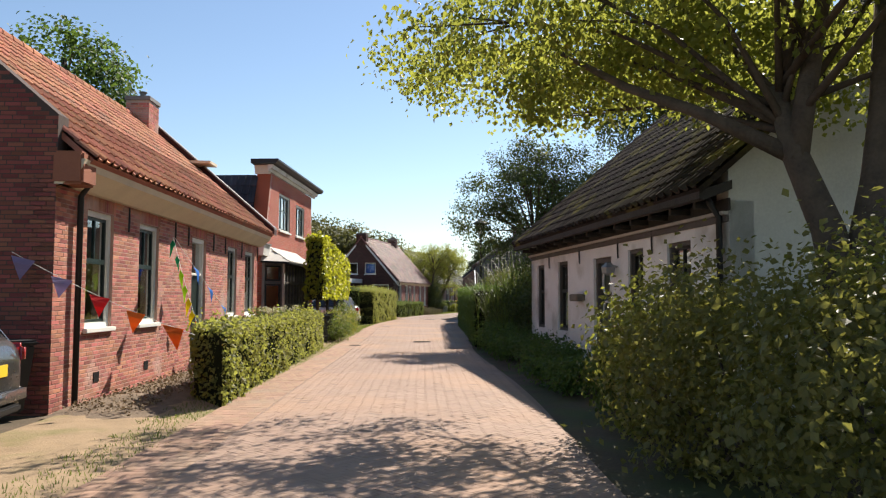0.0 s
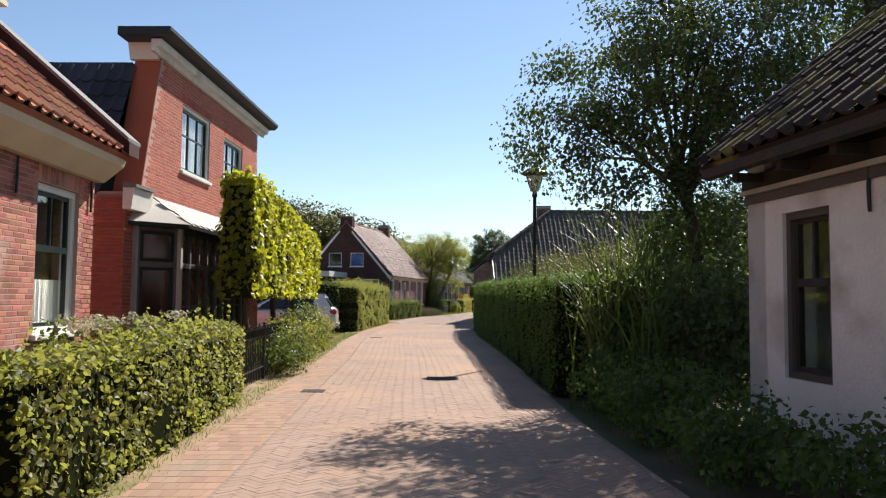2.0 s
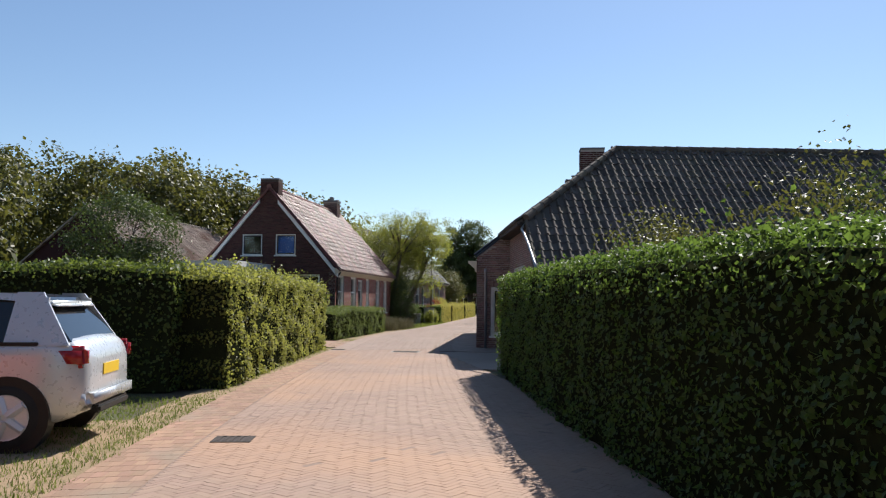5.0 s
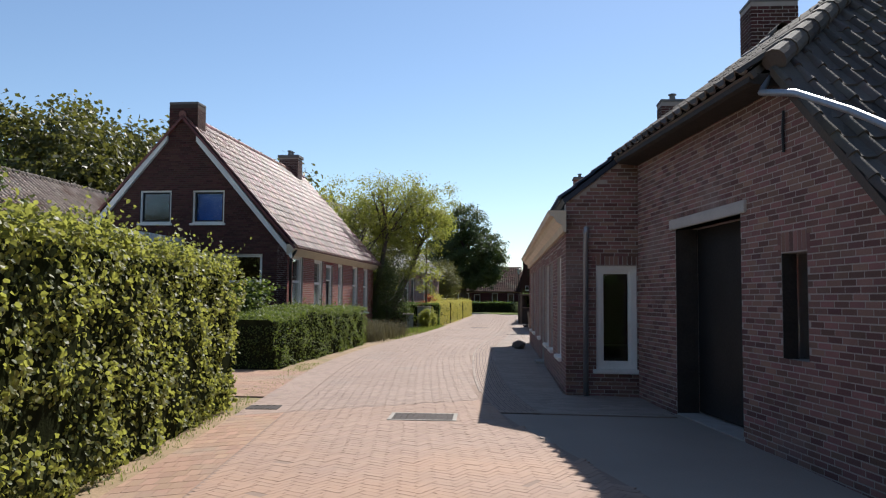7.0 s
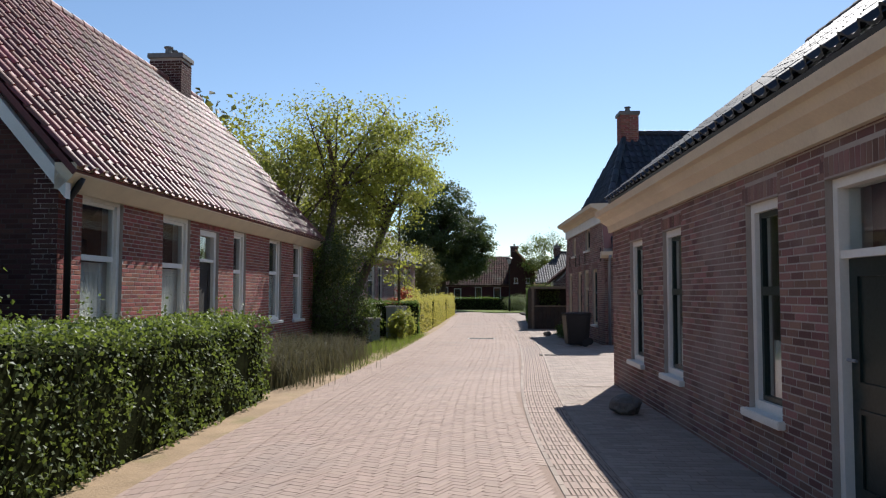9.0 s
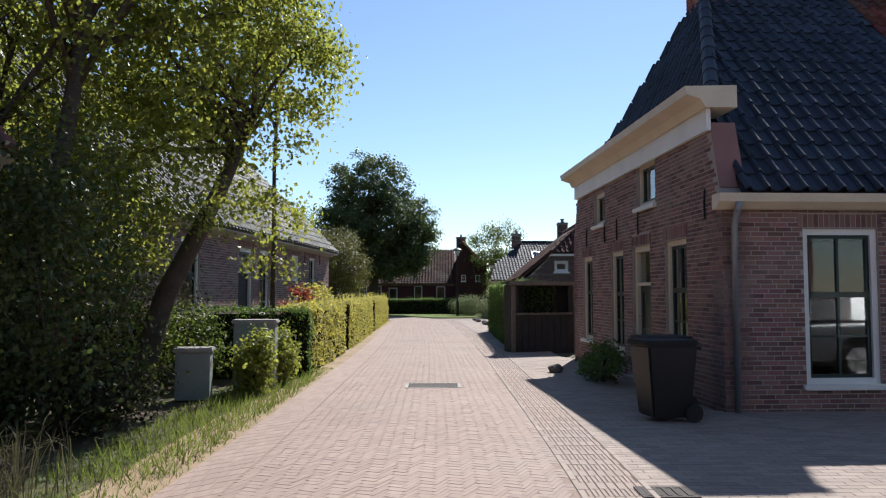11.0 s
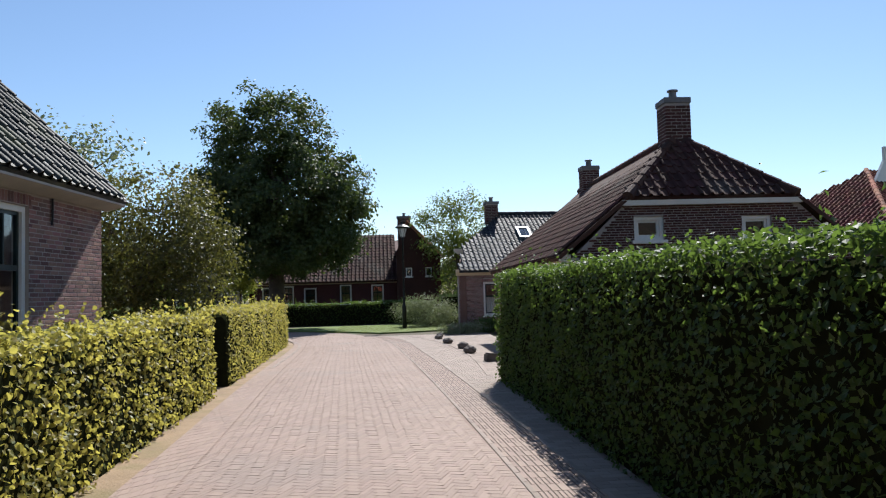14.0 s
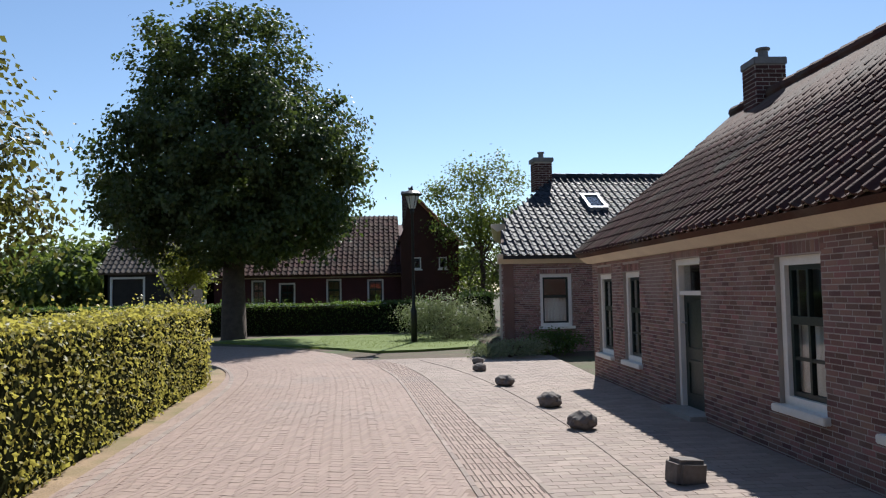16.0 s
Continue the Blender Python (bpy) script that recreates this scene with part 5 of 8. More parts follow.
roof_face(O, [(-0.15, -0.3, 2.55), (12.6, -0.3, 2.55), (12.6, 3.3, 5.5), (-0.15, 3.3, 5.5)], TILE_PALE)
roof_face(O, [(12.6, 6.9, 2.55), (-0.15, 6.9, 2.55), (-0.15, 3.3, 5.5), (12.6, 3.3, 5.5)], TILE_PALE, tiles=False)
ridge(O, (-0.1, 3.3, 5.54), (12.5, 3.3, 5.54), TILE_DARK)

# ---------------------------------------------------------------- long house behind the golden hedge (west side)
N = thing("house", "long brick house with grey pantile roof and big chimney", "house", frame_at(-17.5, 78.6, 0.08, 0.997))
LN, DN, EN, RN = 15.3, 7.0, 2.85, 6.55
m_f, m_n, m_e, m_b = sides(LN, DN)
ops = [(2.2, 3.2, 0.85, 2.6), (5.6, 6.7, 0.1, 2.6), (7.25, 8.08, 0.85, 2.62), (10.35, 11.2, 0.85, 2.64), (12.48, 13.28, 0.85, 2.65)]
wall(N, "front_wall", m_f, [(0, EN), (LN, EN)], ops, 0.3, MORTAR, BRICK_BROWN, lintel=0.15)
gab = gable(DN, -0.36, EN + 0.1, RN + 0.14)
wall(N, "end_wall", m_n, gab, [], 0.3, BRICK_BROWN)
wall(N, "end_wall", m_e, gab, [], 0.3, MORTAR, BRICK_BROWN)
wall(N, "back_wall", m_b, [(0, EN), (LN, EN)], [], 0.3, BRICK_BROWN)
for k, o in enumerate(ops):
    if k == 1:
        door(N, m_f, o, leaf=WOOD_DARK, transom=0.5, label="dark door under a transom")
    else:
        window(N, m_f, o, sash=WHITE if k == 3 else GREEN_DARK, style="sash", curtain=0.0)
moulding(N, m_f, [(-0.004, EN - 0.04), (-0.06, EN - 0.04), (-0.26, EN + 0.01), (-0.32, EN + 0.03), (-0.32, EN + 0.12), (-0.004, EN + 0.12)], -0.1, LN + 0.1, SLATE_PALE, "roof_gutter")
roof_face(N, [(-0.1, -0.36, EN + 0.1), (LN + 0.12, -0.36, EN + 0.1), (LN + 0.12, DN / 2, RN + 0.14), (-0.1, DN / 2, RN + 0.14)], TILE_GREY)
roof_face(N, [(LN, DN + 0.3, EN), (0, DN + 0.3, EN), (0, DN / 2, RN + 0.14), (LN, DN / 2, RN + 0.14)], TILE_GREY, tiles=False)
ridge(N, (0, DN / 2, RN + 0.18), (LN, DN / 2, RN + 0.18), TILE_DARK)
chimney(N, 11.6, DN / 2, RN - 0.4, 7.35, 0.85, 0.8, BRICK_BROWN, 0)
m_sky = Matrix.Translation((10.6, 1.75, 4.78)) @ pose(0, 0, 0, 46, 0, 0)
part("skylight", box(bmesh.new(), 0, 0.55, 0, 0.75, 0.0, 0.09, m_sky), ZINC, N, "small grey roof light")
anchors(N, m_f, (9.6, 11.8, 13.8), 2.65)

# ---------------------------------------------------------------- house with half-hipped gable (east side, far)
Gh = thing("house", "low dark-brick house with half-hipped red-brown pantile roof", "house", frame_at(-8.55, 104.9, -0.0237, -0.9997))
LG, DG, EG, RG = 9.6, 5.2, 1.95, 4.32
m_f, m_n, m_e, m_b = sides(LG, DG)
ops = [(0.35, 1.15, 0.4, 1.66), (1.75, 2.5, 0.4, 1.66), (3.75, 4.6, 0.02, 1.76), (6.25, 6.98, 0.42, 1.68), (7.7, 8.4, 0.42, 1.68)]
wall(Gh, "front_wall", m_f, [(0, EG), (LG, EG)], ops, 0.28, MORTAR, BRICK_BROWN, lintel=0.12, course=0.046)
hip_z, hip_in = 2.95, 1.05
gab = [(0, EG), (hip_in, hip_z), (DG - hip_in, hip_z), (DG, EG)]
gops = [(1.18, 1.72, 2.27, 2.7), (3.15, 3.7, 2.25, 2.68)]
wall(Gh, "end_wall", m_e, gab, gops, 0.28, MORTAR, BRICK_DARK, course=0.046)
wall(Gh, "end_wall", m_n, [(0, EG), (DG / 2, RG), (DG, EG)], [], 0.28, MORTAR, BRICK_DARK, course=0.046)
wall(Gh, "back_wall", m_b, [(0, EG), (LG, EG)], [], 0.28, MORTAR)
for k, o in enumerate(ops):
    if k == 2:
        door(Gh, m_f, o, leaf=GREEN_DARK, transom=0.3, w=0.07, label="dark green glazed door in a white frame")
    else:
        window(Gh, m_f, o, style="cross", curtain=0.55)
for o in gops:
    window(Gh, m_e, o, sash=WHITE, style="plain", w=0.06)
moulding(Gh, m_f, [(-0.004, EG - 0.1), (-0.06, EG - 0.1), (-0.2, EG), (-0.22, EG + 0.1), (-0.004, EG + 0.1)], -0.1, LG + 0.1, CREAM, "roof_gutter")
moulding(Gh, m_e, [(-0.004, hip_z - 0.06), (-0.1, hip_z - 0.06), (-0.12, hip_z + 0.03), (-0.004, hip_z + 0.03)], hip_in - 0.1, DG - hip_in + 0.1, WHITE, "fascia")
zx = LG - 1.6
roof_face(Gh, [(-0.1, -0.26, EG + 0.05), (LG + 0.1, -0.26, EG + 0.05), (LG + 0.12, hip_in, hip_z + 0.12), (zx, DG / 2, RG + 0.12), (-0.1, DG / 2, RG + 0.12)], TILE_BROWN, scale=0.8)
roof_face(Gh, [(LG + 0.1, DG + 0.26, EG + 0.05), (-0.1, DG + 0.26, EG + 0.05), (-0.1, DG / 2, RG + 0.12), (zx, DG / 2, RG + 0.12), (LG + 0.12, DG - hip_in, hip_z + 0.12)], TILE_BROWN, tiles=False)
roof_face(Gh, [(LG + 0.15, hip_in, hip_z + 0.08), (LG + 0.15, DG - hip_in, hip_z + 0.08), (zx, DG / 2, RG + 0.14)], TILE_BROWN, scale=0.8)
ridge(Gh, (-0.1, DG / 2, RG + 0.12), (zx, DG / 2, RG + 0.12), TILE_BROWN)
ridge(Gh, (LG + 0.12, hip_in, hip_z + 0.1), (zx, DG / 2, RG + 0.12), TILE_BROWN)
ridge(Gh, (LG + 0.12, DG - hip_in, hip_z + 0.1), (zx, DG / 2, RG + 0.12), TILE_BROWN)
chimney(Gh, zx - 0.05, DG / 2, RG - 0.4, 5.2, 0.5, 0.5, BRICK_DARK, 1, lip=0.025)
chimney(Gh, 1.0, DG / 2, RG - 0.3, 5.0, 0.45, 0.48, BRICK_DARK, 1, lip=0.025)

# ---------------------------------------------------------------- glinting-roofed house at the bend
H = thing("house", "small brick house with shining black pantiles and cream gutter", "house", frame_at(-9.25, 110.16, 0.9988, 0.05))
LH, DH, EH, RH = 8.0, 8.0, 2.2, 4.6
m_f, m_n, m_e, m_b = sides(LH, DH)
ops = [(0.92, 1.7, 0.56, 1.8)]
wall(H, "front_wall", m_f, [(0, EH), (LH, EH)], ops, 0.28, MORTAR, BRICK_BROWN, lintel=0.12, course=0.046)
m_n = pose(1.7, DH, 0, 0, 0, -102.0)
wall(H, "end_wall", m_n, [(0, EH), (1.6, 3.0), (DH - 1.6, 3.0), (DH + 0.17, EH)], [(2.4, 3.1, 0.5, 1.8), (4.6, 5.3, 0.5, 1.8)], 0.28, BRICK_BROWN)
wall(H, "end_wall", m_e, [(0, EH), (DH / 2, RH), (DH, EH)], [], 0.28, BRICK_BROWN, course=0.046)
wall(H, "back_wall", m_b, [(0, EH), (LH - 1.75, EH)], [], 0.28, BRICK_BROWN)
window(H, m_f, ops[0], style="transom", curtain=0.6)
window(H, m_n, (2.4, 3.1, 0.5, 1.8))
window(H, m_n, (4.6, 5.3, 0.5, 1.8))
moulding(H, m_f, [(-0.004, EH - 0.15), (-0.06, EH - 0.15), (-0.18, EH - 0.02), (-0.2, EH + 0.08), (-0.004, EH + 0.08)], -0.1, LH, CREAM, "roof_gutter")
moulding(H, m_n, [(0.3, 2.95), (-0.1, 2.95), (-0.25, 3.06), (-0.25, 3.14), (0.3, 3.14)], 1.4, DH - 1.4, CREAM)
roof_face(H, [(0.0, -0.25, EH + 0.02), (LH, -0.25, EH + 0.02), (LH, DH / 2, RH + 0.1), (2.5, DH / 2, RH + 0.1), (0.45, 1.5, 3.1)], TILE_BLACK, scale=0.8)
roof_face(H, [(1.5, 6.4, 3.12), (0.45, 1.6, 3.12), (2.5, DH / 2, RH + 0.1)], TILE_BLACK, scale=0.8)
roof_face(H, [(LH, DH + 0.2, EH), (1.7, DH + 0.2, EH), (2.5, DH / 2, RH + 0.1), (LH, DH / 2, RH + 0.1)], TILE_BLACK, tiles=False)
ridge(H, (2.1, DH / 2, RH + 0.14), (LH, DH / 2, RH + 0.14), TILE_BLACK)
chimney(H, 2.1, DH / 2, RH - 0.3, 5.25, 0.5, 0.5, BRICK_DARK, 1)
m_sky = Matrix.Translation((2.82, 1.92, 3.5)) @ pose(0, 0, 0, 30.3, 0, 0)
bm = bmesh.new()
for u0, u1, v0, v1 in ((0, 0.07, 0, 0.95), (0.45, 0.52, 0, 0.95), (0.07, 0.45, 0, 0.08), (0.07, 0.45, 0.86, 0.95)):
    box(bm, u0, u1, v0, v1, -0.03, 0.11, m_sky)
skylight = part("skylight", bm, ZINC, H, "zinc-framed tilted skylight")
part("pane", box(bmesh.new(), 0.07, 0.45, 0.08, 0.86, 0.06, 0.075, m_sky), GLASS, skylight)

# ---------------------------------------------------------------- house beyond the gardens with a white gable piece
L_ = thing("house", "brick house with hipped red-brown pantile roof and white gable piece", "house", frame_at(5.9, 107.6, 0.95, 0.31))
LL, DL = 12.0, 8.0
m_f, m_n, m_e, m_b = sides(LL, DL)
wall(L_, "front_wall", m_f, [(0, 3.2), (LL, 3.2)], [], 0.3, BRICK_BROWN)
for m_s, n_ in ((m_n, DL), (m_e, DL), (m_b, LL)):
    wall(L_, "end_wall", m_s, [(0, 3.2), (n_, 3.2)], [], 0.3, BRICK_BROWN)
roof_face(L_, [(-0.2, -0.25, 3.2), (LL, -0.25, 3.2), (LL, DL / 2, 6.1), (4.0, DL / 2, 6.1)], TILE_RED)
roof_face(L_, [(-0.2, DL + 0.25, 3.2), (-0.2, -0.25, 3.2), (4.0, DL / 2, 6.1)], TILE_RED)
roof_face(L_, [(LL, DL + 0.25, 3.2), (-0.2, DL + 0.25, 3.2), (4.0, DL / 2, 6.1), (LL, DL / 2, 6.1)], TILE_RED, tiles=False)
ridge(L_, (-0.2, -0.25, 3.25), (4.0, DL / 2, 6.15), TILE_ORANGE)
bm = bmesh.new()
prism(bm, [(3.1, 3.0, 5.3), (4.7, 3.0, 5.3), (3.9, 3.0, 6.5)], (0, 0.12, 0))
part("gable_piece", bm, WHITE, L_, "white boarded gable piece under the ridge")
part("finial", soft_box(3.83, 3.97, 2.98, 3.12, 6.4, 6.95, 0.02), WHITE, L_, "white ridge finial")

# ---------------------------------------------------------------- farmhouse across the bend
K = thing("farmhouse", "long dark farmhouse with low pantile roof and white-framed windows", "house", frame_at(-19.4, 125.4, 1, 0.0))
LK, DK, EK, RK = 8.2, 8.0, 2.2, 5.0
m_f, m_n, m_e, m_b = sides(LK, DK)
ops = [(0.7, 1.3, 1.0, 2.0), (1.85, 2.45, 1.0, 2.05), (3.0, 3.7, 0.95, 1.92), (5.0, 5.65, 0.95, 2.05), (6.75, 7.45, 1.0, 2.02)]
wall(K, "front_wall", m_f, [(0, EK), (LK, EK)], ops, 0.3, BRICK_DARK)
gab = gable(DK, -0.25, EK + 0.02, RK + 0.1)
wall(K, "end_wall", m_n, gab, [], 0.3, BRICK_DARK)
wall(K, "back_wall", m_b, [(0, EK), (LK, EK)], [], 0.3, BRICK_BROWN)
for o in ops:
    window(K, m_f, o, style="cross")
moulding(K, m_f, [(-0.004, EK - 0.1), (-0.2, EK), (-0.22, EK + 0.08), (-0.004, EK + 0.08)], -0.1, LK, CREAM, "roof_gutter")
roof_face(K, [(-0.1, -0.25, EK + 0.02), (LK, -0.25, EK + 0.02), (LK, DK / 2, RK + 0.1), (-0.1, DK / 2, RK + 0.1)], TILE_BROWN)
roof_face(K, [(LK, DK + 0.2, EK), (0, DK + 0.2, EK), (0, DK / 2, RK + 0.1), (LK, DK / 2, RK + 0.1)], TILE_BROWN, tiles=False)
m_w = Matrix.Translation((LK, -0.6, 0))
wall(K, "wing_wall", m_w, [(0, 3.6), (0.35, 5.3), (0.95, 5.3), (2.45, 3.55)], [(0.5, 0.85, 2.4, 2.9), (1.6, 1.95, 2.4, 2.9)], 0.3, BRICK_DARK)
for o in ((0.5, 0.85, 2.4, 2.9), (1.6, 1.95, 2.4, 2.9)):
    window(K, m_w, o, style="plain", w=0.05)
wall(K, "wing_wall", m_w @ pose(2.45, 8.3, 0, 0, 0, 180), [(0, 3.55), (1.5, 5.3), (2.1, 5.3), (2.45, 3.6)], [], 0.3, BRICK_BROWN)
part("upper_floor", box(bmesh.new(), LK + 0.3, LK + 2.1, 0.2, 6.5, 3.0, 3.1), INSIDE, K)
wall(K, "wing_wall", m_w @ pose(2.45, 0, 0, 0, 0, 90), [(0.31, 3.5), (8, 3.5)], [], 0.3, BRICK_DARK)
wall(K, "wing_wall", m_w @ pose(0, 8, 0, 0, 0, -90), [(0, 5.0), (7.69, 3.6)], [], 0.3, BRICK_DARK)
roof_face(K, [(LK + 2.65, -0.7, 3.45), (LK + 2.65, 7.4, 3.45), (LK + 0.7, 7.4, 5.4), (LK + 0.7, -0.7, 5.4)], TILE_ORANGE)
roof_face(K, [(LK - 0.1, 7.4, 3.6), (LK - 0.1, -0.7, 3.6), (LK + 0.7, -0.7, 5.4), (LK + 0.7, 7.4, 5.4)], TILE_BROWN, tiles=False)
chimney(K, LK + 0.55, 2.2, 4.4, 6.05, 0.75, 0.6, BRICK_DARK, 1)
shed = thing("shed", "small timber shed with white-framed double doors and a pitched roof", "shed", frame_at(-23.8, 126.0, 1, 0.0))
m_f, m_n, m_e, m_b = sides(3.2, 4.0)
wall(shed, "front_wall", m_f, [(0, 2.5), (3.2, 2.5)], [(0.25, 1.7, 0.0, 2.3)], 0.15, WOOD_DARK)
for m_s in (m_n, m_e):
    wall(shed, "end_wall", m_s, [(0, 2.5), (2, 4.0), (4, 2.5)], [], 0.15, WOOD_DARK)
roof_face(shed, [(-0.2, -0.2, 2.45), (3.4, -0.2, 2.45), (3.4, 2, 4.1), (-0.2, 2, 4.1)], TILE_DARK)
roof_face(shed, [(3.4, 4.2, 2.45), (-0.2, 4.2, 2.45), (-0.2, 2, 4.1), (3.4, 2, 4.1)], TILE_DARK, tiles=False)
part("door_frame", ring(bmesh.new(), 0.25, 1.7, 0.0, 2.3, 0.09, -0.02, 0.1, Matrix.Identity(4), False), WHITE, shed)
part("door_leaf", box(bmesh.new(), 0.34, 1.61, 0.05, 0.09, 0.02, 2.2), WOOD_DARK, shed)

# ---------------------------------------------------------------- plants
LEAF_BASE = np.array([(0, 0, 0), (0.38, 0.45, 0.10), (0, 1, 0.0), (-0.38, 0.45, 0.10)])
LEAF_FACES = np.array([(0, 1, 2), (0, 2, 3)])
ROUND_LEAF = np.array([(0, 0, 0), (0.36, 0.2, 0.06), (0.42, 0.58, 0.09), (0, 1, -0.05), (-0.42, 0.58, 0.09), (-0.36, 0.2, 0.06)])
ROUND_FACES = np.array([(0, 1, 2, 3), (0, 3, 4, 5)])


def leaf_mesh(name, pos, facing, size, rng, loose=0.8, droop=0.25, full=False):
    """Leaves at pos (n, 3) that face roughly along facing (n, 3)."""
    n = len(pos)
    f = facing + rng.normal(0, loose, (n, 3))
    f /= np.linalg.norm(f, axis=1, keepdims=True) + 1e-9
    t = rng.normal(0, 1, (n, 3)) - np.array((0, 0, droop * 3))
    t -= f * (t * f).sum(1, keepdims=True)
    t /= np.linalg.norm(t, axis=1, keepdims=True) + 1e-9
    s = np.cross(t, f)
    k = size * rng.uniform(0.6, 1.25, (n, 1))
    ax = np.stack([s * k, t * k, f * k], 1)
    return many(name, ROUND_LEAF if full else LEAF_BASE, ROUND_FACES if full else LEAF_FACES, pos, ax)


def hedge(label, line, width, height, mat, size=0.06, density=420, seed=1, rough=0.05, group="", name="hedge", base=0.0, sides="lrtab", notches=(), full=False, shoots=5, skew=0.0):
    """A clipped hedge along a line of ground points: a solid core, near black for the shade inside, and leaves over its
    faces. height may vary along the line; notches: stretches (0..1) that are left open; skew: metres by which the first
    end is cut back on the left.
    """
    rng = np.random.default_rng(seed)
    line = np.array(line, float)
    d = np.r_[0, np.cumsum(np.hypot(*np.diff(line, axis=0).T))]
    n = max(4, int(d[-1] / 0.35))
    s = np.linspace(0, d[-1], n)
    p = np.c_[np.interp(s, d, line[:, 0]), np.interp(s, d, line[:, 1])]
    tan = np.gradient(p, axis=0)
    tan /= np.linalg.norm(tan, axis=1, keepdims=True)
    nor = np.c_[-tan[:, 1], tan[:, 0]]
    hs = np.interp(s, d, height) if np.ndim(height) else np.full(n, float(height))
    h = thing(name, label, "hedge", None, group)
    bm = bmesh.new()
    rows = []
    for i in range(n):
        w = width / 2 * (0.86 + 0.1 * noise.noise((s[i] * 0.9, seed, 0)))
        hh = hs[i] * 0.975 + rough * 1.2 * noise.noise((s[i] * 0.55, seed, 4))
        row = []
        for a, z in ((-1, base), (-1.0, base + (hh - base) * 0.5), (-0.95, hh - 0.09), (-0.7, hh - 0.02), (0.7, hh - 0.02), (0.95, hh - 0.09), (1.0, base + (hh - base) * 0.5), (1, base)):
            q = p[i] + nor[i] * a * w * (1 + 0.12 * noise.noise((s[i] * 2, z * 2, seed + a))) + tan[i] * skew * (a + 1) / 2 * max(0.0, 1 - s[i] / 2.4)
            row.append(bm.verts.new((q[0], q[1], z - 0.03)))
        rows.append(row)
    for a, b in zip(rows, rows[1:]):
        for k in range(7):
            bm.faces.new((a[k], a[k + 1], b[k + 1], b[k]))
    bm.faces.new(rows[0])
    bm.faces.new(rows[-1][::-1])
    bmesh.ops.recalc_face_normals(bm, faces=bm.faces[:])
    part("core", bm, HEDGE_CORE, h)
    total = d[-1]
    hm = float(np.mean(hs)) - base
    faces = [(total * hm, "l"), (total * hm, "r"), (total * width, "t"), (width * hm, "a"), (width * hm, "b")]
    pos, fac = [], []
    for area, side in faces:
        if side not in sides:
            continue
        m = int(area * density * (1.8 if side == "t" else 1.0))
        if m < 1:
            continue
        t = rng.uniform(0, total, m)
        v = rng.uniform(0, 1, m)
        if side in "ab":
            t = np.zeros(m) if side == "a" else np.full(m, total)
        q = np.c_[np.interp(t, s, p[:, 0]), np.interp(t, s, p[:, 1])]
        nn = np.c_[np.interp(t, s, nor[:, 0]), np.interp(t, s, nor[:, 1])]
        tt = np.c_[np.interp(t, s, tan[:, 0]), np.interp(t, s, tan[:, 1])]
        hh = np.interp(t, s, hs) + rough * 1.2 * np.array([noise.noise((a * 0.55, seed, 4)) for a in t])
        wave = np.array([noise.noise((a * 1.7, b * 2.5, seed + ord(side))) for a, b in zip(t, v * hm)])
        out = width / 2 * 0.93 + wave * rough + rng.normal(0, 0.022, m)
        if side == "t":
            part_way = rng.uniform(-1, 1, m)
            across = part_way * width / 2
            z = hh + wave * rough - 0.05 * np.abs(across / (width / 2)) ** 4 + np.abs(rng.normal(0, 0.03, m))
            q = q + nn * across[:, None]
            f = np.tile((0.0, 0, 1), (m, 1))
        elif side in "lr":
            sg = 1 if side == "l" else -1
            part_way = np.full(m, float(sg))
            q = q + nn * (sg * out)[:, None]
            z = base + v * (hh - base)
            f = np.c_[nn * sg, np.full(m, 0.25)]
        else:
            sg = -1 if side == "a" else 1
            part_way = rng.uniform(-1, 1, m)
            q = q + nn * (part_way * width / 2)[:, None] + tt * (sg * (0.03 + wave * rough))[:, None]
            z = base + v * (hh - base)
            f = np.c_[tt * sg, np.full(m, 0.25)]
        q = q + tt * (skew * (part_way + 1) / 2 * np.maximum(0, 1 - t / 2.4))[:, None]
        ok = np.ones(m, bool)
        for a, b in notches:
            ok &= ~((t / total > a) & (t / total < b))
        pos.append(np.c_[q, z][ok])
        fac.append(f[ok])
    m = int(total * shoots)
    t0 = rng.uniform(0, total, m)
    nn = np.c_[np.interp(t0, s, nor[:, 0]), np.interp(t0, s, nor[:, 1])]
    foot = np.c_[np.c_[np.interp(t0, s, p[:, 0]), np.interp(t0, s, p[:, 1])] + nn * (rng.uniform(-0.5, 0.5, m) * width)[:, None], np.interp(t0, s, hs)]
    lean = np.c_[rng.normal(0, 0.3, (m, 2)), np.ones(m)] * rng.uniform(0.06, 0.24, (m, 1)) * (1 + 3 * rough)
    for q in range(8):
        pos.append(foot + lean * (q / 7) + rng.normal(0, 0.012, (m, 3)))
        fac.append(rng.normal(0, 1, (m, 3)) + (0, 0, 0.5))
    pos, fac = np.vstack(pos), np.vstack(fac)
    link("leaves", leaf_mesh("leaves", pos, fac, size, rng, 0.8, 0.25, full), mat, h, "", "stuff")
    return h


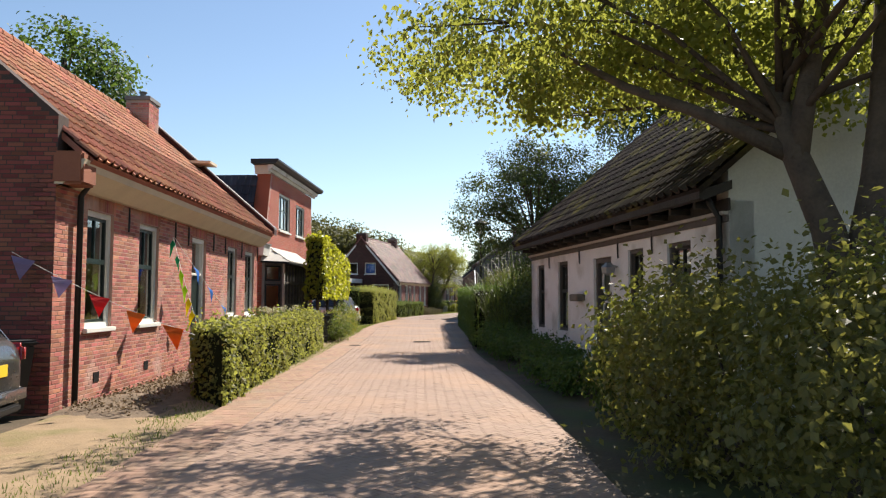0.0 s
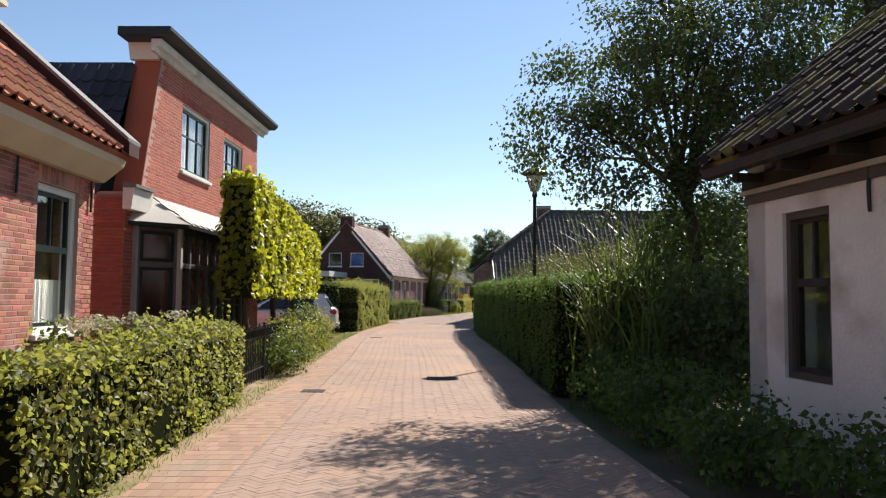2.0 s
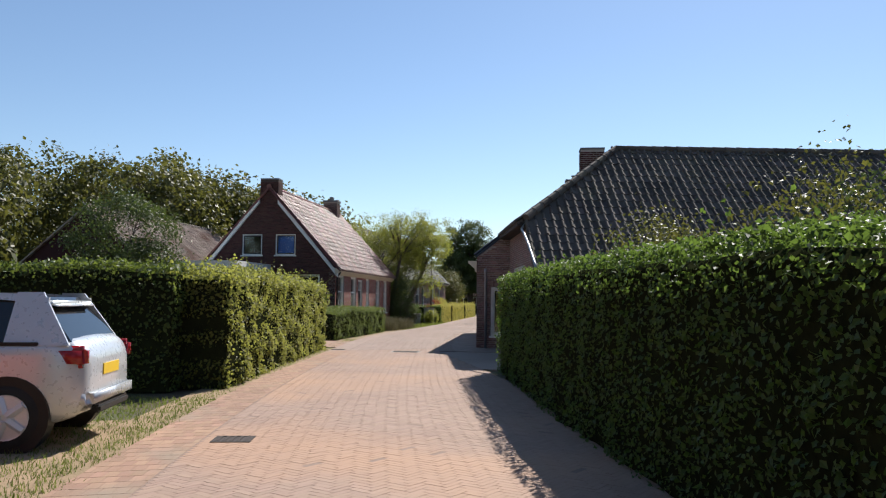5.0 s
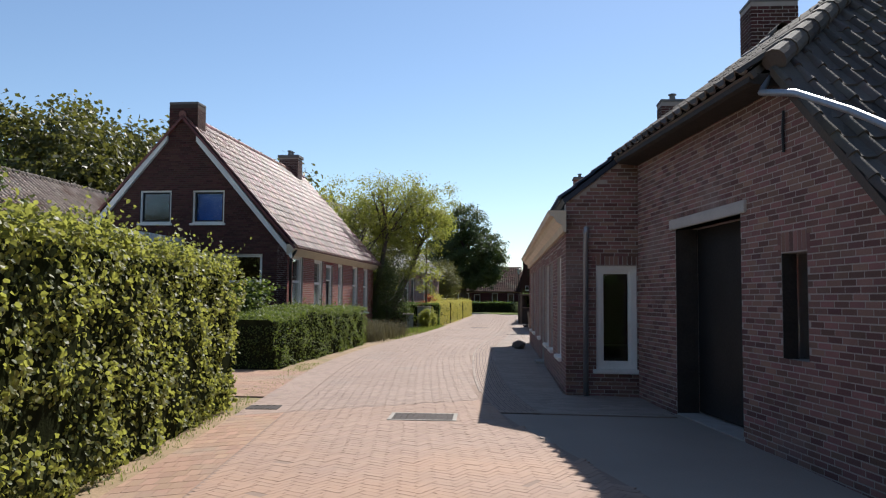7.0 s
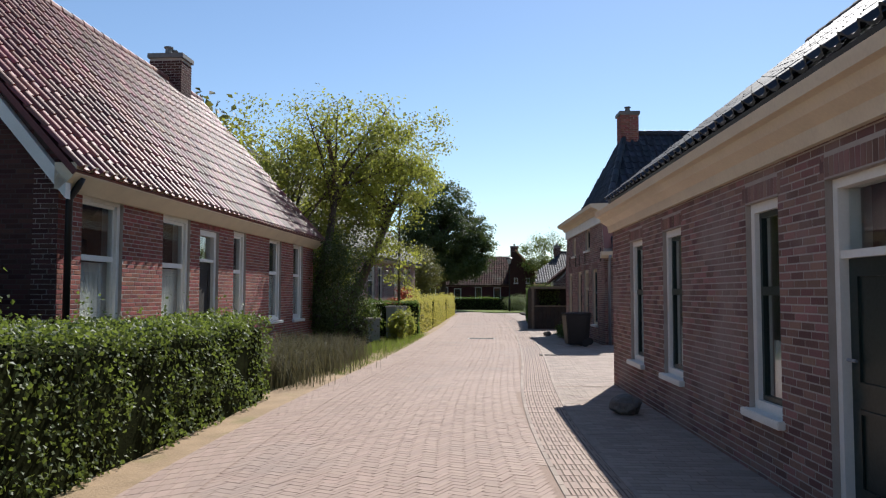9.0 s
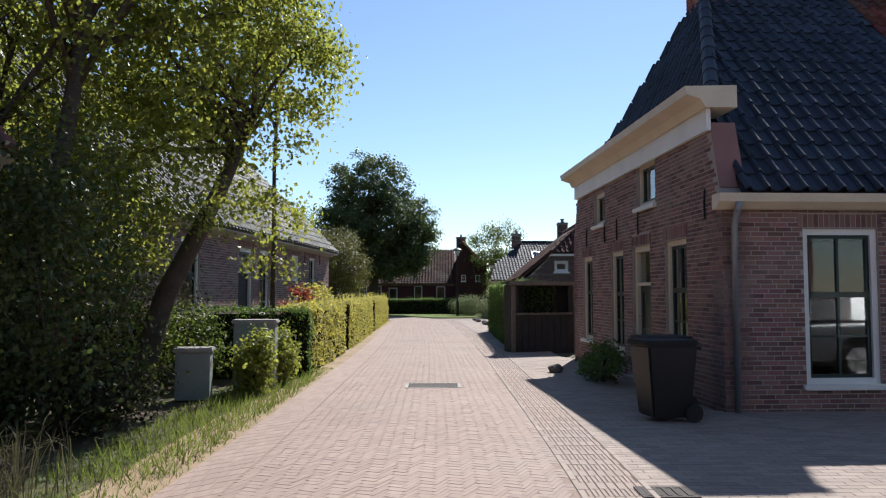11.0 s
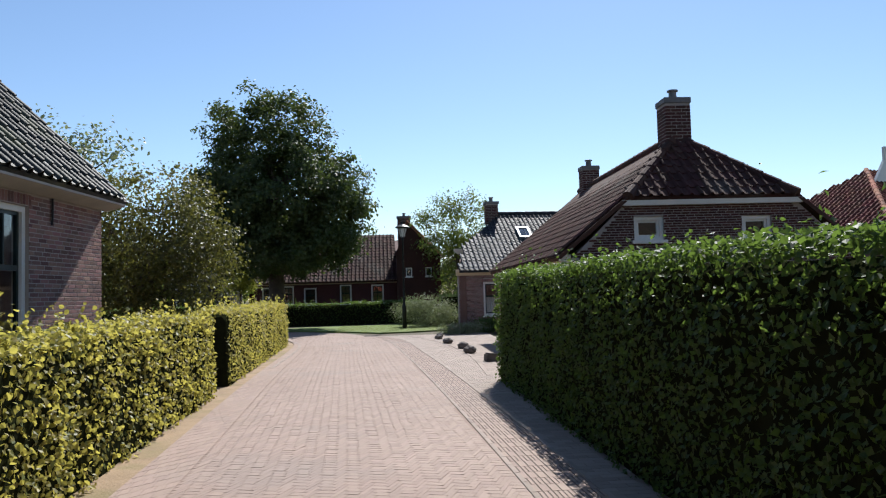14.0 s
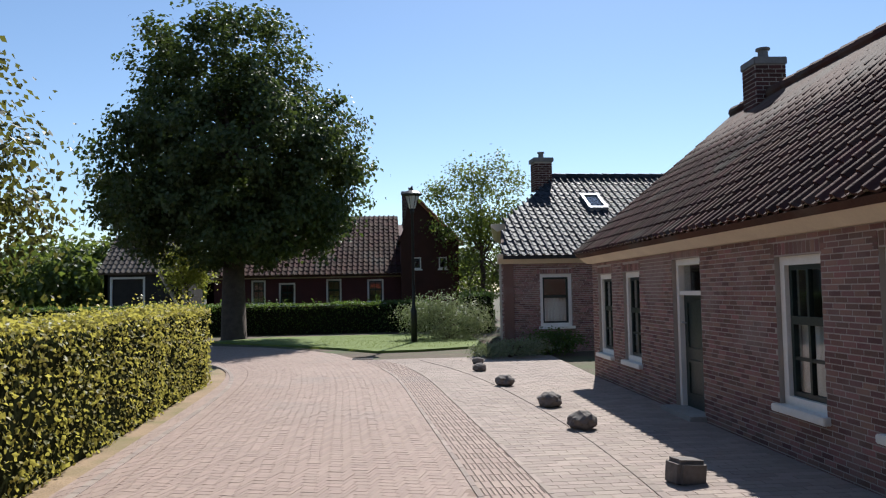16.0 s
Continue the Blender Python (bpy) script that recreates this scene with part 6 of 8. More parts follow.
def shrub(label, centre, radii, mat, n=2500, size=0.07, seed=1, stems=5, name="shrub", category="shrub", loose=1.0, clumps=26, droop=0.3, group=""):
    """A loose bush: stems from the ground and clumps of leaves with gaps between them."""
    rng = np.random.default_rng(seed)
    c = np.array(centre, float)
    b = thing(name, label, category, Matrix.Translation((c[0], c[1], 0)), group)
    c0 = np.array((0, 0, c[2]))
    cl = rng.normal(0, 1, (clumps, 3))
    cl /= np.linalg.norm(cl, axis=1, keepdims=True)
    cl = c0 + cl * rng.uniform(0.55, 1.0, (clumps, 1)) * radii
    cl[:, 2] = np.maximum(cl[:, 2], 0.08)
    bm = bmesh.new()
    for k in range(max(stems, 3)):
        e = cl[rng.integers(clumps)]
        tube(bm, [(rng.normal(0, 0.06), rng.normal(0, 0.06), 0), (e[0] * 0.4, e[1] * 0.4, e[2] * 0.6), tuple(e)], [0.022, 0.014, 0.006], 5)
    part("branchwork", bm, BARK, b)
    idx = rng.integers(0, clumps, n)
    pos = cl[idx] + rng.normal(0, 0.2, (n, 3)) * np.minimum(radii, 1.4)
    pos[:, 2] = np.maximum(pos[:, 2], 0.03)
    link("leaves", leaf_mesh("leaves", pos, (pos - c0) / radii + (0, 0, 0.4), size, rng, loose, droop), mat, b, "", "stuff")
    return b


def tree(label, base, trunk, r0, blobs, mat, n=14000, size=0.09, seed=1, bark=BARK, limbs=9, clumps=160, spread=0.28, name="tree", hang=0.0, group="", limb=0.3):
    """A tree: a tapered trunk through the points trunk (from its foot), limbs out to the crown and clumps of leaves in the crown's blobs (x, y, z, rx, ry, rz), from its foot."""
    rng = np.random.default_rng(seed)
    t = thing(name, label, "tree", Matrix.Translation((*base, 0)), group)
    pts = [Vector(p) for p in trunk]
    bm = bmesh.new()
    k = len(pts)
    tube(bm, [Vector((pts[0].x, pts[0].y, -0.1))] + pts, [r0 * 1.3] + [r0 * (1 - 0.6 * i / max(k - 1, 1)) for i in range(k)], 10)
    smooth(part("trunk", bm, bark, t))
    blobs = np.array(blobs, float)
    vol = blobs[:, 3] * blobs[:, 4] * blobs[:, 5]
    which = rng.choice(len(blobs), clumps, p=vol / vol.sum())
    v = rng.normal(0, 1, (clumps, 3))
    v /= np.linalg.norm(v, axis=1, keepdims=True)
    cl = blobs[which, :3] + v * (rng.uniform(0.35, 1.0, (clumps, 1)) ** 0.6) * blobs[which, 3:]
    bm = bmesh.new()
    top = pts[-1]
    for j in range(limbs):
        e = Vector(cl[rng.integers(clumps)])
        a = pts[-1].lerp(pts[max(k - 2, 0)], rng.uniform(0, 0.7))
        m1 = a.lerp(e, 0.45) + Vector((0, 0, rng.uniform(0.05, 0.3)))
        tube(bm, [a, m1, e], [r0 * limb, r0 * limb * 0.55, r0 * 0.05], 7)
        for q in range(4):
            e2 = Vector(cl[np.argsort(((cl - np.array(e)) ** 2).sum(1))[rng.integers(1, min(12, clumps))]])
            tube(bm, [m1.lerp(e, rng.uniform(0.1, 0.8)), e2], [r0 * 0.09, r0 * 0.025], 5)
    smooth(part("branchwork", bm, bark, t))
    idx = rng.integers(0, clumps, n)
    pos = cl[idx] + rng.normal(0, spread, (n, 3)) * (1, 1, 0.75)
    if hang:
        strand = rng.integers(0, 9, n)
        shift = rng.normal(0, spread, (clumps, 9, 2))
        length = hang * rng.uniform(0.3, 1.6, (clumps, 9))
        pos[:, :2] = cl[idx, :2] + shift[idx, strand] + rng.normal(0, 0.05, (n, 2))
        pos[:, 2] = cl[idx, 2] - rng.uniform(0, 1, n) * length[idx, strand]
    c0 = (blobs[:, :3] * vol[:, None]).sum(0) / vol.sum()
    f = pos - c0
    f /= np.linalg.norm(f, axis=1, keepdims=True) + 1e-6
    part_ = link("crown", leaf_mesh("crown", pos, f + (0, 0, 0.5), size, rng, 0.9, 0.35), mat, t, "", "stuff")
    return t


def grass(label, region, n, height, mat, seed=1, name="grass"):
    """Blades of grass over a region: an (m, 4) list of boxes x0, x1, y0, y1."""
    rng = np.random.default_rng(seed)
    region = np.array(region, float)
    area = (region[:, 1] - region[:, 0]) * (region[:, 3] - region[:, 2])
    w = rng.choice(len(region), n, p=area / area.sum())
    x = rng.uniform(region[w, 0], region[w, 1])
    y = rng.uniform(region[w, 2], region[w, 3])
    a = rng.uniform(0, 2 * np.pi, n)
    h = height * rng.uniform(0.4, 1.3, n)
    lean = rng.normal(0, 0.35, (n, 2)) * h[:, None]
    base = np.array([(-0.5, 0, 0), (0.5, 0, 0), (0.25, 0, 0.6), (0, 0, 1.0)])
    ax = np.zeros((n, 3, 3))
    ax[:, 0] = np.c_[np.cos(a), np.sin(a), np.zeros(n)] * (0.012 + 0.02 * h)[:, None]
    ax[:, 1] = np.c_[-np.sin(a), np.cos(a), np.zeros(n)]
    ax[:, 2] = np.c_[lean, h]
    me = many(name, base, np.array([(0, 1, 2), (0, 2, 3)]), np.c_[x, y, np.full(n, -0.03)], ax)
    return tagged(link(name, me, mat), label, "grass", "", "stuff")


def tuft(name, label, category, x, y, n, height, seed, mat, group, wide=0.12, blade=0.0125):
    """A tuft of long blades that rise and arch over."""
    rng = np.random.default_rng(seed)
    r = thing(name, label, category, Matrix.Translation((x, y, -0.05)), group)
    v, f = [], []
    for k in range(n):
        a, h = rng.uniform(0, 2 * math.pi), height * rng.uniform(0.55, 1.1)
        reach = h * rng.uniform(0.08, 0.5 + wide)
        bx, by = rng.normal(0, wide, 2)
        w = blade * rng.uniform(0.7, 1.3)
        c, s = math.cos(a), math.sin(a)
        i0 = len(v)
        for j in range(8):
            t = j / 7
            d = reach * t ** 2.2
            z = h * (t - (0.32 * reach / h) * max(t - 0.55, 0) ** 2 * 6)
            ww = w * (1 - t) ** 0.6 + 0.001
            v += [(bx + c * d - s * ww, by + s * d + c * ww, z), (bx + c * d + s * ww, by + s * d - c * ww, z)]
        for j in range(7):
            f.append((i0 + 2 * j, i0 + 2 * j + 1, i0 + 2 * j + 3, i0 + 2 * j + 2))
    link("foliage", fast_mesh("foliage", np.array(v), np.array(f)), mat, r, "", "stuff")


# hedges of the west side
hedge("clipped beech hedge before the red-brick house, knee to waist high", [(-3.97, 7.38), (-4.75, 10.1), (-5.4, 12.65)], 0.75, 0.98, LEAF_BEECH, 0.052, 640, 11, 0.09, "front garden hedges", full=True, skew=1.15)
hedge("clipped beech hedge before the red-brick house, with a ragged end", [(-5.56, 13.2), (-6.35, 16.4), (-7.15, 19.2)], 0.66, [0.93, 0.98, 1.0], LEAF_BEECH, 0.052, 640, 12, 0.1, "front garden hedges", full=True)
hedge("tall clipped garden hedge, yellow-green on top, beside the street", [(-12.2, 39.2), (-13.1, 44.6), (-13.8, 49.4)], 1.3, [1.86, 1.88, 1.78], LEAF_BEECH, 0.047, 760, 13, 0.2, sides="rtab", full=True, shoots=26)
hedge("tall dark end of the garden hedge beside the parked car", [(-16.5, 38.4), (-12.4, 39.1)], 0.9, 1.95, LEAF_MID, 0.07, 330, 14, 0.08)
hedge("waist-high hedge before the gabled house", [(-15.0, 54.6), (-15.0, 58.5), (-15.1, 62.8)], 1.3, [1.02, 1.1, 1.06], LEAF_MID, 0.045, 760, 15, 0.16, sides="rtab")
# south ends carry no leaves, so the near-black core shows as their shade
for k, line in enumerate(([(-14.63, 79.0), (-14.68, 83.85)], [(-14.71, 85.0), (-14.95, 93.7)], [(-15.0, 95.1), (-15.27, 105.3)])):
    hedge("golden privet hedge clipped square, waist high", line, 0.72, (1.16, 1.17, 1.22)[k], LEAF_GOLD, 0.048, 620, 16 + k, 0.06, "golden hedges", sides="rtb", full=k < 2, shoots=8)
# dark leaf colour gives the golden hedge's south face its shade
hedge("return of the golden hedge into the garden, its shaded face in dark leaf colour", [(-18.2, 78.5), (-14.3, 78.7)], 0.5, 1.13, LEAF_DARK, 0.045, 600, 19, 0.05)
# hedges of the east side
hedge("high dark clipped hedge in the shade along the street", [(-2.1, 21.0), (-3.1, 25.6), (-4.3, 31), (-5.75, 37.2), (-6.95, 43.6)], 1.25, [1.72, 1.76, 1.82, 1.9, 1.95], LEAF_DARK, 0.048, 620, 21, 0.08, sides="ltab")
hedge("high shaded garden hedge with a sunlit top", [(-9.7, 84.25), (-9.7, 94.4)], 1.15, [1.64, 1.7], LEAF_DARK, 0.048, 900, 22, 0.06, sides="ltab")
hedge("dark hedge behind the shed front", [(-8.3, 85.2), (-4.4, 86.6)], 0.9, [1.7, 1.85], LEAF_DARK, 0.06, 420, 25, 0.12)
hedge("dark low hedge before the farmhouse", [(-34, 122.0), (-20, 121.6), (-10.2, 121.4)], 0.9, 1.05, LEAF_DARK, 0.07, 260, 23, 0.06)
hedge("dark hedge beyond the flower border", [(-8.7, 119.0), (-8.4, 122.5)], 1.2, 1.3, LEAF_DARK, 0.07, 260, 24, 0.1)

# espalier of limes on stems before the house with the cornice
lime = hedge("espalier of pleached limes, yellow-green, clipped as a box on stems", [(-7.66, 20.65), (-8.73, 24.85), (-9.88, 29.35)], 0.54, [3.3, 3.15, 2.98], LEAF_LIME, 0.1, 400, 31, 0.1, "", "lime_espalier", 1.4, full=True)
for x, y in ((-7.83, 21.3), (-8.49, 23.9), (-9.16, 26.5), (-9.8, 29.05)):
    part("stem", tube(bmesh.new(), [(x, y, -0.05), (x + 0.03, y, 0.8), (x - 0.02, y + 0.03, 1.75)], [0.07, 0.06, 0.055], 8), BARK, lime)

# garden between fence and street
for k, (x, y, h, m_) in enumerate(((-7.75, 22.6, 0.75, LEAF_MID), (-8.05, 23.6, 0.95, LEAF_YELLOW), (-8.35, 24.6, 0.85, LEAF_YELLOW), (-8.6, 25.7, 1.05, LEAF_MID), (-8.9, 26.9, 1.0, LEAF_YELLOW), (-9.3, 28.2, 0.85, LEAF_YELLOW), (-9.75, 29.4, 0.72, LEAF_YELLOW))):
    shrub("loose leafy border shrub beside a low iron fence", (x, y, h * 0.6), np.array((0.5, 0.75, h * 0.55)), m_, 2200, 0.06, 40 + k, group="border shrubs", clumps=34)

# front of the white cottage
for k, (x, y, z, r, h, n_, m_) in enumerate(((1.95, 6.6, 0.78, 0.78, 0.82, 8000, LEAF_YELLOW), (2.3, 4.9, 0.8, 0.9, 0.95, 7500, LEAF_TANGLE), (2.95, 3.2, 0.8, 0.95, 0.95, 7500, LEAF_TANGLE), (3.6, 1.4, 0.85, 1.0, 1.0, 6000, LEAF_TANGLE), (3.4, 4.6, 1.0, 0.9, 0.9, 5500, LEAF_YELLOW), (1.45, 8.1, 0.5, 0.45, 0.5, 3500, LEAF_MID))):
    shrub("dense dark shrub with yellowing tips beside the street", (x, y, z), np.array((r, r * 1.1, h)), m_, n_, 0.065, 60 + k, group="street shrubs", clumps=70)
for k, (x, y, h) in enumerate(((0.75, 10.2, 0.55), (0.35, 11.6, 0.6), (0.15, 13.2, 0.65), (-0.35, 14.6, 0.7), (-0.95, 16.0, 0.7), (-1.35, 17.6, 0.8), (-1.7, 19.2, 0.85))):
    shrub("low shaded perennials at the foot of the white cottage", (x, y, h * 0.5), np.array((0.55, 0.9, h * 0.5)), LEAF_DARK, 2600, 0.06, 80 + k, group="cottage border", clumps=40)
# dark leaf material paints in the shade under the apple tree
for k, (x, y, z, r, h, n_) in enumerate(((-0.75, 18.7, 0.9, 0.7, 0.9, 4500), (-1.6, 20.3, 0.85, 0.6, 0.85, 4500), (-0.9, 22.0, 1.0, 0.7, 0.9, 4500), (-0.75, 20.7, 1.9, 0.75, 1.5, 7000), (1.2, 21.6, 1.3, 1.0, 1.2, 5000), (0.9, 25.6, 1.5, 1.3, 1.3, 7000), (0.1, 23.6, 1.1, 0.8, 1.0, 5000), (2.6, 23.0, 1.6, 1.2, 1.4, 6000))):
    shrub("tall bush, darkened for tree shade, with reed-like shoots between cottage and hedge", (x, y, z), np.array((r, r, h)), LEAF_APPLE, n_, 0.08, 100 + k, group="tall bushes", clumps=70)

# trees, east side
oak = tree("old garden tree leaning over the street, dark forked trunk", (3.3, 5.3), [(0, 0, 0), (-0.02, 0, 1.3), (-0.16, 0, 2.0), (-0.42, 0, 2.7), (-0.5, 0.2, 3.3)], 0.2,
     [(-2.2, 2.2, 4.7, 2.4, 2.6, 0.9), (0.4, 1.0, 4.7, 2.6, 2.4, 1.4), (-0.8, 3.6, 4.7, 2.2, 1.9, 0.85), (-3.5, 4.6, 4.6, 1.5, 1.7, 0.6), (0.9, -1.8, 5.0, 2.4, 2.4, 1.2), (-1.7, -1.2, 5.4, 2.2, 2.2, 1.0), (1.7, 1.2, 4.0, 1.5, 1.8, 1.3), (0.5, -0.6, 4.0, 1.2, 1.2, 0.6), (-2.6, 0.8, 4.4, 1.6, 1.4, 0.5), (-4.3, 4.6, 4.9, 1.3, 1.5, 0.5)], LEAF_GREEN, 56000, 0.085, 201, limbs=22, clumps=420, spread=0.2, limb=0.2)
smooth(part("fork", tube(bmesh.new(), [(0.0, 0, 1.1), (0.1, 0, 1.7), (0.22, 0, 2.4), (0.3, 0.05, 3.0), (0.4, 0.2, 4.2)], [0.17, 0.15, 0.12, 0.1, 0.06], 10), BARK, oak))
smooth(part("limb", tube(bmesh.new(), [(-0.4, 0, 2.6), (-0.3, 0, 3.2), (-0.15, 0, 4.0), (0.0, 0.1, 4.8)], [0.11, 0.09, 0.07, 0.04], 9), BARK, oak))
smooth(part("limb", tube(bmesh.new(), [(-0.42, 0, 2.65), (-1.1, 0.25, 3.1), (-1.8, 0.8, 3.55), (-2.5, 1.6, 4.2)], [0.08, 0.06, 0.045, 0.025], 9), BARK, oak))
tree("spreading apple tree with thin twigs against the sky", (-0.6, 20.8), [(0, 0, 0), (0.05, 0, 1.4), (-0.1, 0.1, 2.6), (-0.3, 0.2, 3.2)], 0.14,
     [(-0.5, 0, 4.5, 1.8, 1.7, 1.1), (0.5, 0.4, 5.1, 1.5, 1.5, 0.9), (-1.7, -0.2, 3.7, 1.2, 1.0, 0.7), (1.0, 0.2, 4.0, 1.3, 1.3, 0.9), (-0.6, -0.3, 5.5, 0.9, 0.8, 0.5), (-1.1, -0.5, 3.1, 0.9, 0.9, 0.6)], LEAF_APPLE, 28000, 0.07, 202, limbs=26, clumps=230, spread=0.17)
tree("weeping birch with hanging leaf curtains behind the cottage", (3.0, 24.6), [(0, 0, 0), (0.1, 0, 4), (0.0, 0.2, 8), (0.1, 0.1, 10.5)], 0.22,
     [(0, 0, 9.6, 2.6, 2.4, 1.6), (-1.5, -0.2, 8.4, 1.4, 1.5, 1.3), (1.6, 0, 8.2, 2.2, 2.0, 1.8), (-0.6, 0, 7.6, 1.6, 1.6, 1.2), (3.6, 0.5, 9.0, 2.2, 2.0, 1.6)], LEAF_APPLE, 38000, 0.09, 203, limbs=16, clumps=170, spread=0.3, hang=1.5)
tree("garden tree behind the high hedge", (1.2, 38.2), [(0, 0, 0), (0, 0, 2), (0.2, 0, 3.6)], 0.2,
     [(0, 0, 4.5, 1.5, 1.5, 1.05), (-2.5, 0.5, 2.8, 1.1, 0.9, 0.7), (-1.2, 0.2, 3.3, 1.0, 0.9, 0.8), (1.9, 0, 4.4, 2.0, 2.0, 1.4)], LEAF_APPLE, 22000, 0.085, 204, limbs=16, clumps=190, spread=0.26)
for k, (x, y, z, r, h) in enumerate(((-3.4, 35.6, 2.0, 1.1, 0.9), (-4.6, 40.2, 2.1, 1.0, 0.75), (-1.6, 32.6, 2.2, 1.4, 1.0), (-2.9, 30.2, 1.8, 1.0, 0.9))):
    shrub("brownish garden shrub rising over the hedge", (x, y, z), np.array((r, r * 1.3, h)), LEAF_OLIVE, 4200, 0.06, 120 + k, group="shrubs over the hedge", clumps=50)
tree("thin-crowned garden tree behind the bend", (-7.9, 124.0), [(0, 0, 0), (0.1, 0, 2.0), (0, 0.2, 3.5)], 0.16, [(0, 0, 5.0, 2.2, 2.0, 2.0), (0.8, 0, 3.8, 1.8, 1.6, 1.3), (-0.2, 0, 2.2, 1.5, 1.4, 1.0)], LEAF_MID, 10500, 0.13, 205, limbs=14, clumps=130, spread=0.26)
tree("garden tree between the houses", (-2.0, 104.0), [(0, 0, 0), (0, 0, 2.2)], 0.12, [(0, 0, 3.4, 1.8, 1.6, 1.2)], LEAF_MID, 5000, 0.11, 206, clumps=80)

# trees, west side
tree("great dense lime tree with a dark rounded crown by the bend", (-16.9, 118.0), [(0, 0, 0), (0, 0, 2.5), (0.1, 0, 4.5), (0, 0, 7.0)], 0.42,
     [(0.3, 0, 6.2, 4.1, 3.9, 2.9), (-0.4, 0, 9.0, 2.9, 2.8, 2.3), (2.5, -0.4, 5.0, 2.3, 2.3, 1.9), (-2.3, 0, 5.2, 2.5, 2.5, 2.2), (0, 0, 3.9, 4.1, 3.6, 1.5)], LEAF_APPLE, 78000, 0.17, 210, limbs=18, clumps=900, spread=0.24)
tree("leaning trees with yellowing leaves over the verge", (-16.4, 76.3), [(0, 0, 0), (0.35, 0.2, 1.4), (1.0, 0.6, 3.0), (1.5, 0.9, 4.4)], 0.2,
     [(0.9, 0.2, 4.9, 2.2, 2.2, 1.7), (1.9, 1.0, 5.0, 1.2, 1.4, 1.1), (-0.8, -0.6, 4.6, 2.0, 2.2, 1.7), (1.6, 0, 5.6, 1.4, 1.5, 0.9), (2.0, -0.6, 5.1, 1.1, 1.4, 1.0), (1.9, -2.2, 5.2, 1.5, 1.5, 1.1), (2.65, -2.0, 5.8, 1.3, 1.5, 0.9), (0.7, -0.6, 3.0, 1.3, 1.3, 0.8), (-0.7, 0, 2.4, 1.2, 1.3, 0.9), (1.7, 0.8, 2.9, 0.8, 0.9, 0.7)], LEAF_GREEN, 29000, 0.085, 211, limbs=18, clumps=260, spread=0.19)
tree("dense young trees shading the verge", (-17.6, 74.6), [(0, 0, 0), (-0.1, 0, 2.0), (0, 0, 4.0)], 0.16,
     [(0, 0, 4.2, 1.8, 2.0, 1.8), (-0.8, 0.6, 5.4, 1.6, 1.6, 1.2), (0.4, 0.6, 2.4, 1.6, 1.6, 1.4)], LEAF_GREEN, 6000, 0.1, 212, limbs=10, clumps=160, spread=0.25)
tree("dark leaning tree shading the gabled house", (-16.6, 73.4), [(0, 0, 0), (0.1, 0.1, 1.5), (0.4, 0.3, 3.2), (0.6, 0.3, 4.8)], 0.17,
     [(0.6, 0.4, 5.4, 1.7, 2.0, 1.7), (-0.6, -0.4, 5.8, 1.7, 1.8, 1.4), (0.9, 0.8, 3.6, 1.3, 1.5, 1.2), (-0.5, 0.6, 3.0, 1.4, 1.2, 1.4), (1.0, 1.0, 6.0, 1.5, 1.6, 0.9), (1.0, 1.2, 5.6, 1.9, 1.9, 1.6)], LEAF_GREEN, 9000, 0.09, 217, limbs=16, clumps=220, spread=0.2)
tree("slender tree with a dark straight trunk behind the golden hedge", (-15.0, 78.9), [(0, 0, 0), (0.02, 0, 2.2), (0.0, 0.05, 3.8), (0.05, 0.1, 5.2)], 0.055,
     [(-0.2, -0.9, 4.9, 1.1, 0.8, 0.45), (-0.6, -0.6, 5.7, 1.0, 1.0, 0.6), (-0.1, -0.3, 1.85, 0.5, 0.35, 0.3), (0.7, -0.7, 4.4, 0.5, 0.5, 0.35)], LEAF_YELLOW, 4200, 0.085, 213, limbs=10, clumps=90, spread=0.16)
tree("young tree before the farm shed", (-18.95, 120.2), [(0, 0, 0), (0.05, 0, 1.0), (0, 0, 2.0)], 0.07, [(0, 0, 2.4, 0.85, 0.8, 0.9)], LEAF_GREEN, 3500, 0.11, 219, limbs=8, clumps=60, spread=0.2)
tree("round garden tree beyond the long house", (-17.3, 99.6), [(0, 0, 0), (0, 0, 1.0), (0.1, 0, 2.0)], 0.12, [(0, 0, 2.9, 1.9, 1.8, 1.6), (0.4, 0, 2.2, 1.8, 1.7, 1.4)], LEAF_OLIVE, 20000, 0.085, 214, limbs=14, clumps=170, spread=0.2)
tree("airy garden tree beyond the long house", (-20.0, 101.0), [(0, 0, 0), (0, 0, 2.0), (0, 0, 3.6)], 0.14, [(0, 0, 4.3, 2.2, 2.0, 1.6), (0.4, 0, 2.6, 1.8, 1.8, 1.2)], LEAF_GREY, 6500, 0.11, 215, limbs=12, clumps=110, spread=0.25)
tree("tall conifer-like tree behind the red-brick house", (-20.0, 24.5), [(0, 0, 0), (0, 0, 5), (0, 0, 11)], 0.25, [(0, 0, 10.5, 2.6, 2.4, 1.8), (0.6, 0, 8.4, 2.9, 2.6, 1.6), (-0.6, 0, 6.5, 3.0, 2.8, 1.5)], LEAF_DARK, 14000, 0.2, 216, limbs=10, clumps=150, spread=0.35)
tree("loose dark tree in the garden beyond the tall hedge", (-22.3, 53.5), [(0, 0, 0), (0, 0, 1.6), (0.1, 0, 3.0)], 0.14,
     [(0, 0, 3.8, 2.1, 2.0, 1.6), (0.4, 0, 2.2, 2.0, 1.8, 1.4)], LEAF_APPLE, 17000, 0.1, 220, limbs=12, clumps=150, spread=0.25)
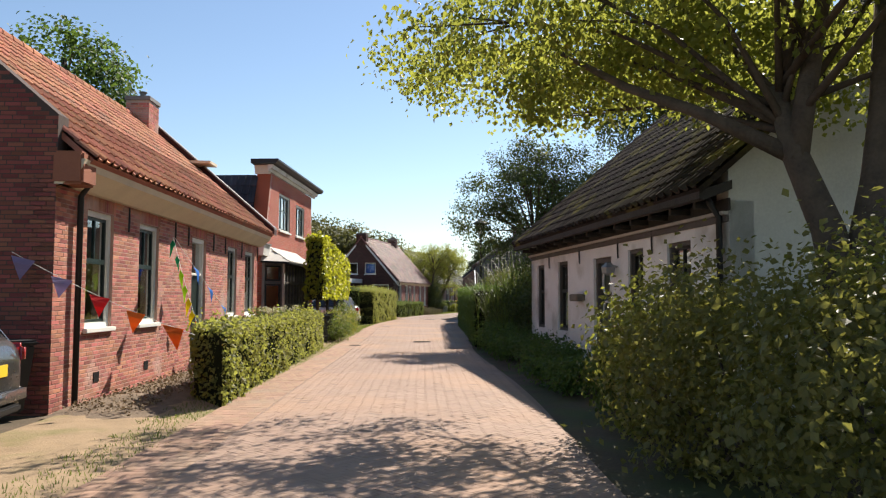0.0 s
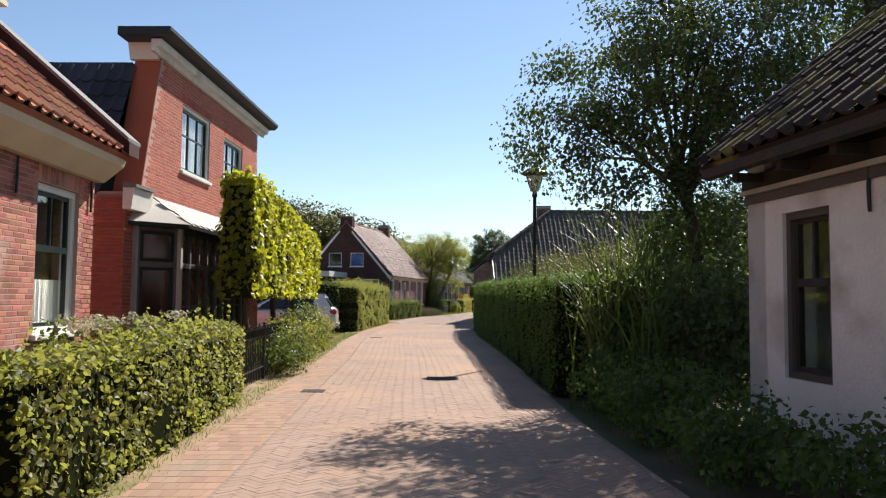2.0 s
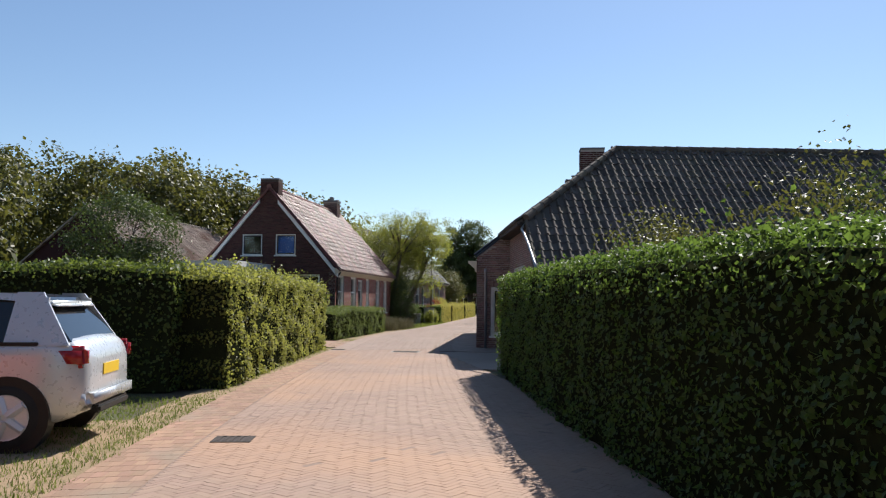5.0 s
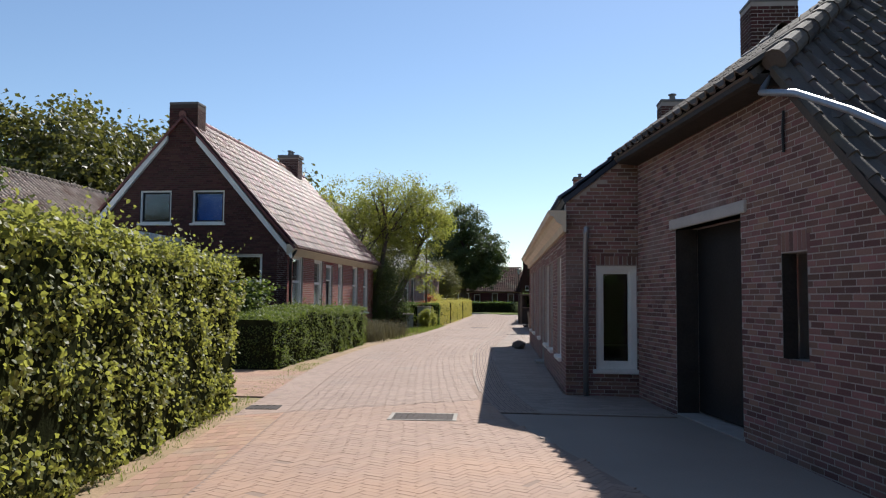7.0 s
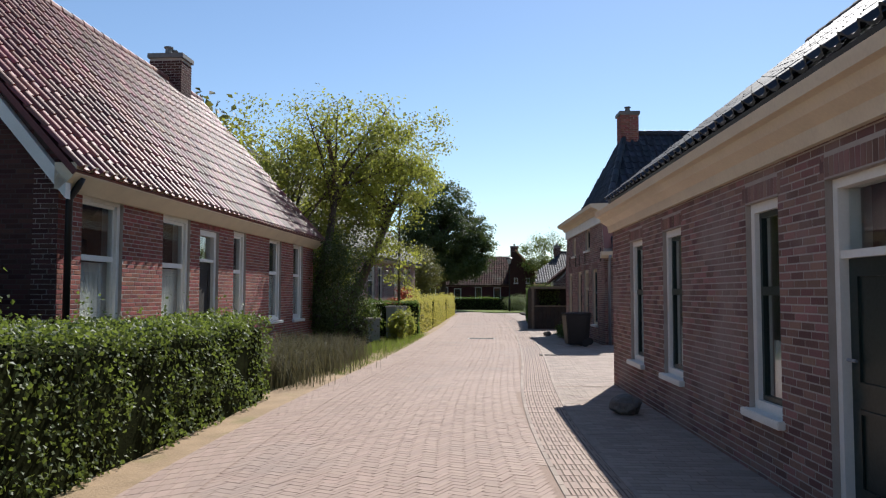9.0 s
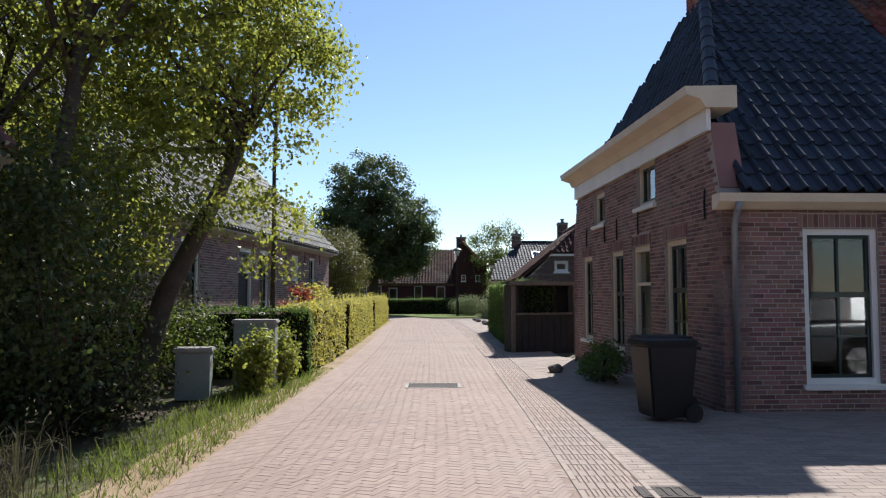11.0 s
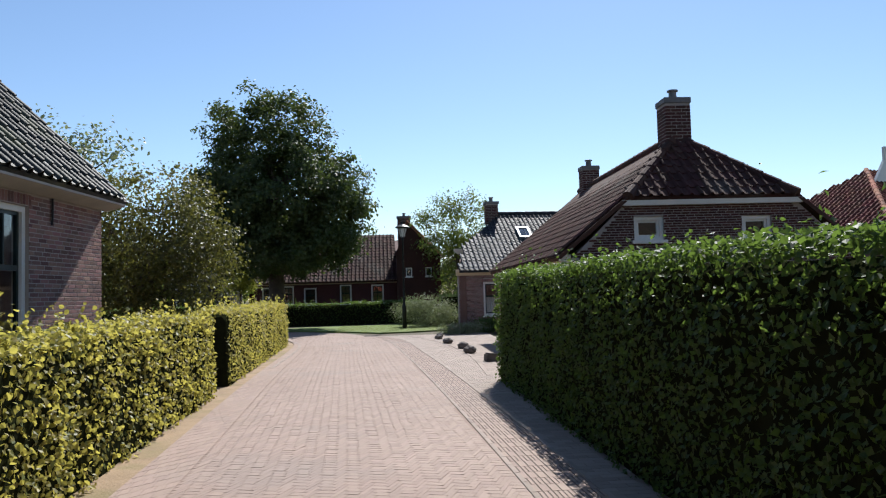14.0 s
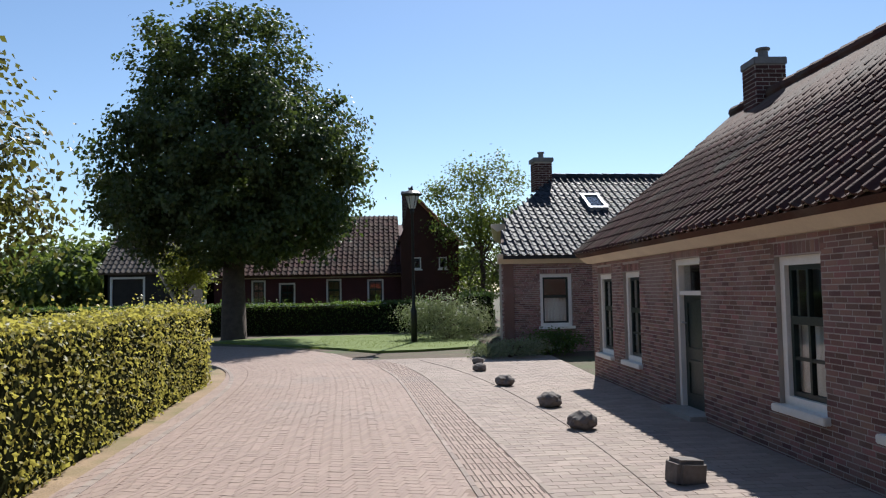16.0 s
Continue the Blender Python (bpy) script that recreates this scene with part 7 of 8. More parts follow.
tree("dark garden tree behind the bend between the houses", (-9.4, 131.0), [(0, 0, 0), (0, 0, 1.4), (0.1, 0, 2.6)], 0.16,
     [(0, 0, 3.0, 2.4, 2.0, 1.6), (1.8, 0, 2.2, 2.2, 1.8, 1.4)], LEAF_APPLE, 9000, 0.16, 221, limbs=10, clumps=120, spread=0.28)
# wood on the skyline to the west
for k, (x, y, h, r) in enumerate(((-30, 77.5, 10.9, 4.6), (-27, 78.5, 9.8, 4.2), (-23.8, 79.5, 8.9, 4.0), (-44, 74, 13.5, 5.5), (-38, 79, 13.4, 5), (-33, 77, 11.6, 4.4), (-48, 86, 13.5, 6), (-36, 90, 11.5, 4.5), (-31, 72, 10.4, 3.8), (-30, 50, 6.0, 3.0), (-24.5, 44, 4.4, 2.4), (-40, 64, 11, 5), (-54, 70, 13.5, 6), (-37, 138, 5.4, 3.6), (-32.6, 141, 5.4, 3.6), (-28.8, 137, 5.0, 3.2), (-25.5, 142, 5.2, 3.4))):
    tree("broad-leaved tree of the wood behind the gardens", (x, y), [(0, 0, 0), (0, 0, h * 0.4), (0.2, 0, h * 0.6)], 0.3,
         [(0, 0, h * 0.95 - r * 0.62, r, r, r * 0.62), (r * 0.4, -r * 0.3, h * 0.5, r * 0.85, r * 0.8, h * 0.3), (-r * 0.4, 0, h * 0.42, r * 0.9, r * 0.8, h * 0.3)], LEAF_OLIVE if k < 13 else LEAF_MID, 12000 if k < 9 else 4000, 0.3 if k < 9 else 0.4, 230 + k, limbs=8, clumps=170, spread=0.5, group="wood")
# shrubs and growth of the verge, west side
# dark brown and apple leaf put the trees' shade into most shrub colours
for k, (x, y, z, r, ry, h, n_, m_) in enumerate(((-15.6, 73.4, 0.4, 0.6, 0.9, 0.4, 3500, LEAF_BROWN_SHADED), (-15.7, 72.6, 1.5, 0.8, 1.0, 1.5, 8000, LEAF_APPLE), (-16.6, 73.4, 1.4, 0.8, 0.9, 1.4, 6000, LEAF_APPLE), (-16.9, 78.0, 1.0, 1.0, 1.1, 1.1, 5500, LEAF_BROWN_SHADED), (-14.62, 76.15, 0.42, 0.28, 0.4, 0.45, 2400, LEAF_GREEN), (-14.5, 77.4, 0.4, 0.25, 0.4, 0.45, 1800, LEAF_GREEN), (-15.9, 76.9, 0.6, 0.6, 0.8, 0.6, 3500, LEAF_MID))):
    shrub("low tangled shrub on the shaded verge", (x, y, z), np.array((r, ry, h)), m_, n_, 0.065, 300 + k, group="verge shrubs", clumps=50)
for k, (x, y) in enumerate(((-16.9, 55.6), (-17.3, 57.4), (-18.3, 56.4), (-18.6, 58.4), (-16.7, 59.0))):
    shrub("broad-leaved garden shrub with upright shoots before the gable", (x, y, 1.0), np.array((0.75, 0.85, 0.75)), LEAF_MID, 2600, 0.11, 320 + k, group="gable shrubs", clumps=30, droop=0.1)
shrub("red-leaved shrub behind the golden hedge", (-15.9, 86.0, 1.15), np.array((0.5, 0.7, 0.45)), LEAF_RED, 1500, 0.09, 331)
shrub("yellow-leaved shrub behind the golden hedge", (-15.8, 88.3, 1.2), np.array((0.5, 0.7, 0.5)), LEAF_GOLD, 1500, 0.1, 332)
for k, (x, y, n_, h_) in enumerate(((-15.0, 64.6, 900, 0.7), (-15.3, 65.6, 900, 0.8), (-14.95, 66.7, 900, 0.72), (-15.1, 67.9, 800, 0.7), (-15.7, 66.4, 800, 0.85), (-15.1, 69.2, 800, 0.65), (-15.5, 70.4, 800, 0.6), (-15.8, 68.3, 800, 0.75))):
    tuft("dry_grass_clump", "clump of dry brownish grass on the shaded verge", "grass clump", x, y, n_, h_, 420 + k, DRY_GRASS, "dry grass clumps", 0.36, 0.0045)
# border at the bend
shrub("grey-green flowering border bush by the street lamp", (-10.0, 115.6, 0.62), np.array((1.35, 0.9, 0.66)), LEAF_GREY, 11000, 0.06, 341, clumps=60)
shrub("low pale cushion plant at the corner", (-9.3, 110.9 - 2.2, 0.2), np.array((0.8, 0.5, 0.22)), LEAF_GREY, 3000, 0.05, 342, clumps=40)
shrub("dark low bush at the house corner", (-8.3, 109.3, 0.25), np.array((0.7, 0.5, 0.3)), LEAF_DARK, 2500, 0.06, 343, clumps=30)
shrub("climbing plant on the corner of the brown-brick house", (-8.25, 83.0, 0.95), np.array((0.35, 0.5, 0.8)), LEAF_MID, 2600, 0.07, 344, clumps=40)
shrub("dark pot plants at the foot of the corner house", (-9.35, 77.6, 0.3), np.array((0.3, 0.9, 0.3)), LEAF_DARK, 1800, 0.06, 345, clumps=24)

# lawn at the bend
bm = bmesh.new()
lawn_pts = [(-14.4, 113.9), (-13.2, 112.6), (-12.2, 111.2), (-11.0, 111.4), (-9.4, 112.2), (-9.2, 117), (-11, 118.6), (-15.5, 118.4), (-17.5, 117.0)]
f = bm.faces.new([bm.verts.new((x, y, 0.01)) for x, y in lawn_pts])
prism(bm, [(x, y, -0.045) for x, y in lawn_pts], (0, 0, 0.05))
tagged(part("lawn", bm, LAWN), "small sunlit lawn at the bend", "lawn", "", "structure")
grass("short lawn grass", [(-14.0, -9.4, 113.0, 118.2), (-12.9, -10.0, 111.9, 113.0)], 16000, 0.06, GRASS_BLADE, 5)
edge_boxes = []
for y in np.arange(-4, 56, 1.0):
    edge_boxes.append((left_at(y) - (0.75 if y < 10 else 0.5), left_at(y) - 0.12, y, y + 1))
for y in np.arange(66, 80, 1.0):
    edge_boxes.append((left_at(y) - 1.3, left_at(y) - 0.05, y, y + 1))
    edge_boxes.append((left_at(y) - 0.9, left_at(y) - 0.1, y, y + 1))
grass("weeds and dry grass of the verge", edge_boxes, 20000, 0.05, GRASS_BLADE, 6)
grass("short dry grass of the verge beside the parked car", [(left_at(y) - 1.6, left_at(y) - 0.1, y, y + 1) for y in np.arange(29, 38, 1.0)], 6500, 0.055, GRASS_BLADE, 8)
grass("tall grass on the verge", [(left_at(y) - 1.1, left_at(y) - 0.1, y, y + 1) for y in np.arange(71, 79, 1.0)], 2000, 0.15, GRASS_BLADE, 7)


for k, (x, y, n_, h_) in enumerate(((-1.85, 19.8, 60, 2.6), (-1.7, 20.5, 70, 3.2), (-1.5, 21.2, 60, 3.0), (-1.45, 18.9, 40, 2.1), (-1.2, 20.0, 60, 3.1))):
    tuft("reed_clump", "tuft of tall reed blades arching over beside the hedge", "reeds", x, y, n_, h_, 400 + k, LEAF_MID, "reed tufts", 0.16, 0.016)

# ---------------------------------------------------------------- street lamps


def street_lamp(x, y, label):
    s = thing("street_lamp", label, "street lamp", Matrix.Translation((x, y, 0)), "street lamps")
    pole = lathe(bmesh.new(), [(0.09, -0.05), (0.09, 0.9), (0.06, 1.0), (0.045, 1.1), (0.04, 3.7), (0.06, 3.72), (0.06, 3.78), (0.04, 3.84)], 12)
    smooth(part("pole", pole, BLACK, s))
    part("lamp_glass", lathe(bmesh.new(), [(0.085, 3.84), (0.19, 4.2), (0.185, 4.2), (0.08, 3.85)], 12), LAMP_GLASS, s, "milky tapered lamp glass")
    bm = bmesh.new()
    for k in range(6):
        a = k * math.pi / 3
        tube(bm, [(0.088 * math.cos(a), 0.088 * math.sin(a), 3.84), (0.195 * math.cos(a), 0.195 * math.sin(a), 4.2)], [0.008, 0.008], 5)
    part("lamp_frame", bm, BLACK, s)
    part("lamp_hood", lathe(bmesh.new(), [(0.2, 4.19), (0.31, 4.23), (0.31, 4.255), (0.2, 4.33), (0.06, 4.37), (0.03, 4.42), (0.035, 4.45), (0.012, 4.5)], 16), BLACK, s, "dark domed hood with a finial")
    return s


LAMP_GLASS = leaf_material("lamp_glass", (0.75, 0.75, 0.73), (0.7, 0.7, 0.68), (0.62, 0.62, 0.6), 0.55, 0.25)
street_lamp(-3.45, 26.75, "black street lamp with a domed lantern rising from the hedge")
street_lamp(-33.2, 136.5, "black street lamp with a domed lantern beyond the far hedge")
street_lamp(-11.15, 114.3, "black street lamp with a domed lantern on the lawn")

# ---------------------------------------------------------------- cars
CAR_SILVER = material("silver_paint", (0.60, 0.62, 0.64), (0.57, 0.59, 0.61), 1, 0.3, 0.0, 20, metal=0.35, coat=0.6)
CAR_WHITE = material("white_car_paint", (0.75, 0.75, 0.74), (0.7, 0.7, 0.69), 1, 0.3, 0.0, 20, coat=0.6)
CAR_DARK = material("dark_grey_car_paint", (0.04, 0.038, 0.036), (0.03, 0.03, 0.03), 1, 0.3, 0.0, 20, coat=0.6)
CAR_GREY = material("grey_metallic_paint", (0.30, 0.31, 0.32), (0.27, 0.28, 0.29), 1, 0.3, 0.0, 20, metal=0.5, coat=0.6)
CAR_GLASS = material("car_glass", (0.012, 0.014, 0.016), (0.01, 0.012, 0.014), 1, 0.06, 0.0, 20, spec=0.7)
RUBBER = material("rubber", (0.02, 0.02, 0.02), (0.03, 0.03, 0.03), 6, 0.85, 0.3, 60)
RIM = material("alloy", (0.75, 0.75, 0.76), (0.66, 0.66, 0.67), 3, 0.35, 0.0, 20, metal=0.25)
LIGHT_RED = material("tail_light_red", (0.35, 0.01, 0.012), (0.25, 0.008, 0.01), 5, 0.15, 0.0, 20, coat=0.5)
LIGHT_CLEAR = material("head_light_clear", (0.7, 0.72, 0.75), (0.5, 0.52, 0.55), 9, 0.12, 0.0, 20, metal=0.4, coat=0.5)
PLATE = material("yellow_plate", (0.75, 0.5, 0.03), (0.7, 0.46, 0.03), 3, 0.5, 0.0, 20)


def car(label, m, paint, length=3.95, width=1.7, height=1.5, category="car", group="parked cars"):
    """A hatchback: its nose at +x, standing on its wheels."""
    c = thing("car", label, category, m, group)
    w2, xr, xf = width / 2, -length / 2, length / 2
    k = height / 1.5
    # stations along the lower body: x, half width, sill, belt
    st = [(xr, 0.72, 0.45, 0.74), (xr + 0.05, 0.86, 0.36, 0.90), (xr + 0.16, 0.94, 0.28, 0.99), (xr + 0.45, 0.99, 0.22, 1.0), (xr + 1.2, 1.0, 0.2, 0.97), (xr + 2.0, 1.0, 0.2, 0.94), (xf - 1.15, 1.0, 0.2, 0.92),
          (xf - 0.95, 0.995, 0.2, 0.90), (xf - 0.5, 0.965, 0.22, 0.83), (xf - 0.18, 0.88, 0.26, 0.73), (xf - 0.04, 0.76, 0.32, 0.62), (xf, 0.62, 0.38, 0.54)]
    bm = bmesh.new()
    rows = []
    for x, a, s, b in st:
        b *= k
        h = b - s
        half = [(0.0, s), (a * 0.6, s), (a * 0.93, s + 0.02), (a, s + 0.25 * h), (a * 1.005, s + 0.55 * h), (a * 0.985, s + 0.82 * h), (a * 0.93, b - 0.015), (a * 0.6, b + 0.02), (0.0, b + 0.03)]
        half = [(y * w2, z) for y, z in half]
        rows.append([bm.verts.new((x, y, z)) for y, z in half] + [bm.verts.new((x, -y, z)) for y, z in half[-2:0:-1]])
    n = len(rows[0])
    for p, q in zip(rows, rows[1:]):
        for i in range(n):
            bm.faces.new((p[i], p[(i + 1) % n], q[(i + 1) % n], q[i]))
    bm.faces.new(rows[0])
    bm.faces.new(rows[-1][::-1])
    bmesh.ops.recalc_face_normals(bm, faces=bm.faces[:])
    bmesh.ops.subdivide_edges(bm, edges=bm.edges[:], cuts=1, use_grid_fill=True, smooth=0.5)
    body = smooth(part("body", bm, paint, c))
    # glasshouse: belt outline and roof outline
    zb, zr = 0.955 * k, height - 0.05
    b0, b1, r0, r1 = xr + 0.14, xf - 1.0, xr + 0.52, xf - 1.95
    yb, yr = w2 * 0.93, w2 * 0.70

    def spot(x_low, x_high, f, sg, out=0.0):
        return (x_low + (x_high - x_low) * f, sg * (yb + (yr - yb) * f + out), zb + (zr - zb) * f)
    bm = bmesh.new()
    ring_lo = [bm.verts.new(v) for v in ((b0, -yb + 0.06, zb), (b0 + 0.08, -yb, zb), (b1 - 0.25, -yb, zb), (b1, -yb + 0.22, zb), (b1, yb - 0.22, zb), (b1 - 0.25, yb, zb), (b0 + 0.08, yb, zb), (b0, yb - 0.06, zb))]
    ring_hi = [bm.verts.new(v) for v in ((r0, -yr + 0.06, zr - 0.045), (r0 + 0.08, -yr, zr - 0.045), (r1 - 0.12, -yr, zr - 0.045), (r1, -yr + 0.15, zr - 0.045), (r1, yr - 0.15, zr - 0.045), (r1 - 0.12, yr, zr - 0.045), (r0 + 0.08, yr, zr - 0.045), (r0, yr - 0.06, zr - 0.045))]
    for i in range(8):
        j = (i + 1) % 8
        bm.faces.new((ring_lo[i], ring_lo[j], ring_hi[j], ring_hi[i]))
    bm.faces.new(ring_hi)
    part("glasshouse", bm, CAR_GLASS, body, "dark tinted car windows")
    bm = soft_box(r0 - 0.16, r1 + 0.04, -yr - 0.015, yr + 0.015, zr - 0.02, zr + 0.055, 0.045, None, 3)
    for v in bm.verts:
        v.co.z -= 0.09 * ((v.co.x - (r0 + r1) / 2) / (r1 - r0) * 2) ** 2 * (1 if v.co.z > zr else 0.6) + 0.02 * (v.co.y / yr) ** 2
    smooth(part("car_roof", bm, paint, body))
    for sg in (1, -1):
        for name, lo0, lo1, hi0, hi1 in (("rear_pillar", b0 + 0.02, b0 + 0.62, r0 - 0.04, r0 + 0.2), ("middle_pillar", xr + 1.66, xr + 1.74, xr + 1.62, xr + 1.69), ("front_pillar", b1 - 0.27, b1 - 0.16, r1 - 0.13, r1 - 0.04)):
            bm = bmesh.new()
            prism(bm, [spot(lo0, hi0, 0, sg, 0.012), spot(lo1, hi1, 0, sg, 0.012), spot(lo1, hi1, 1, sg, 0.012), spot(lo0, hi0, 1, sg, 0.012)], (0, -sg * 0.03, 0))
            part(name, bm, paint if name != "middle_pillar" else BLACK, body)
        bm = bmesh.new()
        us = [q / 6 - 1 for q in range(13)]
        xs = [r0 - 0.1 + (r1 - r0 + 0.16) * (u + 1) / 2 for u in us]
        prism(bm, [spot(x, x, 0.87 - (0.2 if u > 0 else 0.1) * u * u, sg, 0.014) for x, u in zip(xs, us)] + [spot(x, x, 1.0 - 0.1 * u * u, sg, 0.014) for x, u in zip(xs[::-1], us[::-1])], (0, -sg * 0.03, 0))
        part("roof_rail", bm, paint, body)
        part("belt_trim", soft_box(b0 + 0.3, b1 - 0.2, sg * (yb + 0.012) - 0.012, sg * (yb + 0.012) + 0.012, zb - 0.005, zb + 0.03, 0.006), BLACK, body)
        bm = soft_box(xr + 0.0, xr + 0.3, sg * w2 * 0.86 - 0.07, sg * w2 * 0.86 + 0.07, 0.74 * k, 0.95 * k, 0.045, None, 3)
        smooth(part("tail_light", bm, LIGHT_RED, body))
        bm = soft_box(xf - 0.5, xf - 0.06, sg * w2 * 0.70 - 0.15, sg * w2 * 0.70 + 0.15, 0.585 * k, 0.745 * k, 0.06, None, 3)
        bm.transform(Matrix.Translation((0, 0, 0.02)))
        smooth(part("head_light", bm, LIGHT_CLEAR, body))
        part("door_seam", box(bmesh.new(), xr + 1.695, xr + 1.703, sg * w2 * 1.0 - 0.002, sg * w2 * 1.0 + 0.006, 0.34, 0.86 * k), BLACK, body)
        part("door_handle", soft_box(xr + 1.42, xr + 1.6, sg * w2 * 1.0 - 0.01, sg * w2 * 1.0 + 0.02, 0.80 * k, 0.825 * k, 0.008), paint, body)
        part("wing_mirror", soft_box(b1 - 0.42, b1 - 0.28, sg * (w2 + 0.06) - 0.08, sg * (w2 + 0.06) + 0.08, zb + 0.0, zb + 0.13, 0.04, None, 3), paint, body)
        part("sill", box(bmesh.new(), xr + 1.05, xf - 1.15, sg * w2 * 0.985 - 0.01, sg * w2 * 0.985 + 0.01, 0.2, 0.27), BLACK, body)
    smooth(part("bumper", soft_box(xr - 0.05, xr + 0.25, -w2 * 0.86, w2 * 0.86, 0.34, 0.58, 0.07, None, 3), paint, body))
    smooth(part("bumper", soft_box(xf - 0.3, xf + 0.04, -w2 * 0.84, w2 * 0.84, 0.3, 0.5, 0.08, None, 3), paint, body))
    part("bumper_insert", soft_box(xr - 0.06, xr + 0.1, -w2 * 0.6, w2 * 0.6, 0.3, 0.38, 0.02), BLACK, body)
    part("grille", soft_box(xf - 0.1, xf + 0.052, -w2 * 0.5, w2 * 0.5, 0.27, 0.37, 0.02), BLACK, body)
    part("number_plate", box(bmesh.new(), xr - 0.012, xr + 0.02, -0.26, 0.26, 0.66, 0.77), PLATE, body)
    part("number_plate", box(bmesh.new(), xf + 0.02, xf + 0.05, -0.26, 0.26, 0.39, 0.49), PLATE, body)
    for x in (xr + 0.68, xf - 0.78):
        for sg in (1, -1):
            mw = Matrix.Translation((x, sg * (w2 - 0.085), 0.31)) @ pose(0, 0, 0, 90, 0, 0)
            wheel = smooth(part("wheel", lathe(bmesh.new(), [(0.2, -0.1), (0.29, -0.1), (0.31, -0.07), (0.31, 0.07), (0.29, 0.1), (0.2, 0.1)], 28, mw), RUBBER, c))
            part("wheel_arch", lathe(bmesh.new(), [(0.385, -0.094), (0.385, 0.094)], 28, mw), BLACK, wheel)
            bm = lathe(bmesh.new(), [(0.06, -sg * 0.106), (0.06, -sg * 0.114), (0.02, -sg * 0.118)], 12, mw)
            for q in range(5):
                a = q * 2 * math.pi / 5
                tube(bm, [mw @ Vector((0.03 * math.cos(a), 0.03 * math.sin(a), -sg * 0.108)), mw @ Vector((0.2 * math.cos(a), 0.2 * math.sin(a), -sg * 0.104))], [0.045, 0.04], 6)
            lathe(bm, [(0.195, -sg * 0.1), (0.215, -sg * 0.108), (0.205, -sg * 0.102)], 24, mw)
            part("rim", bm, RIM, wheel)
    return c


car("silver hatchback parked beside the tall hedge, tail to the street", pose(-12.85, 34.35, 0, 0, 0, 196), CAR_SILVER, height=1.54)
car("dark grey car parked before the red-brick house, tail to the street", pose(-6.2, 3.45, 0, 0, 0, 202), CAR_DARK, 4.3)
car("white car parked askew in the brick driveway beside the hedge", pose(-15.95, 50.55, 0, 0, 0, 245), CAR_WHITE, 4.2, 1.8, 1.62)
car("grey metallic car parked in the forecourt, nose to the street", pose(-5.8, 70.2, 0, 0, 0, 196), CAR_GREY, 4.3, 1.75, 1.46)

# ---------------------------------------------------------------- small things of the street


def boulder(x, y, r, seed, label="dark field stone beside the pavement", h=0.7):
    bm = bmesh.new()
    bmesh.ops.create_icosphere(bm, subdivisions=3, radius=r)
    for v in bm.verts:
        k = 1 + 0.22 * noise.noise(v.co * (2.2 / r) + Vector((seed, 0, 0)))
        v.co *= k
        v.co.z *= h
    low = min(v.co.z for v in bm.verts)
    bm.transform(Matrix.Translation((x, y, -low - 0.03)))
    return tagged(part("boulder", bm, STONE), label, "stone", "row of boulders")


for k, (x, y, r) in enumerate(((-10.05, 100.1, 0.17), (-10.05, 101.65, 0.17), (-10.25, 103.8, 0.16), (-10.35, 106.0, 0.14), (-10.2, 107.4, 0.13), (-9.82, 61.9, 0.21), (-9.9, 78.95, 0.15))):
    boulder(x, y, r * 0.88, 3.7 * k)
bm = soft_box(-0.13, 0.13, -0.1, 0.1, -0.03, 0.17, 0.03, pose(-9.88, 97.85, 0, 0, 6, 15))
tagged(part("boulder", bm, STONE), "squared dark stone beside the pavement", "stone", "row of boulders")
bm = soft_box(-0.15, 0.15, -0.11, 0.11, -0.03, 0.16, 0.055, pose(-9.78, 96.0, 0, 3, 4, 25), 3)
for v in bm.verts:
    v.co += Vector((0.025, 0.025, 0.012)) * noise.noise(v.co * 9)
smooth(tagged(part("boulder", bm, STONE_PALE), "pale rounded block of stone beside the pavement", "stone", "row of boulders"))


def grate(x, y, w, d, a, label, name="drain_grate"):
    g = thing(name, label, "drain", pose(x, y, 0.002, 0, 0, a), "drains", "")
    part("frame", flat_ring(w, d), KERB if w > 0.7 else IRON, g)
    part("backing_plate", box(bmesh.new(), -w / 2 + 0.045, w / 2 - 0.045, -d / 2 + 0.038, d / 2 - 0.038, -0.03, 0.0012), IRON, g)
    n = max(3, int(w / 0.07))
    bar_ = bpy.data.meshes.new("bar")
    bm = box(bmesh.new(), -0.014, 0.014, -d / 2 + 0.045, d / 2 - 0.045, 0.0008, 0.008)
    bm.to_mesh(bar_)
    bm.free()
    bar_.materials.append(IRON)
    for k in range(n):
        b_ = new("bar", bar_)
        b_.parent = g
        b_.location = (-w / 2 + 0.06 + (w - 0.12) * k / (n - 1), 0, 0)
    return g


def flat_ring(w, d):
    bm = bmesh.new()
    box(bm, -w / 2, w / 2, -d / 2, -d / 2 + 0.04, -0.012, 0.006)
    box(bm, -w / 2, w / 2, d / 2 - 0.04, d / 2, -0.012, 0.006)
    box(bm, -w / 2, -w / 2 + 0.05, -d / 2 + 0.04, d / 2 - 0.04, -0.012, 0.006)
    box(bm, w / 2 - 0.05, w / 2, -d / 2 + 0.04, d / 2 - 0.04, -0.012, 0.006)
    return bm


grate(-10.62, 48.95, 0.8, 0.55, 4, "iron drain cover framed in the street")
grate(-12.07, 77.0, 0.85, 0.6, 0, "iron drain cover framed in the street")
grate(-6.2, 20.3, 0.34, 0.32, 12, "small iron gully at the street's edge")
grate(-9.56, 34.9, 0.4, 0.35, 12, "small iron gully at the street's edge")
grate(-12.73, 49.36, 0.4, 0.35, 8, "small iron gully at the street's edge")
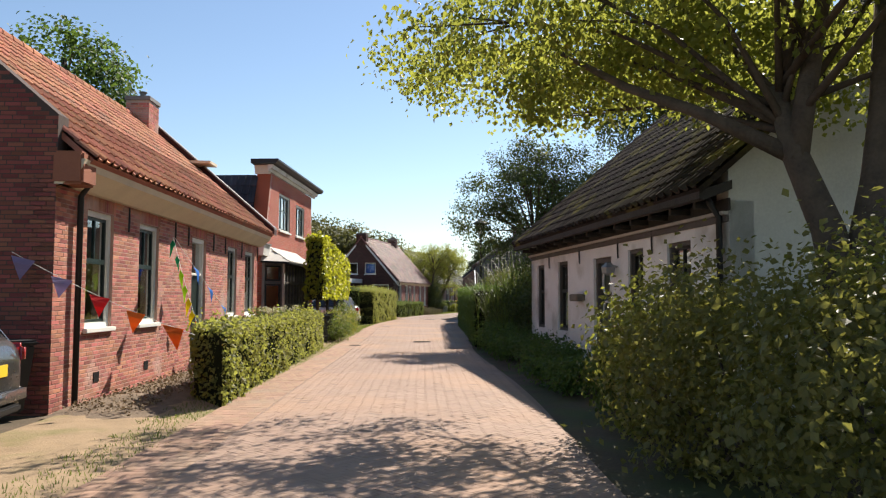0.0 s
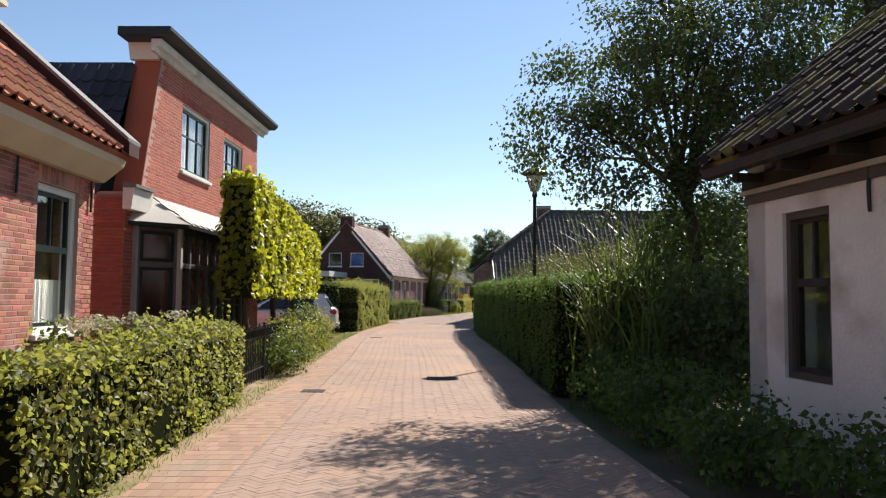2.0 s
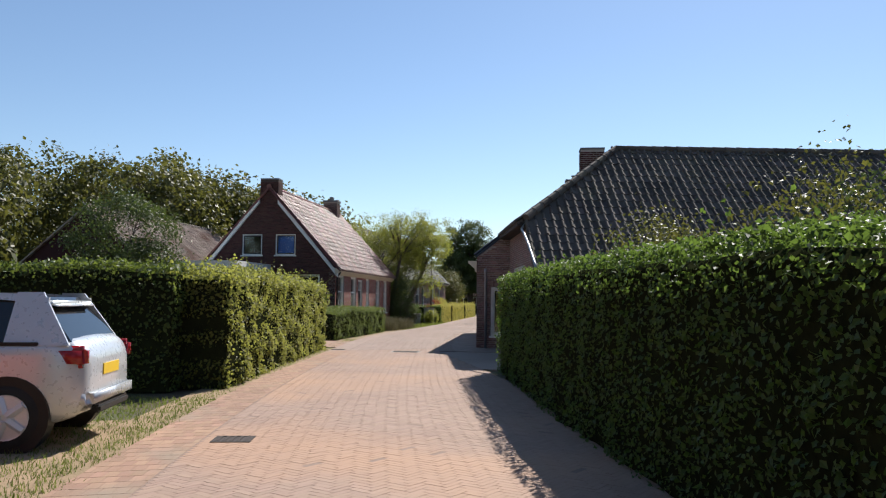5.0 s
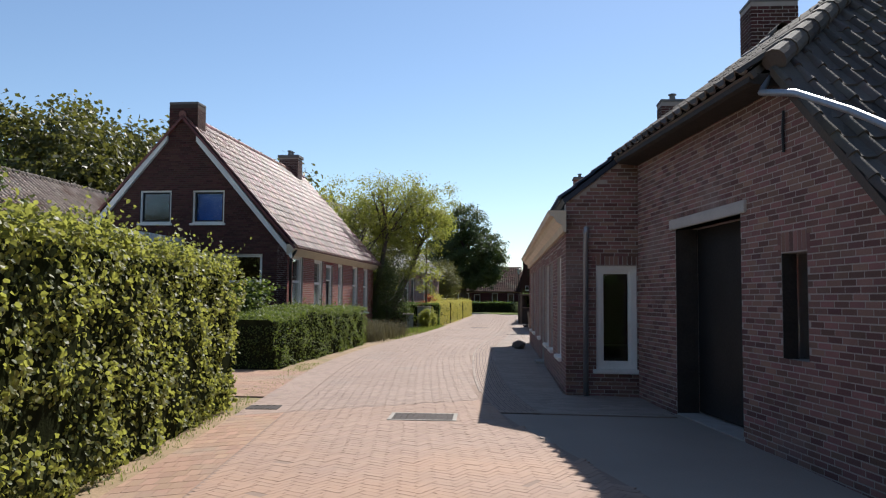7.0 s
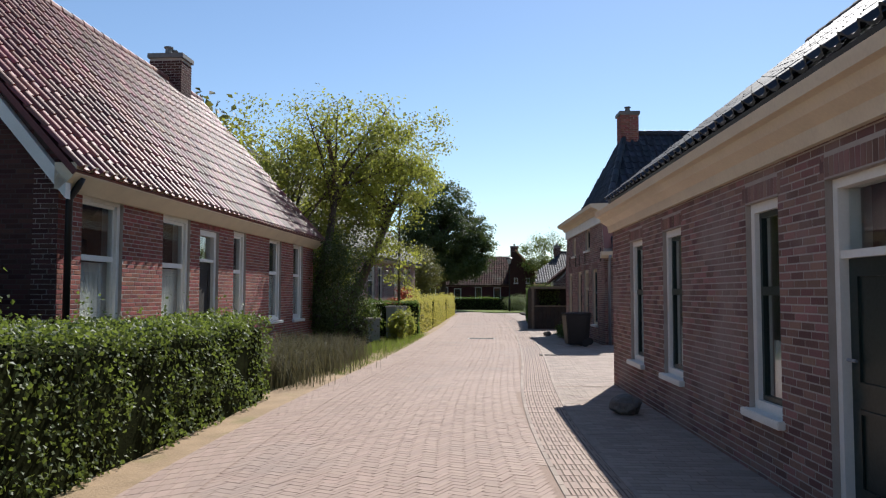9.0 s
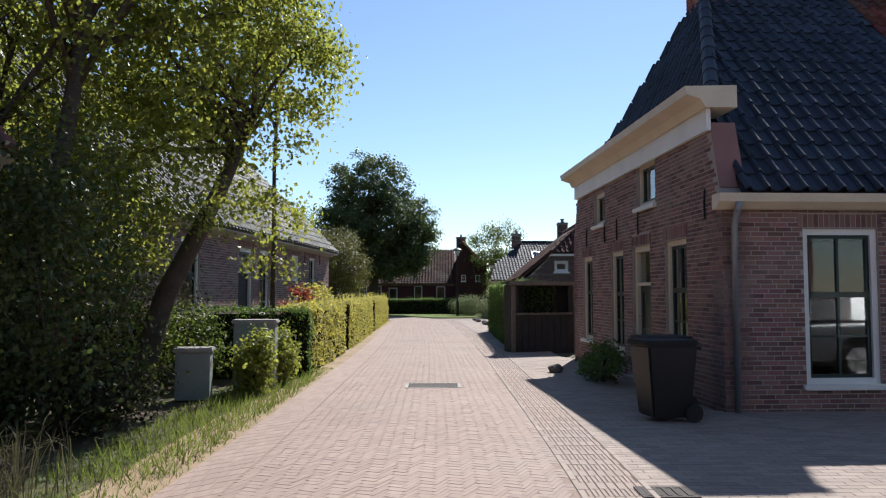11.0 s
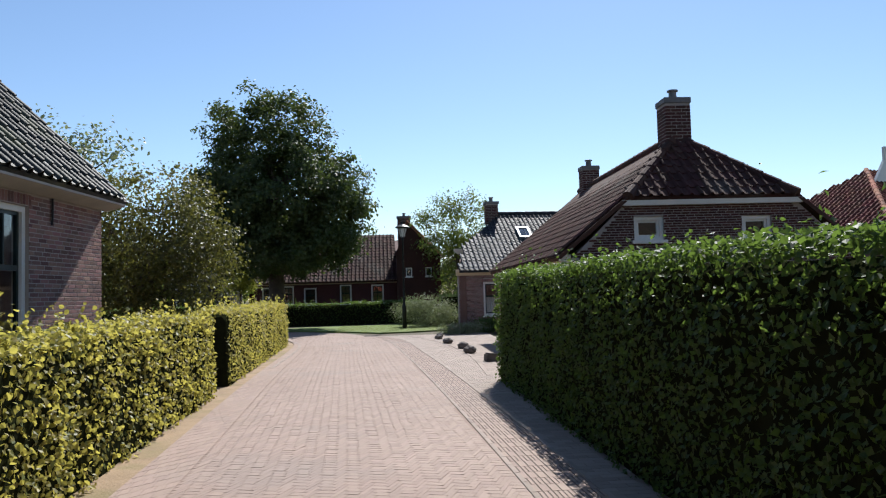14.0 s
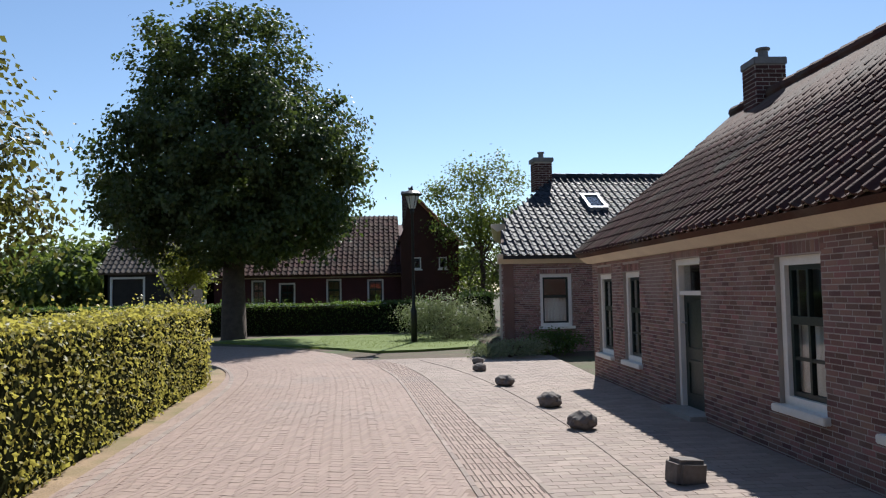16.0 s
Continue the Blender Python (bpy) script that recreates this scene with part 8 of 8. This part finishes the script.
# dark plate stands in for the shadow of the street lamp's head
grate(-4.7, 22.6, 0.55, 0.5, 12, "dark iron plate in place of the street lamp's shadow")
grate(-10.3, 70.6, 0.4, 0.3, 0, "small iron gully in the brick gutter")
grate(-12.5, 109.1, 0.45, 0.35, 0, "iron manhole cover near the bend")


def utility_cabinet(x, y, w, d, h, a, label):
    c = thing("utility_cabinet", label, "cabinet", pose(x, y, 0, 0, 0, a), "utility cabinets")
    part("cabinet_body", soft_box(-w / 2, w / 2, -d / 2, d / 2, -0.03, h - 0.06, 0.012), CABINET_GREY, c)
    part("cabinet_lid", soft_box(-w / 2 - 0.03, w / 2 + 0.03, -d / 2 - 0.03, d / 2 + 0.03, h - 0.06, h, 0.015), KERB, c)
    part("cabinet_door", box(bmesh.new(), -w / 2 + 0.04, w / 2 - 0.04, -d / 2 - 0.008, -d / 2, 0.1, h - 0.12), CABINET_GREY, c)
    part("lock", lathe(bmesh.new(), [(0.02, 0), (0.02, 0.012)], 10, Matrix.Translation((w / 4, -d / 2 - 0.005, h * 0.55)) @ pose(0, 0, 0, 90, 0, 0)), ZINC, c)


utility_cabinet(-15.36, 75.75, 0.46, 0.34, 0.68, 10, "grey-green utility cabinet half overgrown on the verge")
utility_cabinet(-14.78, 76.85, 0.62, 0.3, 1.03, 4, "taller grey-green utility cabinet beside the golden hedge")


def wheelie_bin(x, y, a, label):
    b = thing("wheelie_bin", label, "bin", pose(x, y, 0, 0, 0, a))
    bm = bmesh.new()
    lo = [bm.verts.new(p) for p in ((-0.2, -0.22, 0.05), (0.2, -0.22, 0.05), (0.2, 0.22, 0.05), (-0.2, 0.22, 0.05))]
    hi = [bm.verts.new(p) for p in ((-0.27, -0.3, 0.84), (0.27, -0.3, 0.84), (0.27, 0.28, 0.84), (-0.27, 0.28, 0.84))]
    bm.faces.new(lo[::-1])
    bm.faces.new(hi)
    for i in range(4):
        bm.faces.new((lo[i], lo[(i + 1) % 4], hi[(i + 1) % 4], hi[i]))
    bmesh.ops.bevel(bm, geom=bm.edges[:], offset=0.02, segments=2, affect="EDGES")
    part("bin_body", bm, BLACK, b)
    part("bin_lid", soft_box(-0.29, 0.29, -0.33, 0.3, 0.84, 0.9, 0.025), RUBBER, b)
    for x_ in (-0.22, 0.22):
        part("wheel", lathe(bmesh.new(), [(0.1, -0.025), (0.1, 0.025)], 16, Matrix.Translation((x_, 0.24, 0.1)) @ pose(0, 0, 0, 0, 90, 0)), RUBBER, b)
    part("bin_handle", tube(bmesh.new(), [(-0.22, 0.33, 0.81), (0.22, 0.33, 0.81)], [0.014, 0.014], 6), RUBBER, b)


wheelie_bin(-9.42, 73.75, -80, "black wheelie bin against the corner house")
wheelie_bin(-9.22, 74.5, -85, "black wheelie bin beside its twin against the corner house")
wheelie_bin(-5.75, 5.98, 160, "dark bin between parked car and end wall")

# weathered shed front between the corner house and the hedge
g = thing("garden_shed", "weathered timber shed front with a dark open hatch beside the hedge", "shed", frame_at(-10.27, 83.7, 0.938, 0.346))
wall(g, "front_wall", Matrix.Identity(4), [(0.08, 1.62), (1.67, 1.62)], [(0.16, 1.55, 0.95, 1.6)], 0.05, WOOD_DARK)
for u in (0.0, 1.67):
    part("post", soft_box(u, u + 0.085, -0.03, 0.06, -0.05, 1.62, 0.008), WOOD_POST, g)
part("lintel_beam", soft_box(-0.05, 1.8, -0.05, 0.07, 1.622, 1.72, 0.01), WOOD_POST, g)
for k in range(9):
    part("board", box(bmesh.new(), 0.09 + k * 0.175, 0.255 + k * 0.175, -0.018, -0.001, 0.02, 0.9), WOOD_DARK, g)
part("hatch_sill", soft_box(0.1, 1.65, -0.06, -0.019, 0.9, 0.95, 0.006), WOOD_POST, g)
for x_, a_ in ((1.75, 90), (0.05, 90)):
    wall(g, "side_wall", pose(x_, 0, 0, 0, 0, a_), [(0.07, 1.66), (0.4, 1.64)], [], 0.05, WOOD_DARK)
wall(g, "back_wall", pose(1.75, 0.45, 0, 0, 0, 180), [(0, 1.62), (1.75, 1.62)], [], 0.05, WOOD_DARK)
part("shed_roof", soft_box(-0.08, 1.83, 0.072, 0.5, 1.66, 1.7, 0.01), WOOD_DARK, g)

# low iron fence before the house with the cornice
fence = thing("iron_fence", "low black iron fence with hooped tops before the garden", "fence")
p0, p1 = Vector((-7.2, 19.7, 0)), Vector((-9.2, 28.2, 0))
d_ = p1 - p0
for z in (0.2, 0.72):
    part("rail", tube(bmesh.new(), [p0 + Vector((0, 0, z)), p1 + Vector((0, 0, z))], [0.012, 0.012], 6), BLACK, fence)
bar = tube(bmesh.new(), [(0, 0, 0.0), (0, 0, 0.85), (0.02, 0.04, 0.9), (0.03, 0.09, 0.85), (0.03, 0.09, 0.72)], [0.008] * 5, 5)
bar_mesh = bpy.data.meshes.new("bar")
bar.to_mesh(bar_mesh)
bar.free()
bar_mesh.materials.append(BLACK)
n_bar = 70
for k in range(n_bar):
    o = new("bar", bar_mesh)
    o.parent = fence
    o.location = p0 + d_ * (k / (n_bar - 1))
for k in range(5):
    q = p0 + d_ * (k / 4)
    part("post", box(bmesh.new(), q.x - 0.015, q.x + 0.015, q.y - 0.015, q.y + 0.015, -0.05, 0.95), BLACK, fence)

# bunting between the red-brick house and the street tree
FLAGS = [leaf_material("flag_" + n_, c_, c_, c_, 0.45, 0.8) for n_, c_ in (("violet", (0.30, 0.24, 0.40)), ("violet_pale", (0.36, 0.28, 0.42)), ("red", (0.65, 0.03, 0.03)), ("orange", (0.75, 0.2, 0.03)), ("orange_deep", (0.7, 0.16, 0.02)), ("green", (0.03, 0.35, 0.2)), ("blue", (0.03, 0.2, 0.6)), ("yellow", (0.7, 0.6, 0.03)), ("lime", (0.4, 0.6, 0.05)))]


def bunting(a, b, sag, flags, label):
    """A string of cloth triangles between two points; flags: places along it (0..1) and colours."""
    t = thing("bunting", label, "bunting", None, "bunting")
    a, b = Vector(a), Vector(b)
    pts = [a.lerp(b, k / 24) - Vector((0, 0, sag * 4 * (k / 24) * (1 - k / 24))) for k in range(25)]
    part("string", tube(bmesh.new(), pts, [0.004] * 25, 4), WHITE, t)
    along = (b - a).normalized()
    level = Vector((along.x, along.y, along.z * 0.5)).normalized()
    side = Vector((along.y, -along.x, 0)).normalized()
    for f0, colour in flags:
        p = a.lerp(b, f0) - Vector((0, 0, sag * 4 * f0 * (1 - f0)))
        w = random.uniform(0.11, 0.14)
        tip = p + Vector((0, 0, -random.uniform(0.22, 0.29))) + side * random.uniform(-0.09, 0.09) + level * random.uniform(-0.07, 0.07)
        edge = [p - level * w, p + level * w]
        # the cloth bellies a little between its hem and its tip
        rows = []
        for k in range(5):
            u = k / 4
            belly = side * (0.03 * math.sin(u * math.pi) + 0.012 * math.sin(u * 7))
            rows.append((edge[0].lerp(tip, u) + belly, edge[1].lerp(tip, u) + belly * 0.4))
        bm = bmesh.new()
        for (l0, r0), (l1, r1) in zip(rows, rows[1:]):
            if (l1 - r1).length < 1e-4:
                prism(bm, [l0, r0, l1], tuple(side * 0.003))
            else:
                prism(bm, [l0, r0, r1, l1], tuple(side * 0.003))
        part("flag", bm, FLAGS[colour], t)


bunting((-5.77, 6.15, 1.96), (-4.02, 7.4, 0.92), 0.06, ((0.06, 0), (0.26, 1), (0.46, 2), (0.66, 3), (0.87, 4)), "string of violet, red and orange cloth flags from the end wall")
bunting((-6.2, 10.35, 2.47), (-4.85, 8.95, 0.9), 0.05, ((0.05, 5), (0.22, 5), (0.38, 8), (0.54, 8), (0.68, 7), (0.81, 7), (0.93, 3)), "string of green, lime and yellow cloth flags by the door")
bunting((-6.2, 10.4, 2.47), (-6.3, 13.0, 0.85), 0.04, ((0.3, 6), (0.52, 6), (0.74, 6), (0.9, 6)), "string of blue cloth flags along the house front")

# bare bed of dry earth between the house front and the hedge
bm = bmesh.new()
rows = []
for y in np.arange(6.2, 12.61, 0.16):
    x0 = -5.42 - (y - 6.53) * 0.2445
    x1 = -4.12 - (y - 7.0) * 0.275
    rows.append([bm.verts.new((x0 + (x1 - x0) * u, y, -0.03 + (0.06 + 0.09 * noise.noise((u * 2.2, y * 1.1, 5)) + 0.045 * noise.noise((u * 9, y * 5, 2))) * math.sin(math.pi * min(1, u * 0.8 + 0.18)) * min(1, (y - 6.1) * 0.9))) for u in np.linspace(0, 1, 12)])
for a, b in zip(rows, rows[1:]):
    for k in range(11):
        bm.faces.new((a[k], a[k + 1], b[k + 1], b[k]))
bed = thing("flower_bed", "bare bed of dry brown earth and litter before the house", "flower bed")
smooth(part("earth", bm, EARTH_DRY, bed))
rng_ = np.random.default_rng(77)
y_ = rng_.uniform(6.5, 12.4, 2600)
x_ = -5.42 - (y_ - 6.53) * 0.2445 + rng_.uniform(0.08, 1, 2600) * (1.12 - (y_ - 7) * 0.03)
link("leaf_litter", leaf_mesh("leaf_litter", np.c_[x_, y_, rng_.uniform(0.0, 0.09, 2600)], np.tile((0.0, 0, 1), (2600, 1)), 0.045, rng_, 0.7, 0.0), LITTER, bed, "", "stuff")

# blue and white folding board beside the parked hatchback
sg = thing("folding_board", "blue and white folding board standing on the verge", "sign", pose(-10.05, 30.6, 0, 0, 0, 112))
SIGN_BLUE = material("sign_blue", (0.05, 0.2, 0.55), (0.05, 0.17, 0.5), 3, 0.5, 0.0, 30)
for s_ in (1, -1):
    mm = pose(0, s_ * 0.14, 0.0, s_ * 14, 0, 0)
    part("board_panel", box(bmesh.new(), -0.25, 0.25, -0.01, 0.01, 0.0, 0.75, mm), WHITE, sg)
    part("board_face", box(bmesh.new(), -0.2, 0.2, s_ * 0.012 - 0.002, s_ * 0.012 + 0.002, 0.12, 0.6, mm), SIGN_BLUE, sg)

# pale pole leaning against the young tree by the shed
pole_ = part("leaning_pole", tube(bmesh.new(), [(-20.1, 120.0, 2.75), (-18.6, 120.0, 0.0)], [0.05, 0.06], 8), SLATE_PALE)
tagged(pole_, "pale wooden pole leaning beside the young tree", "pole")

# hydrangea behind the second hedge
CREAM_PETAL = leaf_material("cream_petal", (0.42, 0.39, 0.24), (0.52, 0.48, 0.32), (0.5, 0.46, 0.3), 0.3)
for k, (x, y) in enumerate(((-7.2, 16.4), (-7.55, 17.8))):
    h_ = shrub("hydrangea with cream flower heads behind the beech hedge", (x, y, 0.65), np.array((0.42, 0.65, 0.5)), LEAF_MID, 1800, 0.08, 500 + k, group="hydrangeas", clumps=26)
    rng_ = np.random.default_rng(510 + k)
    for q in range(8):
        c_ = np.array((rng_.uniform(-0.35, 0.4), rng_.uniform(-0.6, 0.6), rng_.uniform(1.02, 1.22)))
        d_ = rng_.normal(0, 1, (70, 3))
        d_ /= np.linalg.norm(d_, axis=1, keepdims=True)
        link("flower_head", leaf_mesh("flower_head", c_ + d_ * (0.075, 0.075, 0.06), d_, 0.035, rng_, 0.3, 0.0), CREAM_PETAL, h_, "cream flower head")
